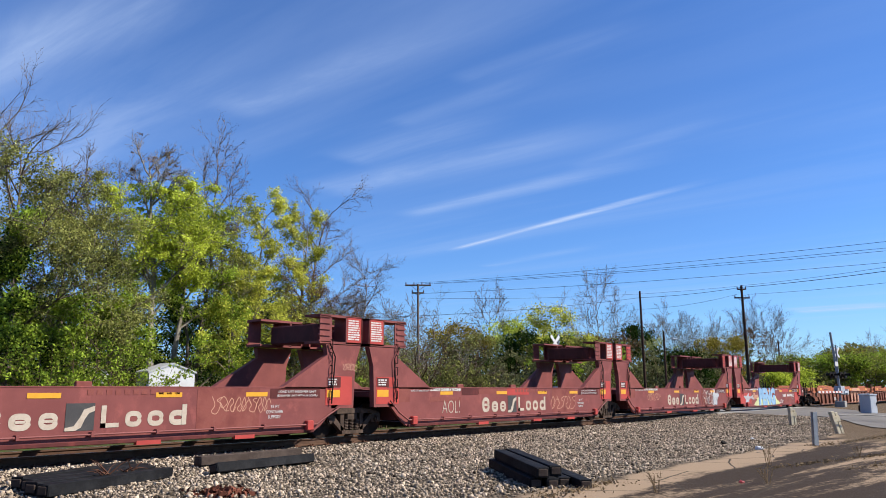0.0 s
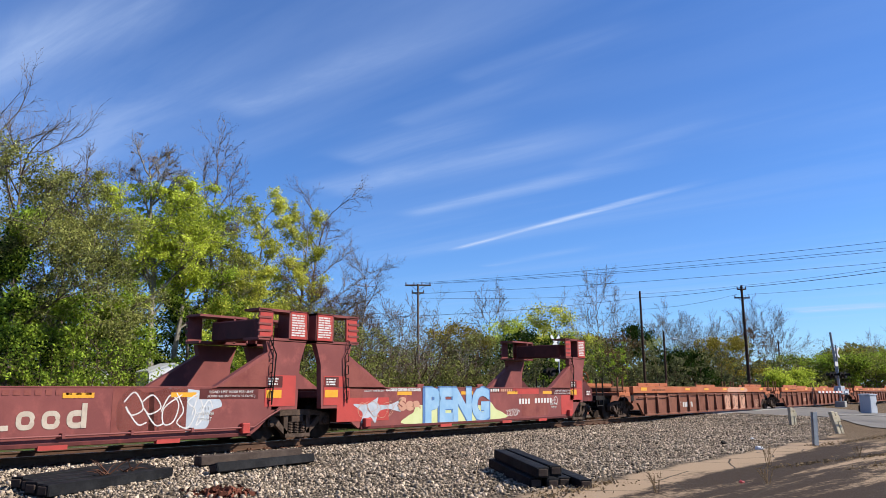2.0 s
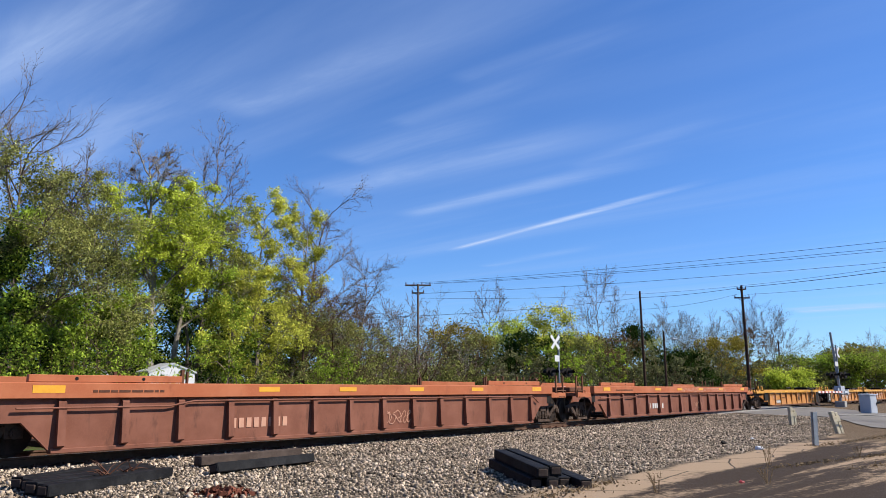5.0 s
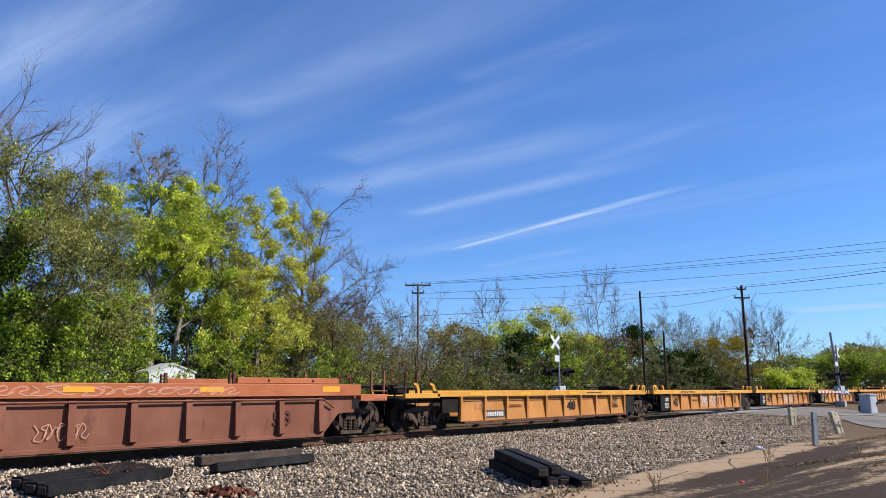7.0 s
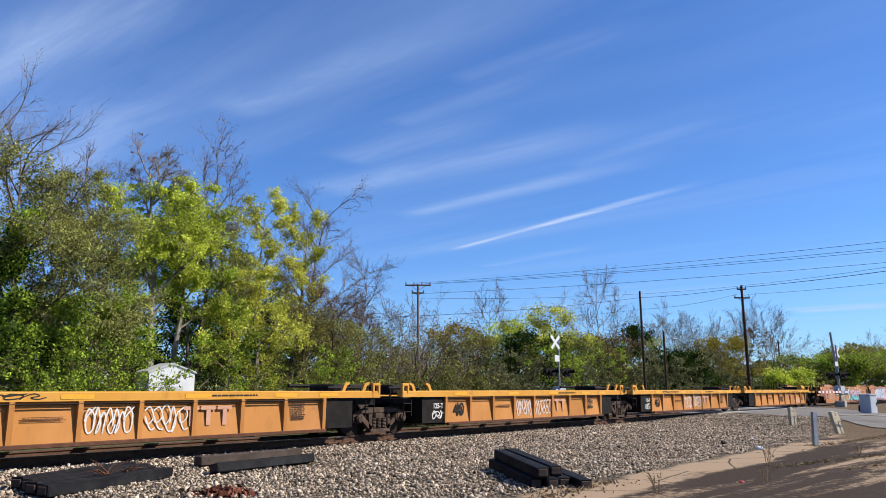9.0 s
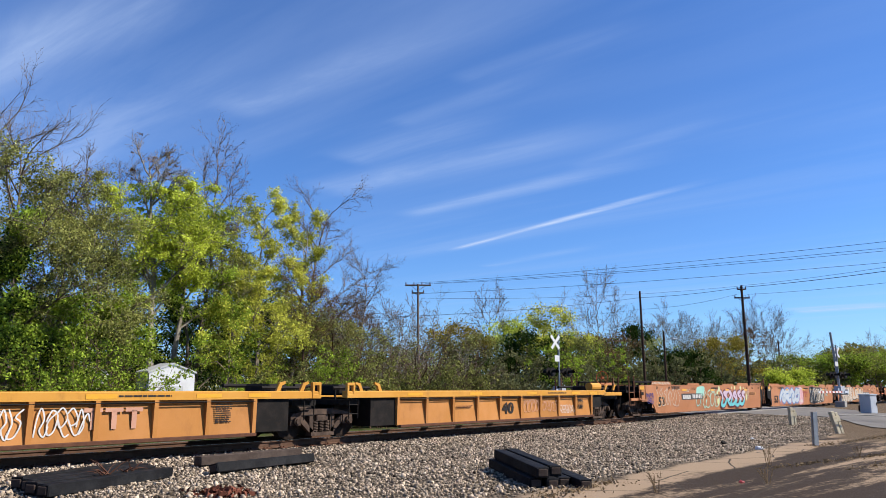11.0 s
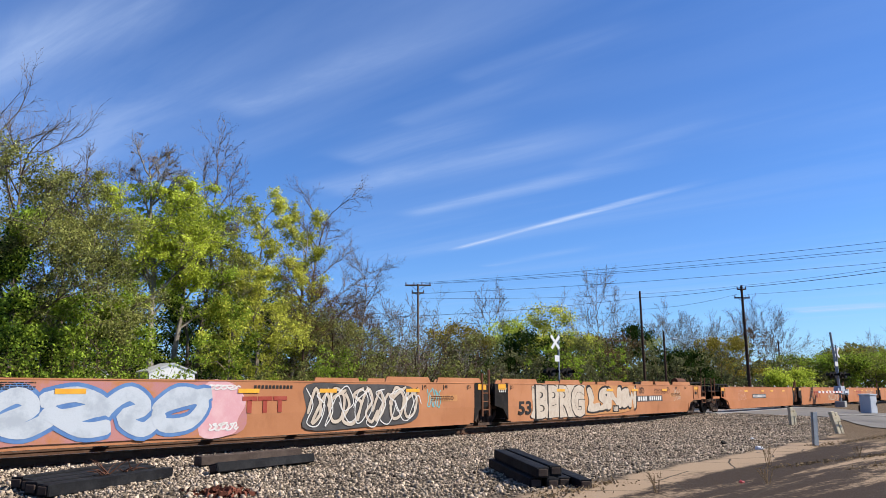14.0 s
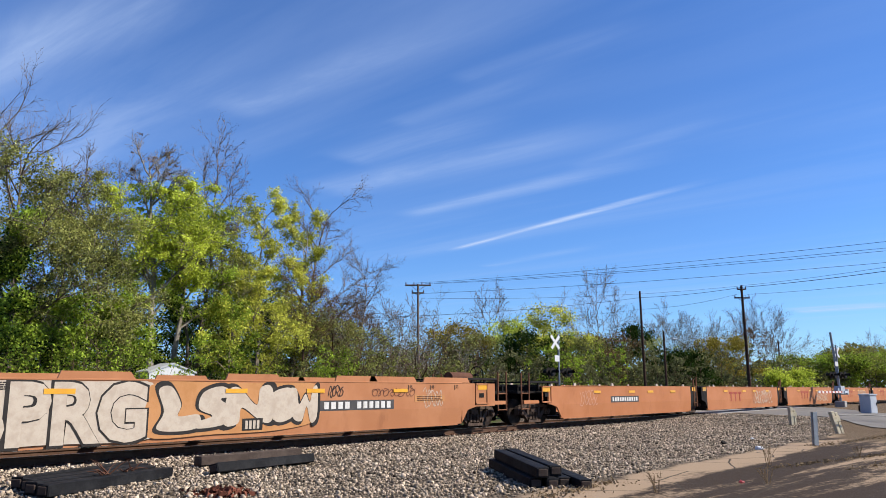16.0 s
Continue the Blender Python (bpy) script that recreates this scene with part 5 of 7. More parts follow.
            # the frame's dark opening is a flat plate, its shade painted black
            decal(unit, "opening", (lo + hi) / 2 - 0.13, (lo + hi) / 2 + 0.13, 1.0, 1.14, "black", y=-1.505)
            bm = bmesh.new()
            lo, hi = sorted((X(1.0), X(3.1)))
            box(bm, lo, hi, -1.42, -1.32, top + 0.10, top + 0.18, 0.01)
            box(bm, lo, hi, 1.32, 1.42, top + 0.10, top + 0.18, 0.01)
            for d in (1.05, 1.7, 2.4, 3.0):
                box(bm, X(d) - 0.04, X(d) + 0.04, -1.40, -1.34, 1.2, top + 0.12)
                box(bm, X(d) - 0.04, X(d) + 0.04, 1.34, 1.40, 1.2, top + 0.12)
            for d in (1.05, 2.4):
                box(bm, X(d) - 0.03, X(d) + 0.03, -1.36, 1.36, top + 0.12, top + 0.16)
            part("brake_gear", bm, "black", unit, "sooty black end frame and brake gear")
        else:
            bm = bmesh.new()
            tube(bm, [(X(0.34), -1.5, 0.40), (X(0.34), -1.5, 1.9)], 0.045, 6)
            tube(bm, [(X(0.72), -1.5, 0.40), (X(0.72), -1.5, 1.78)], 0.045, 6)
            for k in range(4):
                tube(bm, [(X(0.34), -1.5, 0.6 + k * 0.27), (X(0.72), -1.5, 0.6 + k * 0.27)], 0.02, 5)
            if w < 0:
                part("ladder", bm, "tan_rust", unit)
            else:
                bm.free()
                decal(unit, "sign_plate", 0.36, 1.1, 1.12, 1.36, "black", label="black plate with white number")
                lettering(unit, "125T", 0.55, 1.17, 0.12, "white", y=-1.51, width=0.45, bold=0.004)
    # gratings and brake gear over the ends
    bm = bmesh.new()
    for end, w in ((0.0, 1), (P, -1)):
        for k in range(7):
            x = end + w * (0.45 + 0.22 * k)
            box(bm, x - 0.02, x + 0.02, -1.3, 1.3, 1.36, 1.42)
        lo, hi = sorted((end + w * 0.4, end + w * 1.9))
        for y in (-1.3, -0.4, 0.4, 1.26):
            box(bm, lo, hi, y, y + 0.04, 1.36, 1.43)
        for y in (-1.28, 1.25):
            for d in (0.5, 1.8):
                box(bm, end + w * d - 0.03, end + w * d + 0.03, y, y + 0.04, 1.18, 1.37)
    part("end_grating", bm, "black", unit, "black walkway grating")
    if not tail:
        add_bogie(unit, P)
    for f in (0.2, 0.45, 0.6, 0.8):
        x = a + f * (b - a)
        decal(unit, "reflector", x, x + 0.6, top - 0.27, top - 0.17, "reflector", y=-1.517)
    return unit


def load_marks(u, a, b, top):
    for x, n in ((a + 0.12, "53"), (a + 1.5, "48"), (a + 2.2, "45"), (b - 2.6, "45"), (b - 1.6, "48"), (b - 0.4, "53")):
        decal(u, "stencil", x, x + 0.03, top - 0.2, top - 0.06, "ink", y=-1.506)
        lettering(u, n, x + 0.06, top - 0.16, 0.10, "ink", y=-1.506)
    bars(u, a + 1.9, a + 3.0, top - 0.2, top - 0.04, 4, "ink", y=-1.504, seed=3)
    decal(u, "paint_patch", b - 2.3, b - 0.9, 0.9, 1.1, "tan_patch", y=-1.502)
    bars(u, b - 2.2, b - 1.0, 0.92, 1.08, 3, "rust", y=-1.506, seed=4)
    decal(u, "paint_patch", b - 2.6, b - 0.9, 0.40, 0.55, "tan_patch", y=-1.46)
    bars(u, b - 2.5, b - 1.0, 0.42, 0.53, 2, "rust", y=-1.465, seed=6)


BROWN = "brown orange smooth-sided well car"
u = smooth_unit(210.2, 20.0, BROWN + " under pale outlined graffiti", "ttx_brown", 81, lead=True)
load_marks(u, 3.1, 18.85, 1.45)
decal(u, "paint_patch", 3.22, 4.15, 0.48, 0.94, "tan_patch", y=-1.502)
lettering(u, "53", 3.34, 0.52, 0.38, "ink", bold=0.02, width=0.72, slant=0.1)
decal(u, "number_board", 6.2, 9.04, 0.75, 1.05, "grey_ink", label="dark number board")
marks(u, 6.35, 7.4, 0.79, 0.98, 4, "white", y=-1.51)
marks(u, 7.6, 8.9, 0.81, 1.0, 6, "white", y=-1.51)
scrawl(u, 3.25, 5.95, 0.42, 1.38, "cream", 83, 0.035, 5)
scrawl(u, 6.3, 7.3, 1.1, 1.3, "cream", 832, 0.022, 4)
scrawl(u, 7.5, 8.1, 1.2, 1.36, "ink", 833, 0.016, 3)
blob(u, [(8.2, 0.78), (8.25, 1.3), (8.6, 1.40), (9.3, 1.40), (9.35, 1.2), (9.1, 0.85), (8.9, 0.8)], "mint", label="mint sprayed shape")
scrawl(u, 8.1, 11.5, 0.28, 1.35, "mint", 84, 0.05, 5)
decal(u, "paint_patch", 9.42, 9.72, 0.76, 0.97, "tan_patch", y=-1.512)
lettering(u, "A", 9.46, 0.78, 0.17, "ink", y=-1.518, width=0.22, bold=0.006)
scrawl(u, 11.85, 15.7, 0.27, 1.30, "lilac", 861, 0.19, 5, outline="maroon_pen", edge=0.07, lower="teal", y=-1.507, label="lilac and teal lettered graffiti piece")
for k, (x, z, r) in enumerate(((12.3, 1.27, 0.16), (12.0, 1.05, 0.12), (12.1, 0.6, 0.18), (14.9, 1.36, 0.12), (15.9, 1.33, 0.14), (16.6, 1.15, 0.15), (16.85, 0.75, 0.14), (14.4, 1.34, 0.08), (16.4, 1.32, 0.08), (16.95, 0.92, 0.09))):
    blob(u, [(x - 0.75 + r * math.cos(q), z + r * math.sin(q)) for q in (0, 1.05, 2.1, 3.14, 4.2, 5.2)], "pale_yellow", y=-1.5045 - 0.0002 * k, label="pale lime sprayed dot")
scrawl(u, 15.9, 16.7, 0.6, 1.38, "cream", 851, 0.022, 4)
scrawl(u, 16.9, 19.3, 1.49, 1.60, "ink", 852, 0.02, 9)
lettering(u, "116,900", 10.95, 0.9, 0.09, "ink", y=-1.516)
lettering(u, "PER UNIT", 11.45, 0.9, 0.09, "ink", y=-1.516)
marks(u, 10.3, 11.4, 1.28, 1.36, 9, "ink", y=-1.516)
scrawl(u, 2.08, 2.85, 0.82, 1.12, "navy", 86, 0.03, 5, y=-1.512)
scrawl(u, 2.15, 2.8, 0.6, 0.82, "navy", 87, 0.028, 4, y=-1.512)
scrawl(u, 2.8, 4.8, 1.49, 1.6, "cream", 88, 0.022, 7)
u = smooth_unit(230.2, 19.0, BROWN + " under grey blue graffiti", "ttx_brown", 82)
load_marks(u, 1.15, 17.85, 1.45)
lettering(u, "53", 1.75, 0.42, 0.42, "ink", bold=0.02, width=0.85)
blob(u, [(3.0, 0.3), (3.1, 1.0), (3.6, 1.4), (5.0, 1.42), (7.0, 1.41), (8.6, 1.42), (8.9, 0.9), (8.7, 0.27), (6.5, 0.25), (4.2, 0.26)], "violet", y=-1.5025, label="violet sprayed haze")
scrawl(u, 3.2, 7.75, 0.28, 1.38, "silver", 893, 0.30, 4, outline="blue_pen", edge=0.08, y=-1.507, label="grey blue lettered graffiti piece")
blob(u, [(7.7, 0.28), (7.8, 1.38), (8.5, 1.40), (8.9, 1.0), (8.7, 0.6), (8.6, 0.28)], "pink", y=-1.504, label="pink and orange sprayed haze")
scrawl(u, 7.95, 8.7, 0.34, 0.55, "white", 901, 0.035, 5, y=-1.508)
scrawl(u, 7.85, 8.7, 1.24, 1.38, "white", 902, 0.03, 5, y=-1.508)
bm = bmesh.new()
for j in range(3):
    q = 8.8 + j * 0.45
    box(bm, q, q + 0.42, -1.511, -1.507, 1.0, 1.1)
    box(bm, q + 0.14, q + 0.27, -1.511, -1.5075, 0.72, 1.02)
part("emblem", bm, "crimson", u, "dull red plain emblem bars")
blob(u, [(10.8, 0.27), (10.75, 0.8), (10.75, 1.38), (12.3, 1.40), (14.0, 1.39), (14.8, 1.3), (15.1, 0.8), (14.8, 0.35), (13.0, 0.27)], "grey_ink", label="charcoal and white lettering")
scrawl(u, 10.9, 15.0, 0.30, 1.38, "cream", 91, 0.09, 7, outline="ink", edge=0.03, y=-1.508)
scrawl(u, 10.8, 15.1, 0.28, 1.38, "white", 911, 0.03, 8, y=-1.5175)
scrawl(u, 15.5, 16.1, 0.7, 1.3, "teal", 92, 0.03, 4)
marks(u, 9.1, 10.3, 1.28, 1.36, 11, "ink", y=-1.508)
u = smooth_unit(248.85, 20.4, BROWN + " under white block graffiti", "ttx_brown", 93, tail=True)
load_marks(u, 1.15, 17.3, 1.45)
lettering(u, "53", 1.75, 0.42, 0.42, "ink", bold=0.02, width=0.85)
lettering(u, "BPRG", 2.80, 0.26, 1.14, "ink", bold=0.085, width=3.72, name="graffiti", label="black outline of white block letters", y=-1.506)
lettering(u, "BPRG", 2.87, 0.28, 1.10, "cream", bold=0.055, width=3.58, name="graffiti", label="fat white block letters", y=-1.511)
blob(u, [(2.68, 0.25), (2.72, 0.6), (2.66, 1.2), (2.8, 1.4), (4.0, 1.43), (5.4, 1.42), (6.6, 1.4), (6.7, 0.8), (6.6, 0.26), (4.5, 0.245)], "cream", y=-1.5035, label="white sprayed backing of block letters")
blob(u, [(6.5, 0.30), (6.5, 1.0), (6.7, 1.40), (8.2, 1.42), (9.9, 1.41), (11.1, 1.40), (11.3, 1.0), (11.2, 0.5), (10.0, 0.3), (8.2, 0.28)], "tan_patch", label="orange sprayed field")
for k, (x, pts) in enumerate((
    (6.75, [(0, 0.45), (0.15, 0.8), (0.0, 1.25), (0.3, 1.32), (0.55, 0.95), (0.5, 0.7), (1.0, 0.72), (1.0, 0.45), (0.5, 0.38)]),
    (7.55, [(0.2, 0.85), (0.3, 1.2), (0.8, 1.33), (1.1, 1.1), (0.75, 1.05), (1.1, 0.8), (0.9, 0.5), (0.2, 0.42), (0.1, 0.55), (0.55, 0.68)]),
    (8.4, [(0.0, 0.5), (0.1, 1.2), (0.4, 1.3), (0.9, 0.9), (1.0, 1.3), (1.35, 1.3), (1.4, 0.6), (1.1, 0.5), (0.5, 0.85), (0.4, 0.5)]),
    (9.6, [(0.0, 0.9), (0.2, 1.2), (0.7, 1.3), (0.95, 1.0), (0.8, 0.6), (0.3, 0.5)]),
    (10.2, [(0.0, 1.2), (0.2, 0.6), (0.5, 0.5), (0.65, 0.85), (0.8, 0.45), (1.0, 0.6), (1.0, 1.3), (0.85, 1.3), (0.75, 0.95), (0.6, 1.15), (0.4, 0.9), (0.3, 1.28)]))):
    cx, cz = x + sum(p[0] for p in pts) / len(pts), sum(p[1] for p in pts) / len(pts)
    blob(u, [(cx + (x + p - cx) * 1.2, cz + (q - cz) * 1.18) for p, q in pts], "ink", y=-1.507 - 0.0004 * k, name="graffiti")
    blob(u, [(x + p, q) for p, q in pts], "cream", y=-1.511 - 0.0004 * k, name="graffiti", label="rounded white letter shape")
for k in range(4):
    decal(u, "graffiti", 9.0 + k * 0.11, 9.07 + k * 0.11, 0.36, 0.55, "cream", y=-1.514)
decal(u, "graffiti", 8.92, 9.5, 0.33, 0.60, "ink", y=-1.509)
decal(u, "number_board", 11.3, 14.1, 0.72, 0.98, "grey_ink", label="dark number board")
marks(u, 11.4, 12.4, 0.76, 0.94, 4, "white", y=-1.51)
marks(u, 12.6, 14.0, 0.76, 0.94, 6, "white", y=-1.51)
scrawl(u, 11.6, 12.1, 1.05, 1.38, "ink", 95, 0.025, 4)
scrawl(u, 13.2, 15.0, 1.05, 1.3, "ghost_dark", 96, 0.018, 8)
scrawl(u, 15.4, 16.3, 0.7, 1.3, "cream", 97, 0.02, 5)
bm = bmesh.new()
tube(bm, [(17.6, -0.7, 1.62), (18.7, -0.7, 1.62)], 0.2, 14)
part("air_tank", bm, "rust", u, "rusty air reservoir tank")
brake_wheel(u, 19.3, -0.6, 1.75, "black")

ORANGE = "orange tan smooth-sided well car"
x = 269.2
for k in range(5):
    lead, tail = k == 0, k == 4
    wd = 17.2 if lead or tail else 15.1
    u = smooth_unit(x, wd, ORANGE + (" and a dark number board" if lead else " and dull red lettering"), "ttx_orange", 60 + k, lead=lead, tail=tail, top=1.38, flange=False)
    if lead:
        decal(u, "number_board", 7.2, 9.9, 0.72, 0.98, "grey_ink", label="dark number board")
        marks(u, 7.3, 9.8, 0.77, 0.93, 11, "white", y=-1.51)
        scrawl(u, 4.6, 6.0, 0.6, 1.25, "ghost", 99, 0.03, 5)
    else:
        bm = bmesh.new()
        for j in range(3):
            q = 4.6 + j * 0.75
            box(bm, q, q + 0.6, -1.509, -1.503, 1.0, 1.12)
            box(bm, q + 0.22, q + 0.38, -1.509, -1.5035, 0.6, 1.02)
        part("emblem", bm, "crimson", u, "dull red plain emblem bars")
        scrawl(u, 9.0, 12.6, 0.35, 1.25, "cream", 100 + k, 0.05, 9)
    x += wd


# ---- trees ----
def segment_mesh(name, segs, material, sides=3):
    """Tapered tubes between pairs of points: rows of start, end and the two radii."""
    segs = np.asarray([np.concatenate([q[0], q[1], q[2:]]) for q in segs], float) if isinstance(segs, list) else segs
    a, b, ra, rb = segs[:, :3], segs[:, 3:6], segs[:, 6], segs[:, 7]
    d = b - a
    d /= np.maximum(np.linalg.norm(d, axis=1, keepdims=True), 1e-6)
    ref = np.where(np.abs(d[:, 2:3]) > 0.9, np.array([[1.0, 0, 0]]), np.array([[0, 0, 1.0]]))
    u = np.cross(d, ref)
    u /= np.linalg.norm(u, axis=1, keepdims=True)
    v = np.cross(d, u)
    ang = np.arange(sides) * 2 * np.pi / sides
    ring = u[:, None] * np.cos(ang)[None, :, None] + v[:, None] * np.sin(ang)[None, :, None]
    verts = np.concatenate([a[:, None] + ring * ra[:, None, None], b[:, None] + ring * rb[:, None, None]], 1)
    k = np.arange(sides)
    quad = np.stack([k, (k + 1) % sides, sides + (k + 1) % sides, sides + k], 1)
    faces = (quad[None] + 2 * sides * np.arange(len(segs))[:, None, None]).reshape(-1, 4)
    return mesh_np(name, verts.reshape(-1, 3), faces, material)


def leaf_mesh(name, at, size, rng, material):
    """Pointed leaves, each a folded pair of triangles as one four-sided face, turned at random."""
    n = len(at)
    u = rng.normal(size=(n, 3))
    u /= np.linalg.norm(u, axis=1, keepdims=True)
    v = np.cross(u, rng.normal(size=(n, 3)))
    v /= np.maximum(np.linalg.norm(v, axis=1, keepdims=True), 1e-6)
    s = size * rng.uniform(0.55, 1.3, (n, 1))
    verts = np.stack([at + u * s, at + v * s * 0.55, at - u * s, at - v * s * 0.55], 1)
    faces = np.arange(4 * n).reshape(-1, 4)
    return mesh_np(name, verts.reshape(-1, 3), faces, material)


def unit_rows(v):
    return v / np.maximum(np.linalg.norm(v, axis=1, keepdims=True), 1e-6)


def grow(rng, height, spread, limbs, twigs, fork=0.25, lean=(0.0, 0.0), droop=0.0, thick=1.0, plan=((4, 2), (3, 2), (2, 1), (2, 0)), wild=0.55, rise=0.05):
    """The skeleton of a tree, level by level: trunk, limbs, branches and twigs; also the points where leaves may sit."""
    r0 = 0.011 * height * thick + 0.03
    n = 9
    f = np.arange(n + 1) / n
    wander = np.cumsum(rng.normal(0, 0.012, (n + 1, 2)), 0) * height
    trunk = np.stack([lean[0] * f * height + wander[:, 0] * f, lean[1] * f * height + wander[:, 1] * f, height * 0.93 * f], -1)
    rad = r0 * (1 - 0.88 * f)
    segs = [np.concatenate([trunk[:-1], trunk[1:], rad[:-1, None], rad[1:, None]], 1)]
    sites = []
    g = fork + (1 - fork) * (np.arange(limbs) + rng.random(limbs)) / limbs
    i = np.minimum((g * n).astype(int), n - 1)
    p = trunk[i] + (trunk[i + 1] - trunk[i]) * (g * n - i)[:, None]
    a = np.arange(limbs) * 2.4 + rng.uniform(-0.5, 0.5, limbs)
    d = unit_rows(np.stack([np.cos(a), np.sin(a), 0.35 + 0.9 * g], -1))
    length = spread * rng.uniform(0.7, 1.15, limbs) * (1.15 - 0.55 * g)
    r = r0 * (0.5 - 0.3 * g)
    for level, (steps, kids) in enumerate(plan):
        kp, kd, kl, kr = [], [], [], []
        for k in range(steps):
            d = unit_rows(d + rng.normal(0, 0.13 + 0.03 * level, d.shape) + np.array([0, 0, rise - droop * level * 0.12]))
            e = p + d * (length / steps)[:, None]
            segs.append(np.concatenate([p, e, (r * (1 - 0.75 * k / steps))[:, None], (r * (1 - 0.75 * (k + 1) / steps))[:, None]], 1))
            if level:
                sites.append(e)
            for _ in range(kids if level or k else 0):
                kp.append(e)
                kd.append(unit_rows(d + rng.normal(0, wild, d.shape)))
                kl.append(length * rng.uniform(0.34, 0.55, len(length)))
                kr.append(np.maximum(r * 0.45, 0.006))
            p = e
        if kids:
            p, d, length, r = np.concatenate(kp), np.concatenate(kd), np.concatenate(kl), np.concatenate(kr)
    return np.concatenate(segs), np.concatenate(sites)


def tree(x, y, height, spread, bark, coats, seed, label, limbs=11, twigs=2, fork=0.25, lean=(0, 0), droop=0.0, thick=1.0, name="tree", min_r=0.0, group="trees along the railway", plan=((4, 2), (3, 2), (2, 1), (2, 0)), per=60, wild=0.55, rise=0.05):
    """coats: (leaf material, count, leaf size, scatter, lowest and highest share of the height that bear leaves)."""
    rng = np.random.default_rng(seed)
    top = thing(name, label, "tree", pose(x, y, float(ground_height(x, y)) - 0.08), group)
    segs, sites = grow(rng, height, spread, limbs, twigs, fork, lean, droop, thick, plan, wild, rise)
    if min_r:
        segs[:, 6], segs[:, 7] = np.maximum(segs[:, 6], min_r), np.maximum(segs[:, 7], min_r * 0.7)
    shared("trunk", segment_mesh("trunk", segs, bark), top)
    for leaf, count, size, scatter, low, high in coats:
        zone = sites[(sites[:, 2] > low * height) & (sites[:, 2] < high * height)]
        if not len(zone):
            continue
        # leaves in clumps round some of the twig ends, with gaps between
        hubs = zone[rng.choice(len(zone), max(count // per, 8))]
        pick = np.minimum((rng.random(count) ** 1.25 * len(hubs)).astype(int), len(hubs) - 1)
        at = hubs[pick] + rng.normal(0, 1, (count, 3)) * np.array([1.0, 1.0, 0.62]) * scatter * rng.uniform(0.5, 1.5, (len(hubs), 1))[pick]
        at[:, 2] = np.maximum(at[:, 2], 0.1)
        shared("crown", leaf_mesh("crown", at, size, rng, leaf), top)
    return top


def shrub(x, y, height, wide, leaf, seed, label, count=2600, size=0.06, bark="bark_brown", group="undergrowth along the railway", stems=7, low=0.1):
    rng = np.random.default_rng(seed)
    top = thing("shrub", label, "shrub", pose(x, y, float(ground_height(x, y)) - 0.05), group)
    segs, sites = [], []
    for k in range(stems):
        a = rng.uniform(0, 6.283)
        d = np.array([math.cos(a) * wide / height, math.sin(a) * wide / height, 1.15])
        p = np.array([rng.normal(0, 0.15 * wide), rng.normal(0, 0.15 * wide), 0.0])
        r = 0.012 * height
        for j in range(6):
            d = d + rng.normal(0, 0.22, 3)
            e = p + d / np.linalg.norm(d) * height * rng.uniform(0.15, 0.21)
            e[2] = max(e[2], 0.1)
            segs.append((p, e, r * (1 - j / 7), r * (1 - (j + 1) / 7)))
            for _ in range(3):
                w = rng.normal(0, 0.6, 3) + d * 0.6
                t = e + w / np.linalg.norm(w) * height * rng.uniform(0.1, 0.24)
                t[2] = max(t[2], 0.1)
                segs.append((e, t, 0.009, 0.004))
                sites += [t, (e + t) / 2]
                for _ in range(2):
                    w2 = w / np.linalg.norm(w) + rng.normal(0, 0.6, 3)
                    t2 = t + w2 / np.linalg.norm(w2) * height * rng.uniform(0.05, 0.13)
                    segs.append((t, t2, 0.005, 0.003))
                    sites.append(t2)
            p = e
    tagged(shared("stem", segment_mesh("stem", segs, bark), top), kind="stuff")
    sites = np.array(sites)
    sites = sites[sites[:, 2] > low * height]
    if count:
        hubs = sites[rng.choice(len(sites), max(count // 14, 6))]
        at = hubs[rng.integers(0, len(hubs), count)] + rng.normal(0, 0.032 * height, (count, 3)) * np.array([1.0, 1.0, 0.7])
        at[:, 2] = np.maximum(at[:, 2], 0.05)
        tagged(shared("foliage", leaf_mesh("foliage", at, size, rng, leaf), top), kind="stuff")
    return top


# the wood behind the track
BARE = ((4, 2), (3, 2), (2, 2), (2, 0))
FINE = ((4, 3), (3, 2), (2, 2), (2, 0))
OLIVE_TREE = "tall spreading tree with thin olive spring foliage"
BARE_TREE = "bare leafless tree with fine dark twigs"
tree(12.0, 13.5, 11.5, 3.7, "bark", [("leaf_olive", 26000, 0.050, 0.13, 0.20, 0.92)], 1, OLIVE_TREE, limbs=18, fork=0.22, thick=1.3, wild=0.5, rise=0.0, per=14)
tree(10.7, 14.5, 12.4, 4.4, "bark", [("leaf_olive", 8000, 0.050, 0.13, 0.25, 0.85)], 2, OLIVE_TREE, limbs=14, fork=0.25, wild=0.5, per=14)
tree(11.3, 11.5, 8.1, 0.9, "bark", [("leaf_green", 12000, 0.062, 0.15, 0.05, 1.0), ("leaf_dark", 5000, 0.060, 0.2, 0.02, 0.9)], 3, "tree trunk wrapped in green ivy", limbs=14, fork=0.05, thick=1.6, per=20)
tree(14.1, 14.0, 10.3, 2.9, "bark", [("leaf_olive", 22000, 0.048, 0.13, 0.18, 1.0)], 5, OLIVE_TREE, limbs=16, droop=0.4, per=14)
tree(14.4, 12.2, 8.4, 2.5, "bark", [("leaf_olive", 18000, 0.048, 0.13, 0.12, 1.0)], 51, OLIVE_TREE, limbs=15, droop=0.6, per=14)
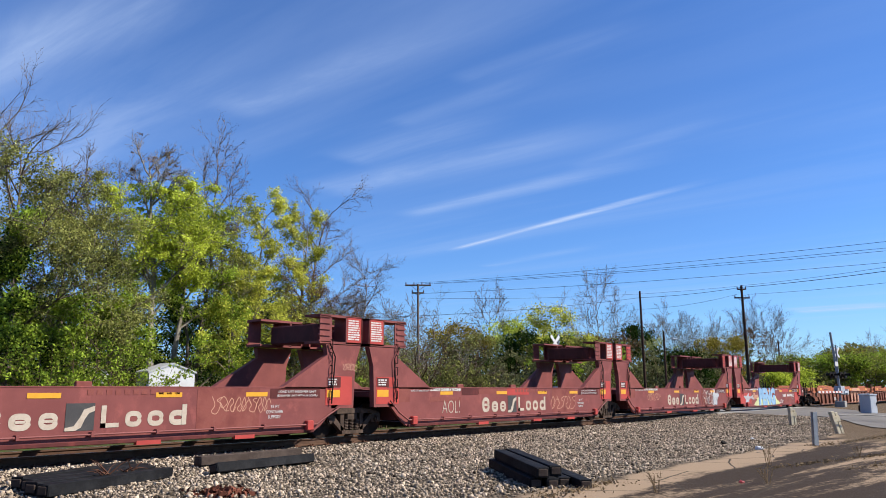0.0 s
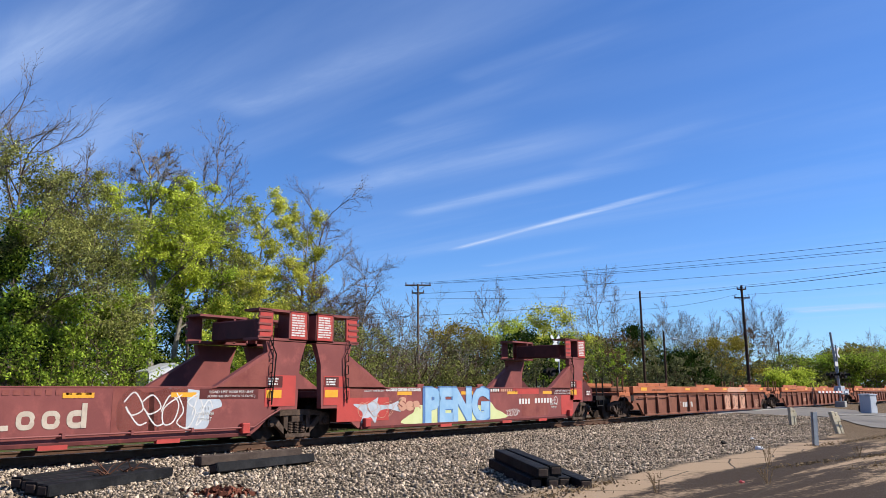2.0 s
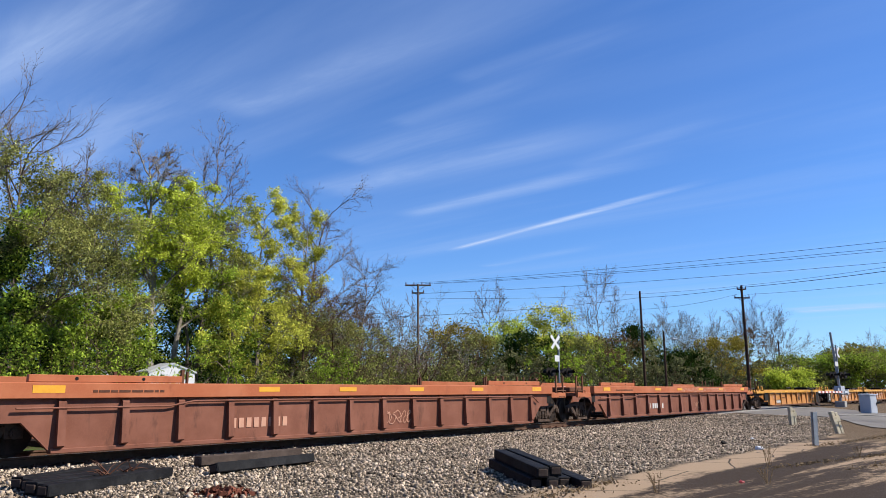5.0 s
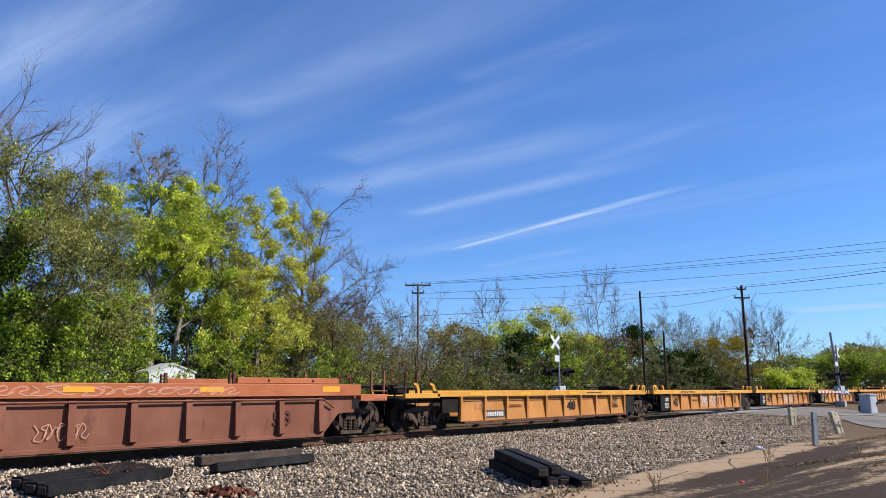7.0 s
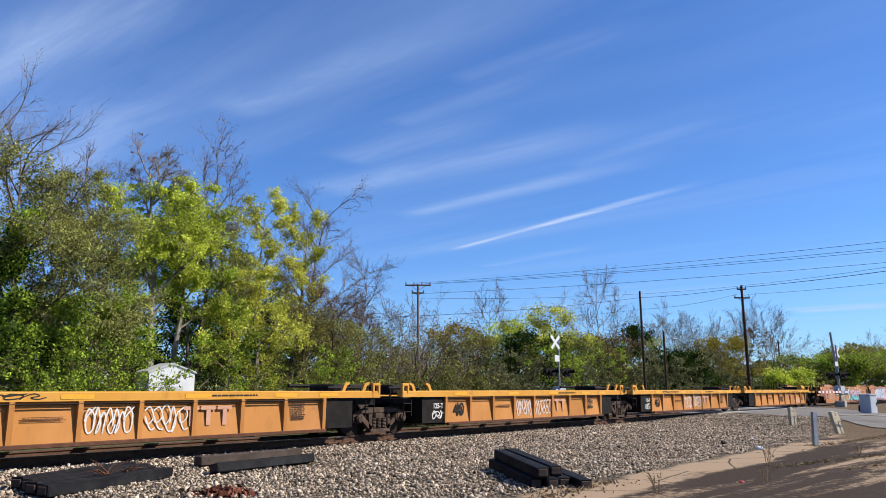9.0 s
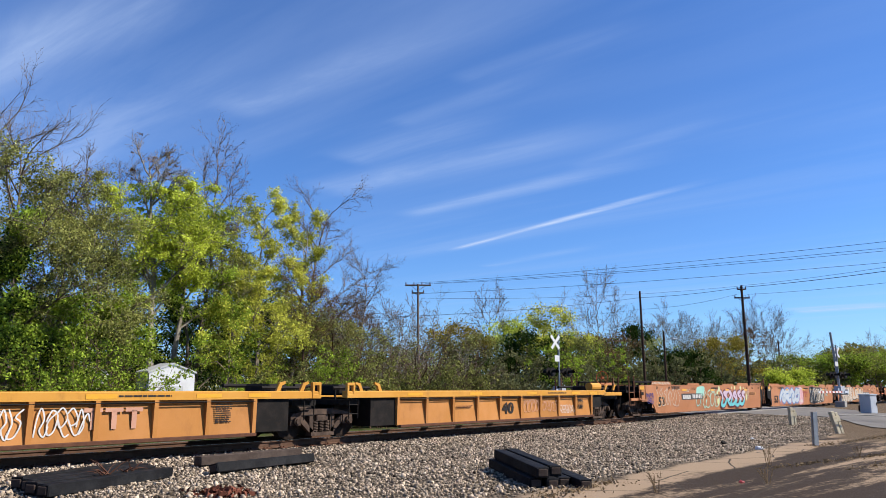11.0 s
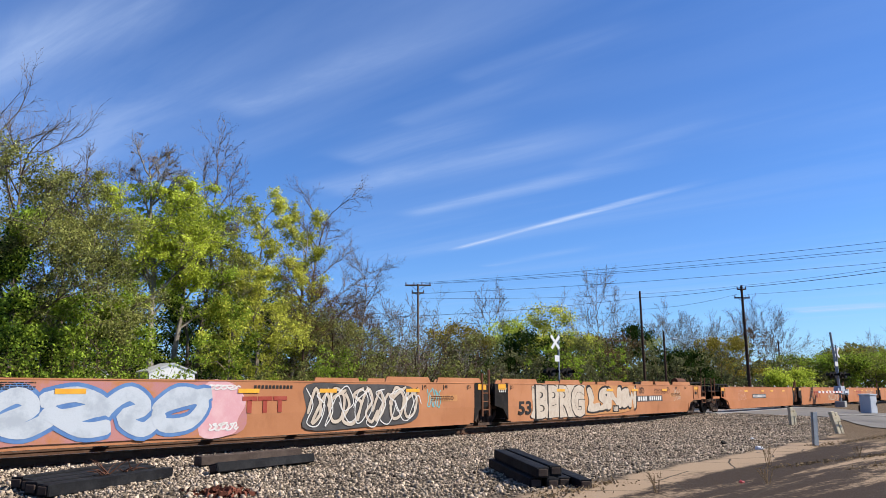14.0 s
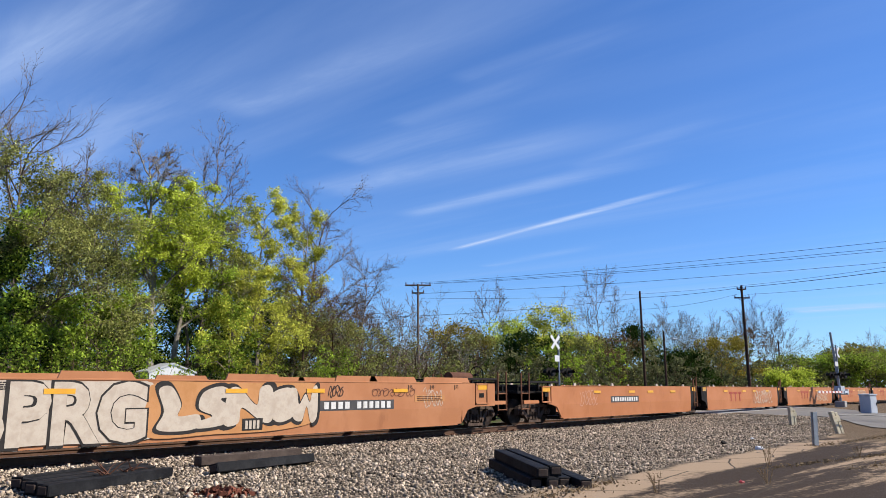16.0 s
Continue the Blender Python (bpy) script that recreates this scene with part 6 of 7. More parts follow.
tree(18.4, 19.0, 13.2, 2.0, "bark", [("leaf_rust", 900, 0.03, 0.12, 0.5, 1.0)], 4, "slim grey bare tree with a few buds", limbs=16, fork=0.40, plan=FINE, wild=0.4, rise=0.12, per=6)
tree(19.9, 20.0, 13.0, 1.8, "bark", [("leaf_rust", 700, 0.03, 0.12, 0.5, 1.0)], 41, "slim grey bare tree with a few buds", limbs=14, fork=0.42, plan=FINE, wild=0.4, rise=0.12, per=6)
tree(17.9, 13.7, 12.9, 2.3, "bark_pale", [("leaf_lime", 26000, 0.058, 0.13, 0.42, 0.84), ("leaf_rust", 500, 0.045, 0.06, 0.86, 1.2)], 6, "tall pale-barked tree with bright lime foliage and bare top", limbs=19, fork=0.40, thick=1.6, plan=FINE, wild=0.5, per=16)
tree(18.9, 14.1, 11.6, 2.0, "bark_pale", [("leaf_lime", 18000, 0.058, 0.13, 0.38, 0.98)], 606, "slim pale-barked tree with lime foliage", limbs=14, fork=0.40, thick=1.4, lean=(0.10, -0.02), per=16)
tree(22.3, 17.5, 13.5, 4.0, "bark", [("leaf_rust", 700, 0.04, 0.06, 0.6, 1.2), ("leaf_olive", 9000, 0.055, 0.15, 0.2, 0.66)], 8, BARE_TREE, limbs=17, fork=0.38, lean=(0.12, -0.06), plan=FINE, wild=0.48, rise=0.02, per=8)
# the dark coat puts shade among the inner leaves into colour
tree(20.5, 15.0, 10.1, 2.6, "bark", [("leaf_green", 14000, 0.055, 0.14, 0.1, 0.95), ("leaf_dark", 7000, 0.06, 0.2, 0.05, 0.6)], 17, "leafy tree with ivy and shade-dark inner leaves", fork=0.12, per=16)
tree(24.9, 18.0, 11.7, 2.6, "bark", [("leaf_olive", 15000, 0.055, 0.15, 0.2, 1.0)], 9, OLIVE_TREE, per=14)
tree(24.9, 15.5, 11.8, 2.1, "bark_pale", [("leaf_yellow", 19000, 0.058, 0.13, 0.25, 1.1)], 10, "tree with yellow green spring foliage", fork=0.2, limbs=16, per=16)
tree(26.7, 15.0, 11.5, 2.0, "bark_pale", [("leaf_yellow", 15000, 0.058, 0.13, 0.30, 1.1)], 11, "tree with yellow green spring foliage", fork=0.25, limbs=15, per=16)
tree(22.4, 12.5, 6.8, 2.2, "bark", [("leaf_yellow", 15000, 0.058, 0.12, 0.15, 1.1)], 12, "low tree with yellow green spring foliage", fork=0.12, per=16)
tree(20.4, 12.0, 5.9, 1.8, "bark", [("leaf_green", 8000, 0.055, 0.13, 0.1, 1.0), ("leaf_yellow", 4500, 0.055, 0.12, 0.3, 1.0)], 121, "low leafy tree in fresh green", fork=0.1, per=16)
tree(30.7, 19.0, 13.3, 3.7, "bark", [("leaf_rust", 600, 0.035, 0.06, 0.6, 1.2)], 13, BARE_TREE, limbs=19, fork=0.28, plan=FINE, wild=0.48, rise=0.01, lean=(0.0, 0.0), per=4)
tree(31.5, 16.0, 8.9, 2.8, "bark", [("leaf_rust", 300, 0.035, 0.06, 0.6, 1.2)], 14, BARE_TREE, limbs=15, fork=0.24, lean=(0.07, -0.10), plan=FINE, wild=0.48, rise=0.0, per=4)
tree(26.4, 13.6, 7.7, 2.3, "bark_brown", [("leaf_rust", 7000, 0.034, 0.16, 0.1, 1.1), ("leaf_olive", 8000, 0.042, 0.14, 0.02, 0.8)], 15, "dense brown thicket tree in bud", limbs=20, fork=0.06, plan=BARE, per=12)
tree(27.8, 13.2, 6.8, 2.3, "bark_brown", [("leaf_rust", 5000, 0.034, 0.16, 0.2, 1.1), ("leaf_olive", 9000, 0.042, 0.14, 0.02, 0.8)], 16, "dense brown thicket tree in bud", limbs=20, fork=0.06, plan=BARE, per=12)
tree(29.4, 12.8, 5.7, 2.0, "bark_brown", [("leaf_olive", 11000, 0.042, 0.14, 0.02, 0.9)], 161, "dense olive brown thicket tree", limbs=18, fork=0.06, plan=BARE, per=12)
tree(15.7, 13.0, 6.1, 2.0, "bark", [("leaf_green", 13000, 0.062, 0.14, 0.06, 1.0)], 18, "green leafy tree hung with vines", fork=0.08, per=16)
tree(12.7, 12.4, 5.2, 2.2, "bark", [("leaf_green", 14000, 0.062, 0.14, 0.06, 1.0), ("leaf_dark", 3000, 0.06, 0.2, 0.05, 0.7)], 19, "green leafy tree hung with vines", fork=0.08, per=16)
# near-black leaves here paint the shade deep in the wood
tree(18.5, 16.5, 4.5, 1.8, "bark", [("leaf_dark", 8000, 0.06, 0.25, 0.02, 1.0)], 191, "leafy tree with shade-dark leaf colour", fork=0.08, per=20)
tree(17.1, 25.0, 7.7, 3.0, "bark", [("leaf_dark", 9000, 0.085, 0.35, 0.02, 0.85)], 30, "tree deep in the wood with shade-dark leaf colour", fork=0.12, per=24)
tree(19.3, 25.0, 8.0, 3.0, "bark", [("leaf_dark", 9000, 0.085, 0.35, 0.02, 0.85)], 31, "tree deep in the wood with shade-dark leaf colour", fork=0.12, per=24)
tree(22.8, 25.0, 7.2, 3.0, "bark", [("leaf_dark", 9000, 0.085, 0.35, 0.02, 0.85)], 32, "tree deep in the wood with shade-dark leaf colour", fork=0.12, per=24)
tree(27.1, 25.0, 7.7, 3.0, "bark", [("leaf_dark", 9000, 0.085, 0.35, 0.02, 0.85)], 33, "tree deep in the wood with shade-dark leaf colour", fork=0.12, per=24)
tree(29.9, 25.0, 8.8, 3.0, "bark", [("leaf_dark", 9000, 0.085, 0.35, 0.02, 0.85)], 34, "tree deep in the wood with shade-dark leaf colour", fork=0.12, per=24)
tree(33.5, 25.0, 8.8, 3.0, "bark", [("leaf_dark", 9000, 0.085, 0.35, 0.02, 0.85)], 35, "tree deep in the wood with shade-dark leaf colour", fork=0.12, per=24)
tree(37.5, 25.0, 7.3, 3.0, "bark", [("leaf_dark", 9000, 0.085, 0.35, 0.02, 0.85)], 36, "tree deep in the wood with shade-dark leaf colour", fork=0.12, per=24)
rng_u = random.Random(8)
LEAVES = ("leaf_green", "leaf_olive", "leaf_green", "leaf_green", "leaf_olive")
TINTS = {"leaf_green": "leafy green shrub beside the railway", "leaf_olive": "olive brown shrub beside the railway", "leaf_dark": "dark evergreen shrub beside the railway"}
for k in range(30):
    x = 7.5 + k * 0.98 + rng_u.uniform(-0.3, 0.3)
    leaf = LEAVES[rng_u.randrange(5)]
    if x > 27:
        leaf = "leaf_olive"
    shrub(x, 9.6 + rng_u.uniform(-0.8, 1.8), rng_u.uniform(1.9, 3.4) * (0.62 if 15.2 < x < 20.6 else 1.0 if x < 31 else 0.8), 1.5, leaf, 100 + k, TINTS[leaf], 1100 if 15.2 < x < 18.0 else 3200, 0.056)
for k in range(8):
    shrub(31.0 + k * 0.9, 11.5 + rng_u.uniform(-1, 3), rng_u.uniform(3.2, 5.0), 2.0, "leaf_olive", 140 + k, "bare pale brown thicket shrub", 500, 0.045, "bark_pale" if k % 2 else "bark_brown", stems=12)

# the tree line beyond the crossing
FAR = "trees beyond the crossing"
for k, (x, y, h, sp, kind) in enumerate((
        (62.0, 34.2, 10.3, 3.2, "snag"), (66.5, 36.0, 8.4, 3.0, "gold"), (68.2, 34.4, 7.1, 3.4, "olive"), (77.9, 38.2, 12.3, 3.4, "bare"), (79.5, 36.3, 10.0, 3.4, "lime"),
        (72.1, 29.5, 7.6, 3.2, "dark"), (78.2, 29.9, 11.0, 4.2, "yellow"), (79.6, 28.2, 7.6, 3.4, "olive"), (90.6, 30.4, 14.2, 5.0, "bare"), (88.2, 25.4, 9.4, 2.8, "dark"),
        (84.0, 27.0, 8.0, 3.8, "rust"), (99.6, 27.1, 9.8, 3.8, "bare"), (95.0, 25.0, 8.0, 4.0, "olive"), (106.6, 26.3, 10.6, 4.2, "bare"), (88.0, 17.7, 6.2, 2.6, "dark"), (104.1, 21.5, 8.3, 3.8, "bare"),
        (100.8, 17.7, 8.4, 3.6, "gold"), (117.5, 20.7, 10.6, 4.6, "bare_red"), (115.2, 15.7, 9.5, 5.2, "bare"), (100.8, 9.9, 4.0, 2.2, "lime"), (118.8, 11.2, 6.3, 4.4, "green"),
        (132.3, 10.3, 6.8, 5.0, "olive"), (128.9, 6.9, 7.8, 5.0, "gold2"), (124.8, 4.6, 6.6, 4.6, "green"), (134.0, 4.6, 7.0, 5.0, "green"), (56.0, 33.0, 7.6, 3.2, "bare"), (52.0, 35.0, 6.8, 3.2, "bare"), (47.5, 33.0, 7.6, 3.2, "bare"))):
    coats = {"snag": [("leaf_dark", 4114, 0.134, 0.405, 0.05, 0.5)], "gold": [("leaf_gold", 7106, 0.126, 0.456, 0.2, 1.0)], "gold2": [("leaf_gold", 5610, 0.151, 0.506, 0.05, 1.0), ("leaf_olive", 5610, 0.151, 0.506, 0.05, 1.0)],
             "olive": [("leaf_olive", 8976, 0.126, 0.506, 0.05, 1.0)], "bare": [("leaf_rust", 300, 0.05, 0.15, 0.5, 1.0)], "bare_red": [("leaf_rust", 3366, 0.101, 0.304, 0.3, 1.0)],
             "lime": [("leaf_lime", 8228, 0.126, 0.456, 0.15, 1.0)], "dark": [("leaf_dark", 9724, 0.126, 0.506, 0.05, 1.0)], "yellow": [("leaf_yellow", 9724, 0.126, 0.506, 0.2, 1.0)],
             "rust": [("leaf_rust", 6732, 0.118, 0.506, 0.1, 1.0), ("leaf_olive", 2992, 0.118, 0.506, 0.1, 1.0)], "green": [("leaf_olive", 4200, 0.143, 0.506, 0.02, 1.0), ("leaf_green", 6358, 0.143, 0.506, 0.02, 1.0)]}[kind]
    words = {"snag": "dead snag with ivy round its foot", "gold": "golden leafing tree in the distance", "gold2": "broad golden olive tree in the distance", "olive": "dull olive tree in the distance", "bare": "bare grey rounded tree in the distance",
             "bare_red": "bare tree with reddish buds", "lime": "lime green leafing tree in the distance", "dark": "dark evergreen tree in the distance", "yellow": "yellow green leafing tree in the distance", "rust": "tree in reddish brown bud", "green": "fresh green tree in the distance"}[kind]
    bare = kind.startswith("bare")
    tree(x, y, h, sp * (1.25 if bare else 1.1), "bark_brown" if kind == "bare_red" else "bark", coats, 60 + k, words, limbs=16 if bare else 11, fork=0.22 if bare else 0.12, min_r=0.011 if bare else 0.010, wild=0.4 if bare else 0.55, rise=0.10 if bare else 0.05, group=FAR, plan=BARE if bare else ((3, 2), (2, 2), (2, 1), (2, 0)), per=34)
for k in range(46):
    d = 64 + (k % 3) * 7
    col = k / 45
    x, y = 44 + 92 * col + rng_u.uniform(-1.5, 1.5), 27 - 22.5 * col + (k % 3) * 2.6 + rng_u.uniform(-1, 1)
    if 42 < x < 62:
        y += 6
    leaf = ("leaf_hazy", "leaf_olive", "leaf_hazy", "leaf_green", "leaf_hazy")[rng_u.randrange(5)]
    shrub(x, y, rng_u.uniform(3.0, 5.6), 3.0, leaf, 200 + k, {"leaf_hazy": "hazy grey green scrub", "leaf_olive": "olive scrub bush", "leaf_green": "green scrub bush"}[leaf] + " beyond the crossing", 2100, 0.125, group="scrub beyond the crossing", low=0.0)


# the far wood closes the horizon
def far_wood():
    rng = np.random.default_rng(77)
    n = 26000
    a = rng.uniform(-0.35, 2.2, n)
    dist = rng.uniform(190, 260, n)
    x, y = dist * np.cos(a), dist * np.sin(a) + 5
    keep = (y > 12)
    x, y, a = x[keep], y[keep], a[keep]
    high = 8.5 + 2.5 * np.sin(a * 31) + 1.6 * np.sin(a * 77 + 1)
    z = rng.uniform(0, 1, len(x)) ** 0.8 * high
    me = leaf_mesh("far_wood", np.stack([x, y, z], -1), 1.1, rng, "leaf_hazy")
    tagged(new("far_wood", me), "distant hazy grey green wood along the horizon", "woodland", kind="stuff")


far_wood()


# ---- poles and cables ----
def utility_pole(x, y, z_top, lean, material, label, arms, r=0.15, way=0.0):
    """arms: (height below the top, half length, insulators)."""
    base = float(ground_height(x, y))
    p = thing("utility_pole", label, "utility pole", pose(x, y, base - 0.05), "utility poles")
    h = z_top - base
    bm = bmesh.new()
    tube(bm, [(0, 0, 0), (lean[0] * 0.5, lean[1] * 0.5, h * 0.5), (lean[0], lean[1], h)], r, 10, r * 0.68)
    part("pole_shaft", bm, material, p)
    c, s = math.cos(way), math.sin(way)
    for drop, half, count in arms:
        bm = bmesh.new()
        m = pose(lean[0], lean[1], h - drop, 0, 0, math.degrees(way))
        box(bm, -half, half, -0.06, 0.06, -0.06, 0.06, 0.01, m)
        for k in (-1, 1):
            tube(bm, [m @ Vector((k * half * 0.6, 0, 0)), m @ Vector((0, 0, -half * 0.45))], 0.02, 4)
        arm = part("crossarm", bm, material, p)
        for k in range(count):
            q = -half * 0.93 + 2 * half * 0.93 * k / max(count - 1, 1)
            bm = bmesh.new()
            tube(bm, [m @ Vector((q, 0, 0.05)), m @ Vector((q, 0, 0.17)), m @ Vector((q, 0, 0.26))], 0.055, 6, 0.03)
            part("insulator", bm, "insulator", arm)
    return p


def cable(points, sag, r, label, name="power_cable"):
    bm = bmesh.new()
    pts = []
    for a, b in zip(points, points[1:]):
        for k in range(13):
            f = k / 12
            if k == 0 and pts:
                continue
            pts.append(tuple(a[i] + (b[i] - a[i]) * f - (sag * 4 * f * (1 - f) if i == 2 else 0) for i in range(3)))
    tube(bm, pts, r, 4)
    ob = part(name, bm, "wire")
    tagged(ob, label, "cable", "overhead cables")


utility_pole(47.2, 23.8, 9.75, (-0.02, 0.10), "pole", "weathered timber utility pole with two crossarms", [(0.12, 1.05, 4), (0.75, 0.5, 3)], 0.115, radians(-50))
utility_pole(71.9, 5.8, 10.7, (0.0, 0.15), "pole_dark", "dark brown timber pole with double crossarms", [(0.35, 0.42, 2), (1.15, 0.7, 3)], 0.16, radians(-50))
utility_pole(75.4, 17.3, 11.4, (-0.1, 0.12), "pole_dark", "plain dark timber pole without crossarms", [], 0.15)
utility_pole(116.0, 15.0, 8.2, (0, 0.1), "pole_dark", "distant thin timber pole", [(0.4, 0.5, 2)], 0.12, radians(-50))
utility_pole(139.0, 5.2, 6.6, (0, 0.1), "pole_dark", "distant thin timber pole", [], 0.12)


def onward(a, b, k):
    return tuple(a[i] + (b[i] - a[i]) * k for i in range(3))


for a, b in (((47.01, 24.04, 9.75), (45.93, -9.83, 9.5)), ((47.49, 23.43, 9.72), (45.9, -9.8, 9.15)), ((47.95, 22.86, 9.7), (45.89, -9.79, 9.0)), ((47.3, 23.68, 8.9), (48.15, -9.4, 8.7))):
    cable([a, onward(a, b, 1.7)], 0.55, 0.010, "thin black power cable between poles")
LOW = "heavy black cable strung between poles"
cable([(45.0, 29.1, 7.05), (75.39, 17.37, 10.69)], 0.35, 0.016, LOW)
cable([(75.39, 17.37, 10.69), (71.76, 5.9, 10.45)], 0.15, 0.017, LOW)
cable([(71.76, 5.9, 10.45), onward((71.76, 5.9, 10.45), (54.97, -8.33, 8.85), 1.8)], 0.25, 0.019, LOW)
cable([(45.0, 28.6, 6.2), (75.36, 17.42, 9.45)], 0.3, 0.010, LOW)
cable([(75.36, 17.42, 9.45), (71.48, 6.26, 9.80)], 0.25, 0.011, LOW)
cable([(72.06, 5.53, 9.80), onward((72.06, 5.53, 9.80), (54.92, -8.26, 8.1), 1.8)], 0.25, 0.011, LOW)
cable([(47.3, 23.68, 8.53), (71.51, 6.22, 10.55)], 0.4, 0.009, LOW)
cable([(71.71, 5.97, 10.6), onward((71.71, 5.97, 10.6), (54.98, -8.34, 9.1), 1.8)], 0.25, 0.010, LOW)


def street_lamp():
    x, y = 69.1, 12.4
    base = float(ground_height(x, y))
    p = thing("street_lamp", "dark timber pole with a small street lamp", "street lamp", pose(x, y, base - 0.05))
    bm = bmesh.new()
    tube(bm, [(0, 0, 0), (-0.03, 0.04, 6.7)], 0.13, 8, 0.09)
    part("pole_shaft", bm, "pole_dark", p)
    bm = bmesh.new()
    tube(bm, [(0, 0, 5.9), (0.3, -0.4, 6.1), (0.6, -0.75, 6.05)], 0.03, 6)
    part("arm", bm, "galv", p)
    bm = bmesh.new()
    tube(bm, [(0.45, -0.58, 6.06), (0.62, -0.78, 6.02), (0.8, -1.0, 6.0)], 0.13, 8, 0.06)
    part("lamp_head", bm, "galv", p)


street_lamp()


def crossbuck(parent, x, y, z, m, size=0.52):
    for k, a in enumerate((45, -45)):
        bm = bmesh.new()
        box(bm, -size, size, -0.012, 0.012, -0.09, 0.09, 0.004, m @ pose(0, -0.028 * k, 0) @ pose(0, 0, 0, 0, a, 0))
        part("crossbuck_board", bm, "white_paint", parent, "white crossed board")


def lamp_pair(parent, m, facing):
    """A flashing light: dark round backing, hood and lens on a short arm."""
    bm = bmesh.new()
    tube(bm, [m @ Vector((0, 0, 0)), m @ Vector((0, 0.03 * facing, 0))], 0.26, 20)
    tube(bm, [m @ Vector((0, 0.2 * -facing, 0)), m @ Vector((0, 0, 0))], 0.11, 14)
    light = part("flashing_light", bm, "black", parent, "black round backed signal light")
    bm = bmesh.new()
    rows = []
    for d, rr in ((0.03, 0.13), (0.34, 0.15)):
        rows.append([bm.verts.new(m @ Vector((rr * math.cos(a), d * facing, rr * math.sin(a)))) for a in (math.pi * (-0.1 + 1.2 * k / 10) for k in range(11))])
    for k in range(10):
        bm.faces.new((rows[0][k], rows[0][k + 1], rows[1][k + 1], rows[1][k]))
    part("hood", bm, "black", light)
    bm = bmesh.new()
    tube(bm, [m @ Vector((0, 0.03 * facing, 0)), m @ Vector((0, 0.06 * facing, 0))], 0.11, 14)
    part("lens", bm, "glass_red", light)


def crossing_signal(x, y, turn, label, gate=False, top=4.4):
    base = float(ground_height(x, y))
    p = thing("crossing_signal", label, "railway signal", pose(x, y, base), "level crossing signals")
    bm = bmesh.new()
    box(bm, -0.35, 0.35, -0.35, 0.35, -0.2, 0.45, 0.04)
    part("foundation", bm, "concrete", p, "grey concrete foundation")
    bm = bmesh.new()
    tube(bm, [(0, 0, 0.4), (0, 0, top)], 0.055, 10)
    tube(bm, [(0, 0, 0.4), (0, 0, 0.7)], 0.11, 10)
    part("mast", bm, "galv", p, "galvanised steel mast")
    m = pose(0, 0, 0, 0, 0, turn)
    crossbuck(p, 0, 0, 0, m @ pose(-0.42, -0.10, top - 0.5) if not gate else m @ pose(0.25, 0.12, top - 0.55))
    bm = bmesh.new()
    lo, hi = top - 1.6, top - 1.25
    box(bm, -0.5, -0.08, -0.115, -0.10, lo, hi, 0.0, m)
    part("track_sign", bm, "white_paint", p, "small white plate below the crossbuck")
    bm = bmesh.new()
    tube(bm, [m @ Vector((-0.85, 0, 2.35)), m @ Vector((0.85, 0, 2.35))], 0.035, 8)
    part("light_arm", bm, "black", p)
    for q in (-0.75, 0.75):
        for facing in (-1, 1):
            lamp_pair(p, m @ pose(q, 0.12 * facing, 2.35), facing)
    bm = bmesh.new()
    box(bm, -0.3, 0.3, -0.25, 0.25, 0.95, 1.55, 0.03, m)
    box(bm, -0.55, -0.3, -0.18, 0.18, 1.0, 1.4, 0.02, m)
    part("gate_mechanism", bm, "cabinet", p, "grey gate motor housing")
    return p


s1 = crossing_signal(39.3, 6.4, -8, "galvanised crossing signal with white crossbuck and twin lights", top=4.55)
bm = bmesh.new()
tube(bm, [(0, 0, 4.5), (0.75, -0.9, 4.48)], 0.015, 5)
part("bracket", bm, "galv", s1)
s2 = crossing_signal(64.2, -3.1, -16, "crossing signal with crossbuck and a lowered striped gate", gate=True, top=4.6)
bm = bmesh.new()
tube(bm, [(0.1, 0.0, 1.2), (-0.18, 0.26, 5.55)], 0.10, 8, 0.085)
part("raised_arm", bm, "galv", s2, "tall leaning grey upright")
for k in range(14):
    bm = bmesh.new()
    box(bm, -0.7 - 0.5 * (k + 1), -0.7 - 0.5 * k, -0.32, -0.29, 1.05, 1.19)
    part("gate_stripe", bm, "white_paint" if k % 2 else "crimson", s2, "white gate stripe" if k % 2 else "red gate stripe")
bm = bmesh.new()
for k in (-1, 1):
    box(bm, 0.1, 1.3, k * 0.3 - 0.03, k * 0.3 + 0.03, 1.02, 1.2)
box(bm, 1.1, 1.4, -0.34, 0.34, 0.9, 1.3, 0.02)
part("counterweight", bm, "cabinet", s2)


def signal_cabinet():
    x, y = 49.3, -7.6
    z = float(ground_height(x, y))
    p = thing("signal_cabinet", "pale grey steel signal cabinet beside the road", "cabinet", pose(x, y, z, 0, 0, -18))
    bm = bmesh.new()
    box(bm, -0.36, 0.36, -0.3, 0.3, 0.0, 1.02, 0.02)
    part("body", bm, "cabinet", p)
    bm = bmesh.new()
    prism(bm, [(-0.4, 1.02), (-0.4, 1.07), (0, 1.1), (0.4, 1.07), (0.4, 1.02)], -0.34, 0.34)
    part("roof", bm, "cabinet", p)
    bm = bmesh.new()
    box(bm, -0.32, 0.32, -0.315, -0.303, 0.06, 0.96)
    door = part("door", bm, "cabinet", p)
    bm = bmesh.new()
    box(bm, 0.22, 0.27, -0.34, -0.315, 0.45, 0.62)
    part("handle", bm, "black", door)


signal_cabinet()


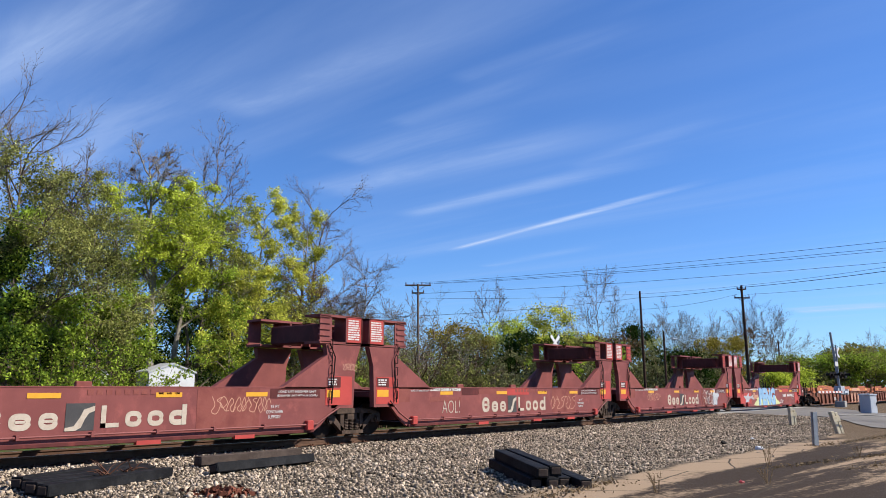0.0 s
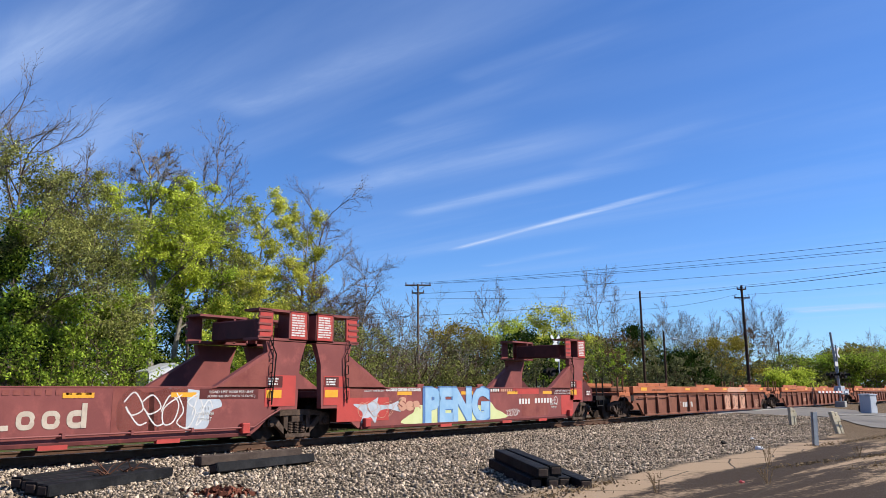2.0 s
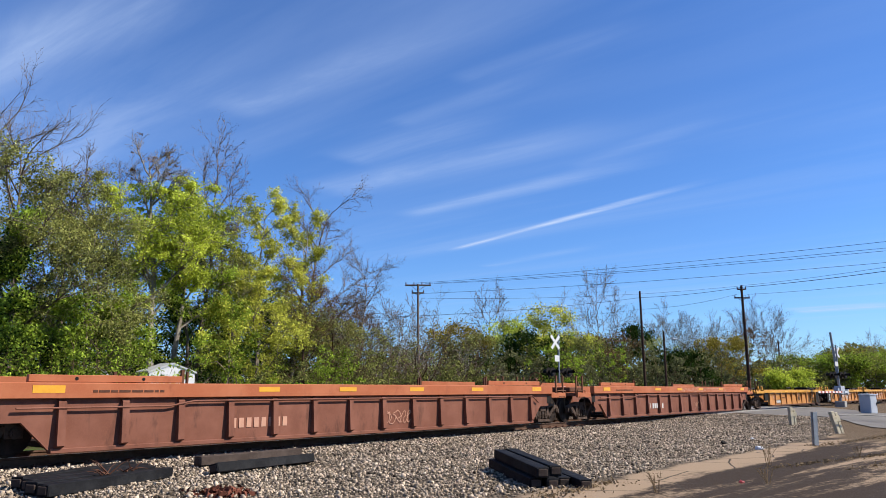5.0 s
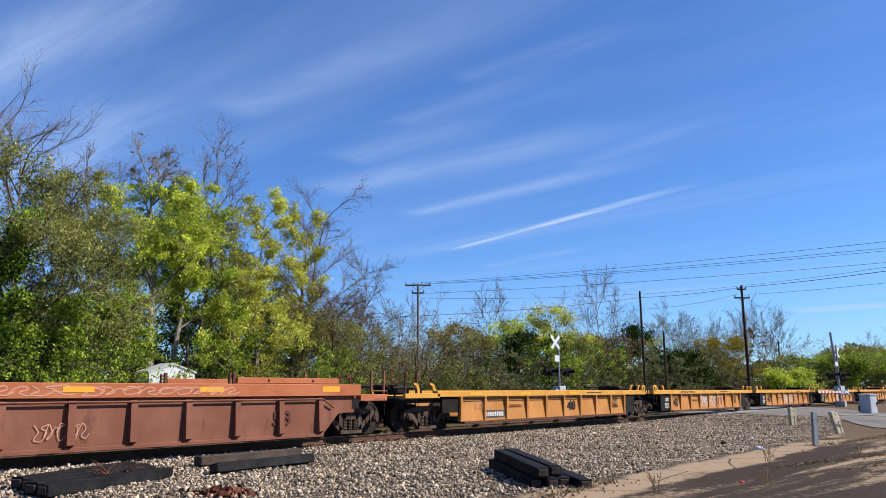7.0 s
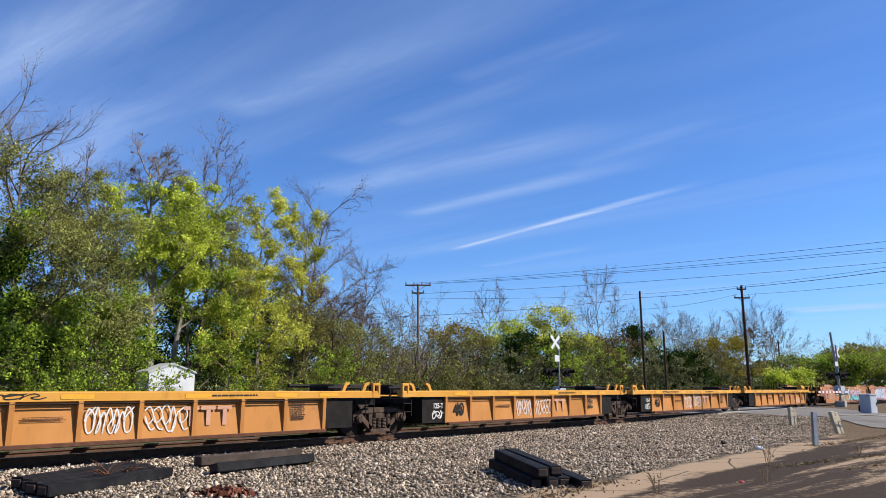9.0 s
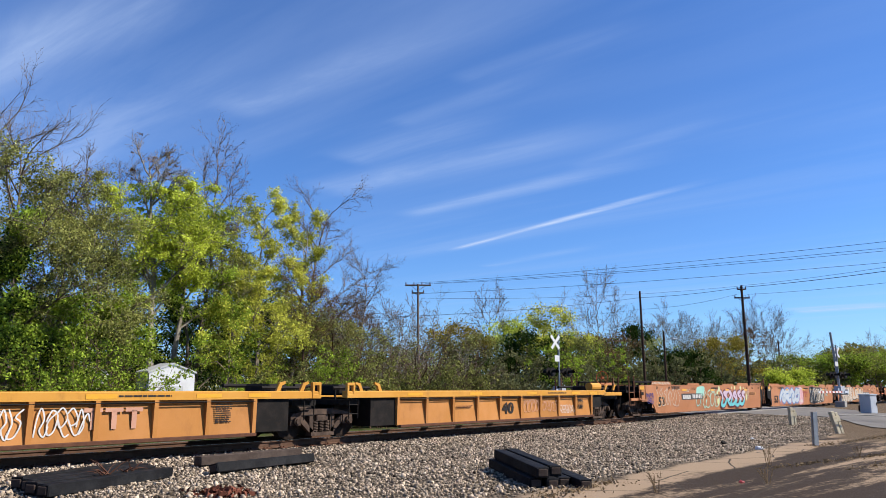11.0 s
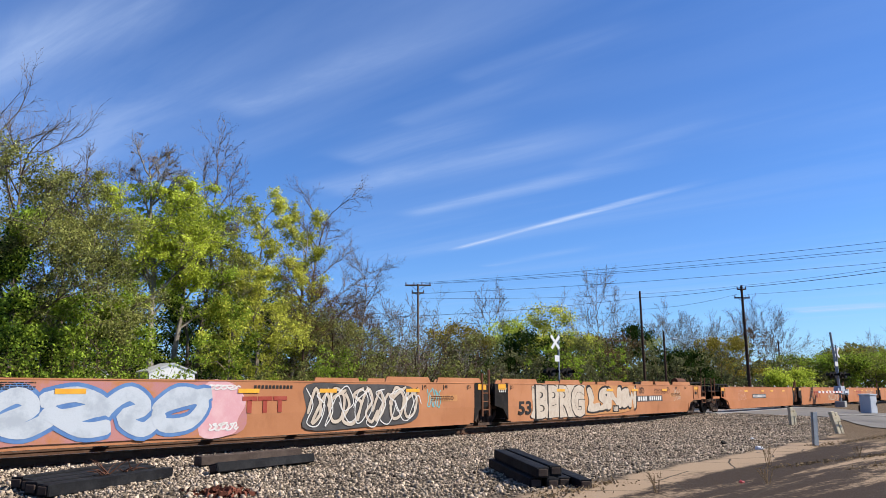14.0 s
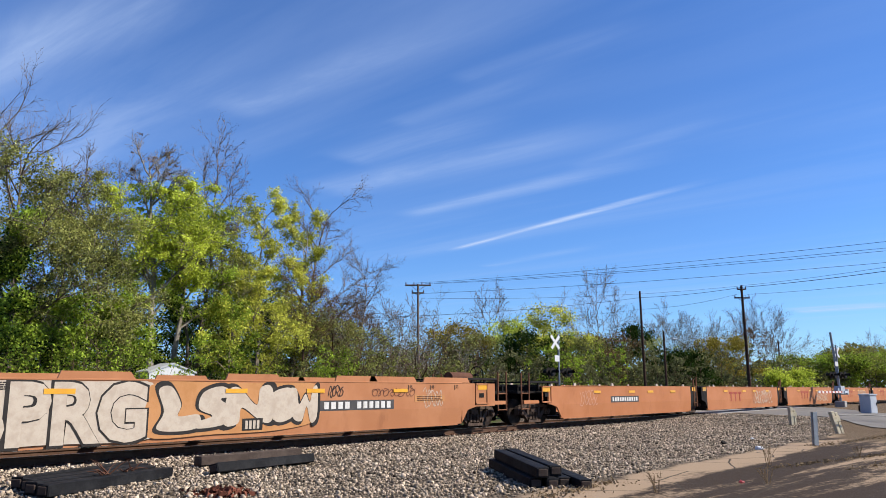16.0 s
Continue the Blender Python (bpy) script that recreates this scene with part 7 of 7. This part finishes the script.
def bin_bag():
    bm = bmesh.new()
    bmesh.ops.create_icosphere(bm, subdivisions=2, radius=0.28)
    for v in bm.verts:
        v.co += v.normal * random.uniform(-0.05, 0.05)
        v.co.z = max(v.co.z * 1.1, -0.22)
    ob = part("rubbish_bag", bm, "black")
    ob.matrix_basis = pose(51.0, -7.0, float(ground_height(51.0, -7.0)) + 0.22)
    tagged(ob, "black lumpy rubbish bag beside the cabinet", "rubbish bag")


bin_bag()


# ---- posts at the lot's edge ----
def timber_post(x, y, h, lean, label, twin=0.0, wide=0.09):
    z = float(ground_height(x, y))
    p = thing("timber_post", label, "post", pose(x, y, z - 0.1, lean[0], lean[1], -30), "posts at the lot edge")
    bm = bmesh.new()
    box(bm, -wide, wide, -wide, wide, 0.0, h + 0.1, 0.02)
    part("post_shaft", bm, "post_wood", p)
    if twin:
        bm = bmesh.new()
        box(bm, wide + 0.03, wide + 0.03 + 1.6 * wide, -wide * 0.8, wide * 0.8, 0.0, h * twin + 0.1, 0.02)
        part("post_shaft", bm, "post_wood", p)
        bm = bmesh.new()
        box(bm, -wide * 1.2, wide * 2.9, -wide * 1.15, -wide * 1.0, h * 0.62, h * 0.86, 0.01)
        part("board", bm, "post_wood", p)
    return p


timber_post(36.2, -6.9, 0.74, (0, -2), "bleached cream twin timber post by the road", 0.86, 0.085)
timber_post(33.4, -9.35, 0.86, (-8, -12), "leaning bleached cream twin timber post", 0.9, 0.085)


def metal_post():
    x, y = 25.8, -10.3
    p = thing("metal_post", "grey painted steel channel post on the lot", "post", pose(x, y, float(ground_height(x, y)) - 0.1, 0, 2, -30), "posts at the lot edge")
    bm = bmesh.new()
    box(bm, -0.085, 0.085, -0.02, 0.02, 0, 1.10, 0.004)
    box(bm, -0.085, -0.07, -0.02, 0.07, 0, 1.10)
    box(bm, 0.07, 0.085, -0.02, 0.07, 0, 1.10)
    part("post_shaft", bm, "galv", p)


metal_post()
z = float(ground_height(33.4, -9.35)) - 0.25
bm = bmesh.new()
pts = [(33.2, -9.45, z + 0.95)]
for k in range(1, 15):
    f = k / 14
    pts.append((33.2 + 7.4 * f, -9.45 - 4.75 * f, z + 1.0 - 0.22 * math.sin(min(f * 1.6, 1) * math.pi * 0.5) + 0.12 * f))
pts.append((41.2, -14.6, z + 0.9))
tube(bm, pts, 0.022, 5)
tagged(part("barrier_cable", bm, "concrete"), "pale steel barrier cable sagging between posts", "cable")


# ---- stacks of sleepers on the bank ----
def sleeper(x, y, z, length, rz, material, label, pitch_deg=0.0, roll=0.0):
    p = thing("loose_sleeper", label, "railway sleeper", pose(x, y, z, roll, pitch_deg, rz), "loose sleepers on the ballast")
    bm = bmesh.new()
    box(bm, -length / 2, length / 2, -0.115, 0.115, 0, 0.18, 0.012)
    rng = random.Random(int(x * 100))
    for v in bm.verts:
        v.co += Vector((rng.uniform(-0.012, 0.012), rng.uniform(-0.006, 0.006), rng.uniform(-0.006, 0.006)))
    part("timber", bm, material, p)
    for s in (-1, 1):
        bm = bmesh.new()
        box(bm, s * length / 2 - 0.016, s * length / 2 + 0.016, -0.085, 0.085, 0.03, 0.15, 0.01)
        part("end_grain", bm, "old_tie", p, "brown sawn end")
    return p


NEW_TIE, OLD_TIE = "black creosoted sleeper lying on the ballast", "weathered brown sleeper lying on the ballast"
for k, (dx, dy, turn) in enumerate(((0.0, 0.0, 24), (0.05, -0.30, 23), (-0.02, -0.62, 22), (0.05, -0.98, 19))):
    sleeper(6.74 + dx, -3.10 + dy, float(ground_height(7, -3.4 + dy)) + 0.01, 2.75, turn, "creosote", NEW_TIE)
sleeper(10.45, -2.95, float(ground_height(10.4, -3.0)) + 0.02, 2.6, 1, "old_tie", OLD_TIE)
sleeper(10.05, -3.95, float(ground_height(10.0, -3.9)) + 0.03, 2.6, 6, "creosote", NEW_TIE, roll=-14)
way = math.degrees(math.atan2(-9.9 + 5.9, 12.0 - 15.3))
for k, (off, up, along) in enumerate(((-0.52, 0.0, 0.0), (-0.24, 0.0, 0.1), (0.04, 0.0, -0.1), (-0.42, 0.19, 0.1), (-0.10, 0.19, -0.15), (0.30, 0.0, 0.25))):
    c, s = math.cos(radians(way)), math.sin(radians(way))
    mx, my = 13.33 + c * (along + 0.28) - s * off, -8.08 + s * (along + 0.28) + c * off
    sleeper(mx, my, float(ground_height(mx, my)) + 0.02 + up, 2.75, way, "creosote", "long black creosoted timber in a sloping stack", pitch_deg=2.2)


# dry twigs and bark on the sleepers, reddish chips, weeds and litter
def twigs(x, y, z, count, spread, seed, label):
    rng = random.Random(seed)
    bm = bmesh.new()
    for _ in range(count):
        a, t = rng.uniform(0, 6.28), rng.uniform(0.1, 0.9)
        l = rng.uniform(0.15, 0.5) * spread
        p = Vector((rng.uniform(-0.1, 0.1), rng.uniform(-0.1, 0.1), 0.0))
        d = Vector((math.cos(a), math.sin(a), t)) * l
        tube(bm, [p, p + d * 0.5 + Vector((0, 0, 0.03)), p + d], 0.012, 4, 0.004)
    ob = part("dead_branch", bm, "rust")
    ob.matrix_basis = pose(x, y, z)
    tagged(ob, label, "branch")


twigs(6.7, -4.0, -0.10, 9, 0.7, 4, "broken dark twigs lying on sleepers")
twigs(7.2, -3.85, -0.10, 7, 0.8, 5, "splintered reddish bark lying on sleepers")


def chips(x, y, count, spread, seed, material, label, size=0.06):
    rng = np.random.default_rng(seed)
    at = np.stack([x + rng.normal(0, spread, count), y + rng.normal(0, spread, count), np.zeros(count)], -1)
    at[:, 2] = ground_height(at[:, 0], at[:, 1]) + rng.uniform(0.01, 0.07, count)
    me = leaf_mesh("debris", at, size, rng, material)
    tagged(new("debris", me), label, "debris", kind="stuff")


chips(7.5, -6.15, 260, 0.20, 6, "red_dirt", "heap of rust red bark chips on ballast", 0.07)


def weed(x, y, h, seed, label="dry brown weed stalks growing from a crack"):
    rng = random.Random(seed)
    p = thing("weed", label, "weed", pose(x, y, float(ground_height(x, y)) - 0.01), "dry weeds on the lot")
    segs = []
    for k in range(9):
        a = rng.uniform(0, 6.28)
        q = np.array([rng.uniform(-0.06, 0.06), rng.uniform(-0.06, 0.06), 0.0])
        d = np.array([math.cos(a) * 0.28, math.sin(a) * 0.28, 1.0])
        for j in range(5):
            d = d + np.array([rng.gauss(0, 0.1), rng.gauss(0, 0.1), 0])
            e = q + d * h * rng.uniform(0.13, 0.22)
            segs.append((q, e, 0.006, 0.004))
            if j > 1:
                for _ in range(3):
                    w = np.array([rng.gauss(0, 1), rng.gauss(0, 1), abs(rng.gauss(0.6, 0.4))])
                    segs.append((e, e + w / np.linalg.norm(w) * h * 0.12, 0.003, 0.002))
            q = e
    shared("stalk", segment_mesh("stalk", segs, "dead_stem", 3), p)


for k, (x, y, h) in enumerate(((18.6, -11.0, 0.55), (12.6, -10.9, 0.32), (24.5, -13.8, 0.65), (15.0, -12.0, 0.30), (22.0, -12.2, 0.30))):
    weed(x, y, h, 300 + k)


def leaf_litter():
    """Strips of dead leaves and grass caught along the joints of the paving."""
    rng = np.random.default_rng(12)
    out = []
    for x0, y0, x1, y1, n, w in ((17.5, -11.2, 23.5, -12.6, 520, 0.07), (18.5, -12.6, 25.0, -14.2, 420, 0.07), (25.0, -10.4, 33.0, -11.2, 700, 0.12), (9.6, -9.9, 13.5, -9.7, 700, 0.14)):
        f = rng.random(n) ** 0.9
        clump = np.abs(np.sin(f * 17 + x0)) ** 3 * 2
        x = x0 + (x1 - x0) * f + rng.normal(0, w, n) * (0.4 + clump)
        y = y0 + (y1 - y0) * f + rng.normal(0, w, n) * (0.4 + clump)
        out.append(np.stack([x, y, ground_height(x, y) + rng.uniform(0.0, 0.05, n)], -1))
    me = leaf_mesh("leaf_litter", np.concatenate(out), 0.028, rng, "litter_leaf")
    tagged(new("leaf_litter", me), "dry leaves and dead grass caught in pavement joints", "leaf litter", kind="stuff")


leaf_litter()


def rag(x, y, s, material, name, label, seed):
    rng = random.Random(seed)
    bm = bmesh.new()
    bmesh.ops.create_icosphere(bm, subdivisions=2, radius=s)
    for v in bm.verts:
        v.co = Vector((v.co.x * rng.uniform(0.9, 1.5), v.co.y * rng.uniform(0.7, 1.2), max(v.co.z * rng.uniform(0.5, 1.0), -s * 0.3)))
    ob = part(name, bm, material)
    ob.matrix_basis = pose(x, y, float(ground_height(x, y)) + s * 0.28, 0, 0, rng.uniform(0, 180))
    tagged(ob, label, "rubbish")


rag(23.1, -9.45, 0.11, "litter_white", "plastic_bag", "crumpled white plastic bag on gravel", 1)
rag(27.5, -7.9, 0.06, "litter_white", "paper_scrap", "scrap of white paper on gravel", 2)
rag(24.6, -7.9, 0.09, "black", "tyre_scrap", "black rubber scrap on gravel", 3)
rag(14.8, -11.6, 0.05, "can_red", "crushed_can", "crushed red can on the pavement", 4)
rag(12.6, -13.1, 0.04, "litter_white", "paper_scrap", "scrap of white paper on pavement", 5)


# ---- sheds behind the trees ----
def shed(x, y, w, d, h, turn, label):
    p = thing("shed", label, "shed", pose(x, y, float(ground_height(x, y)) - 0.05, 0, 0, turn))
    for y0, y1 in ((-d / 2, -d / 2 + 0.1), (d / 2 - 0.1, d / 2)):
        bm = bmesh.new()
        prism(bm, [(-w / 2, 0), (-w / 2, h * 0.91), (0, h), (w / 2, h * 0.91), (w / 2, 0)], y0, y1)
        part("gable_wall", bm, "white_paint", p)
    for s in (-1, 1):
        bm = bmesh.new()
        box(bm, s * w / 2 - 0.05, s * w / 2 + 0.05, -d / 2 + 0.1, d / 2 - 0.1, 0, h * 0.91)
        part("side_wall", bm, "white_paint", p)
        bm = bmesh.new()
        prism(bm, [(0, h + 0.02), (0, h + 0.09), (s * (w / 2 + 0.06), h * 0.91 - 0.0), (s * (w / 2 + 0.06), h * 0.91 - 0.07)], -d / 2 - 0.04, d / 2 + 0.04)
        part("roof", bm, "shed_roof", p)
    bm = bmesh.new()
    box(bm, -0.45, 0.45, -d / 2 - 0.03, -d / 2 - 0.004, 0.05, 2.0)
    part("door", bm, "shed_roof", p)


shed(17.3, 11.5, 1.85, 1.2, 2.82, -8, "small white shed half hidden behind trees")
shed(15.5, 14.3, 0.8, 1.4, 2.75, -70, "small white outbuilding among the trees")


# ---- what moves ----
def travelled(t):
    """Metres that the train has gone: 16.0 m/s at first, then 16.3, and at rest from 15.15 s on."""
    t = min(t, 15.15)
    return 16.0 * t if t < 1.5 else 24.0 + 16.3 * (t - 1.5)


def motions():
    times = [k * 0.5 for k in range(31)] + [15.1, 15.15, 15.2, 15.25, 15.5, 16.0]
    for unit, x0 in UNITS:
        walk(unit, [(t, pose(x0 - travelled(t), 0, 0)) for t in times])
    spin = [k / FPS for k in range(int(16 * FPS) + 1)]
    turns = [(t, pose(0, 0, 0, 0, -math.degrees(travelled(t) / WHEEL_R) % 360, 0)) for t in spin]
    for wheelset, s in WHEELSETS:
        hub = Matrix.Translation((s, 0, WHEEL_R))
        walk(wheelset, [(t, hub @ m) for t, m in turns])


motions()
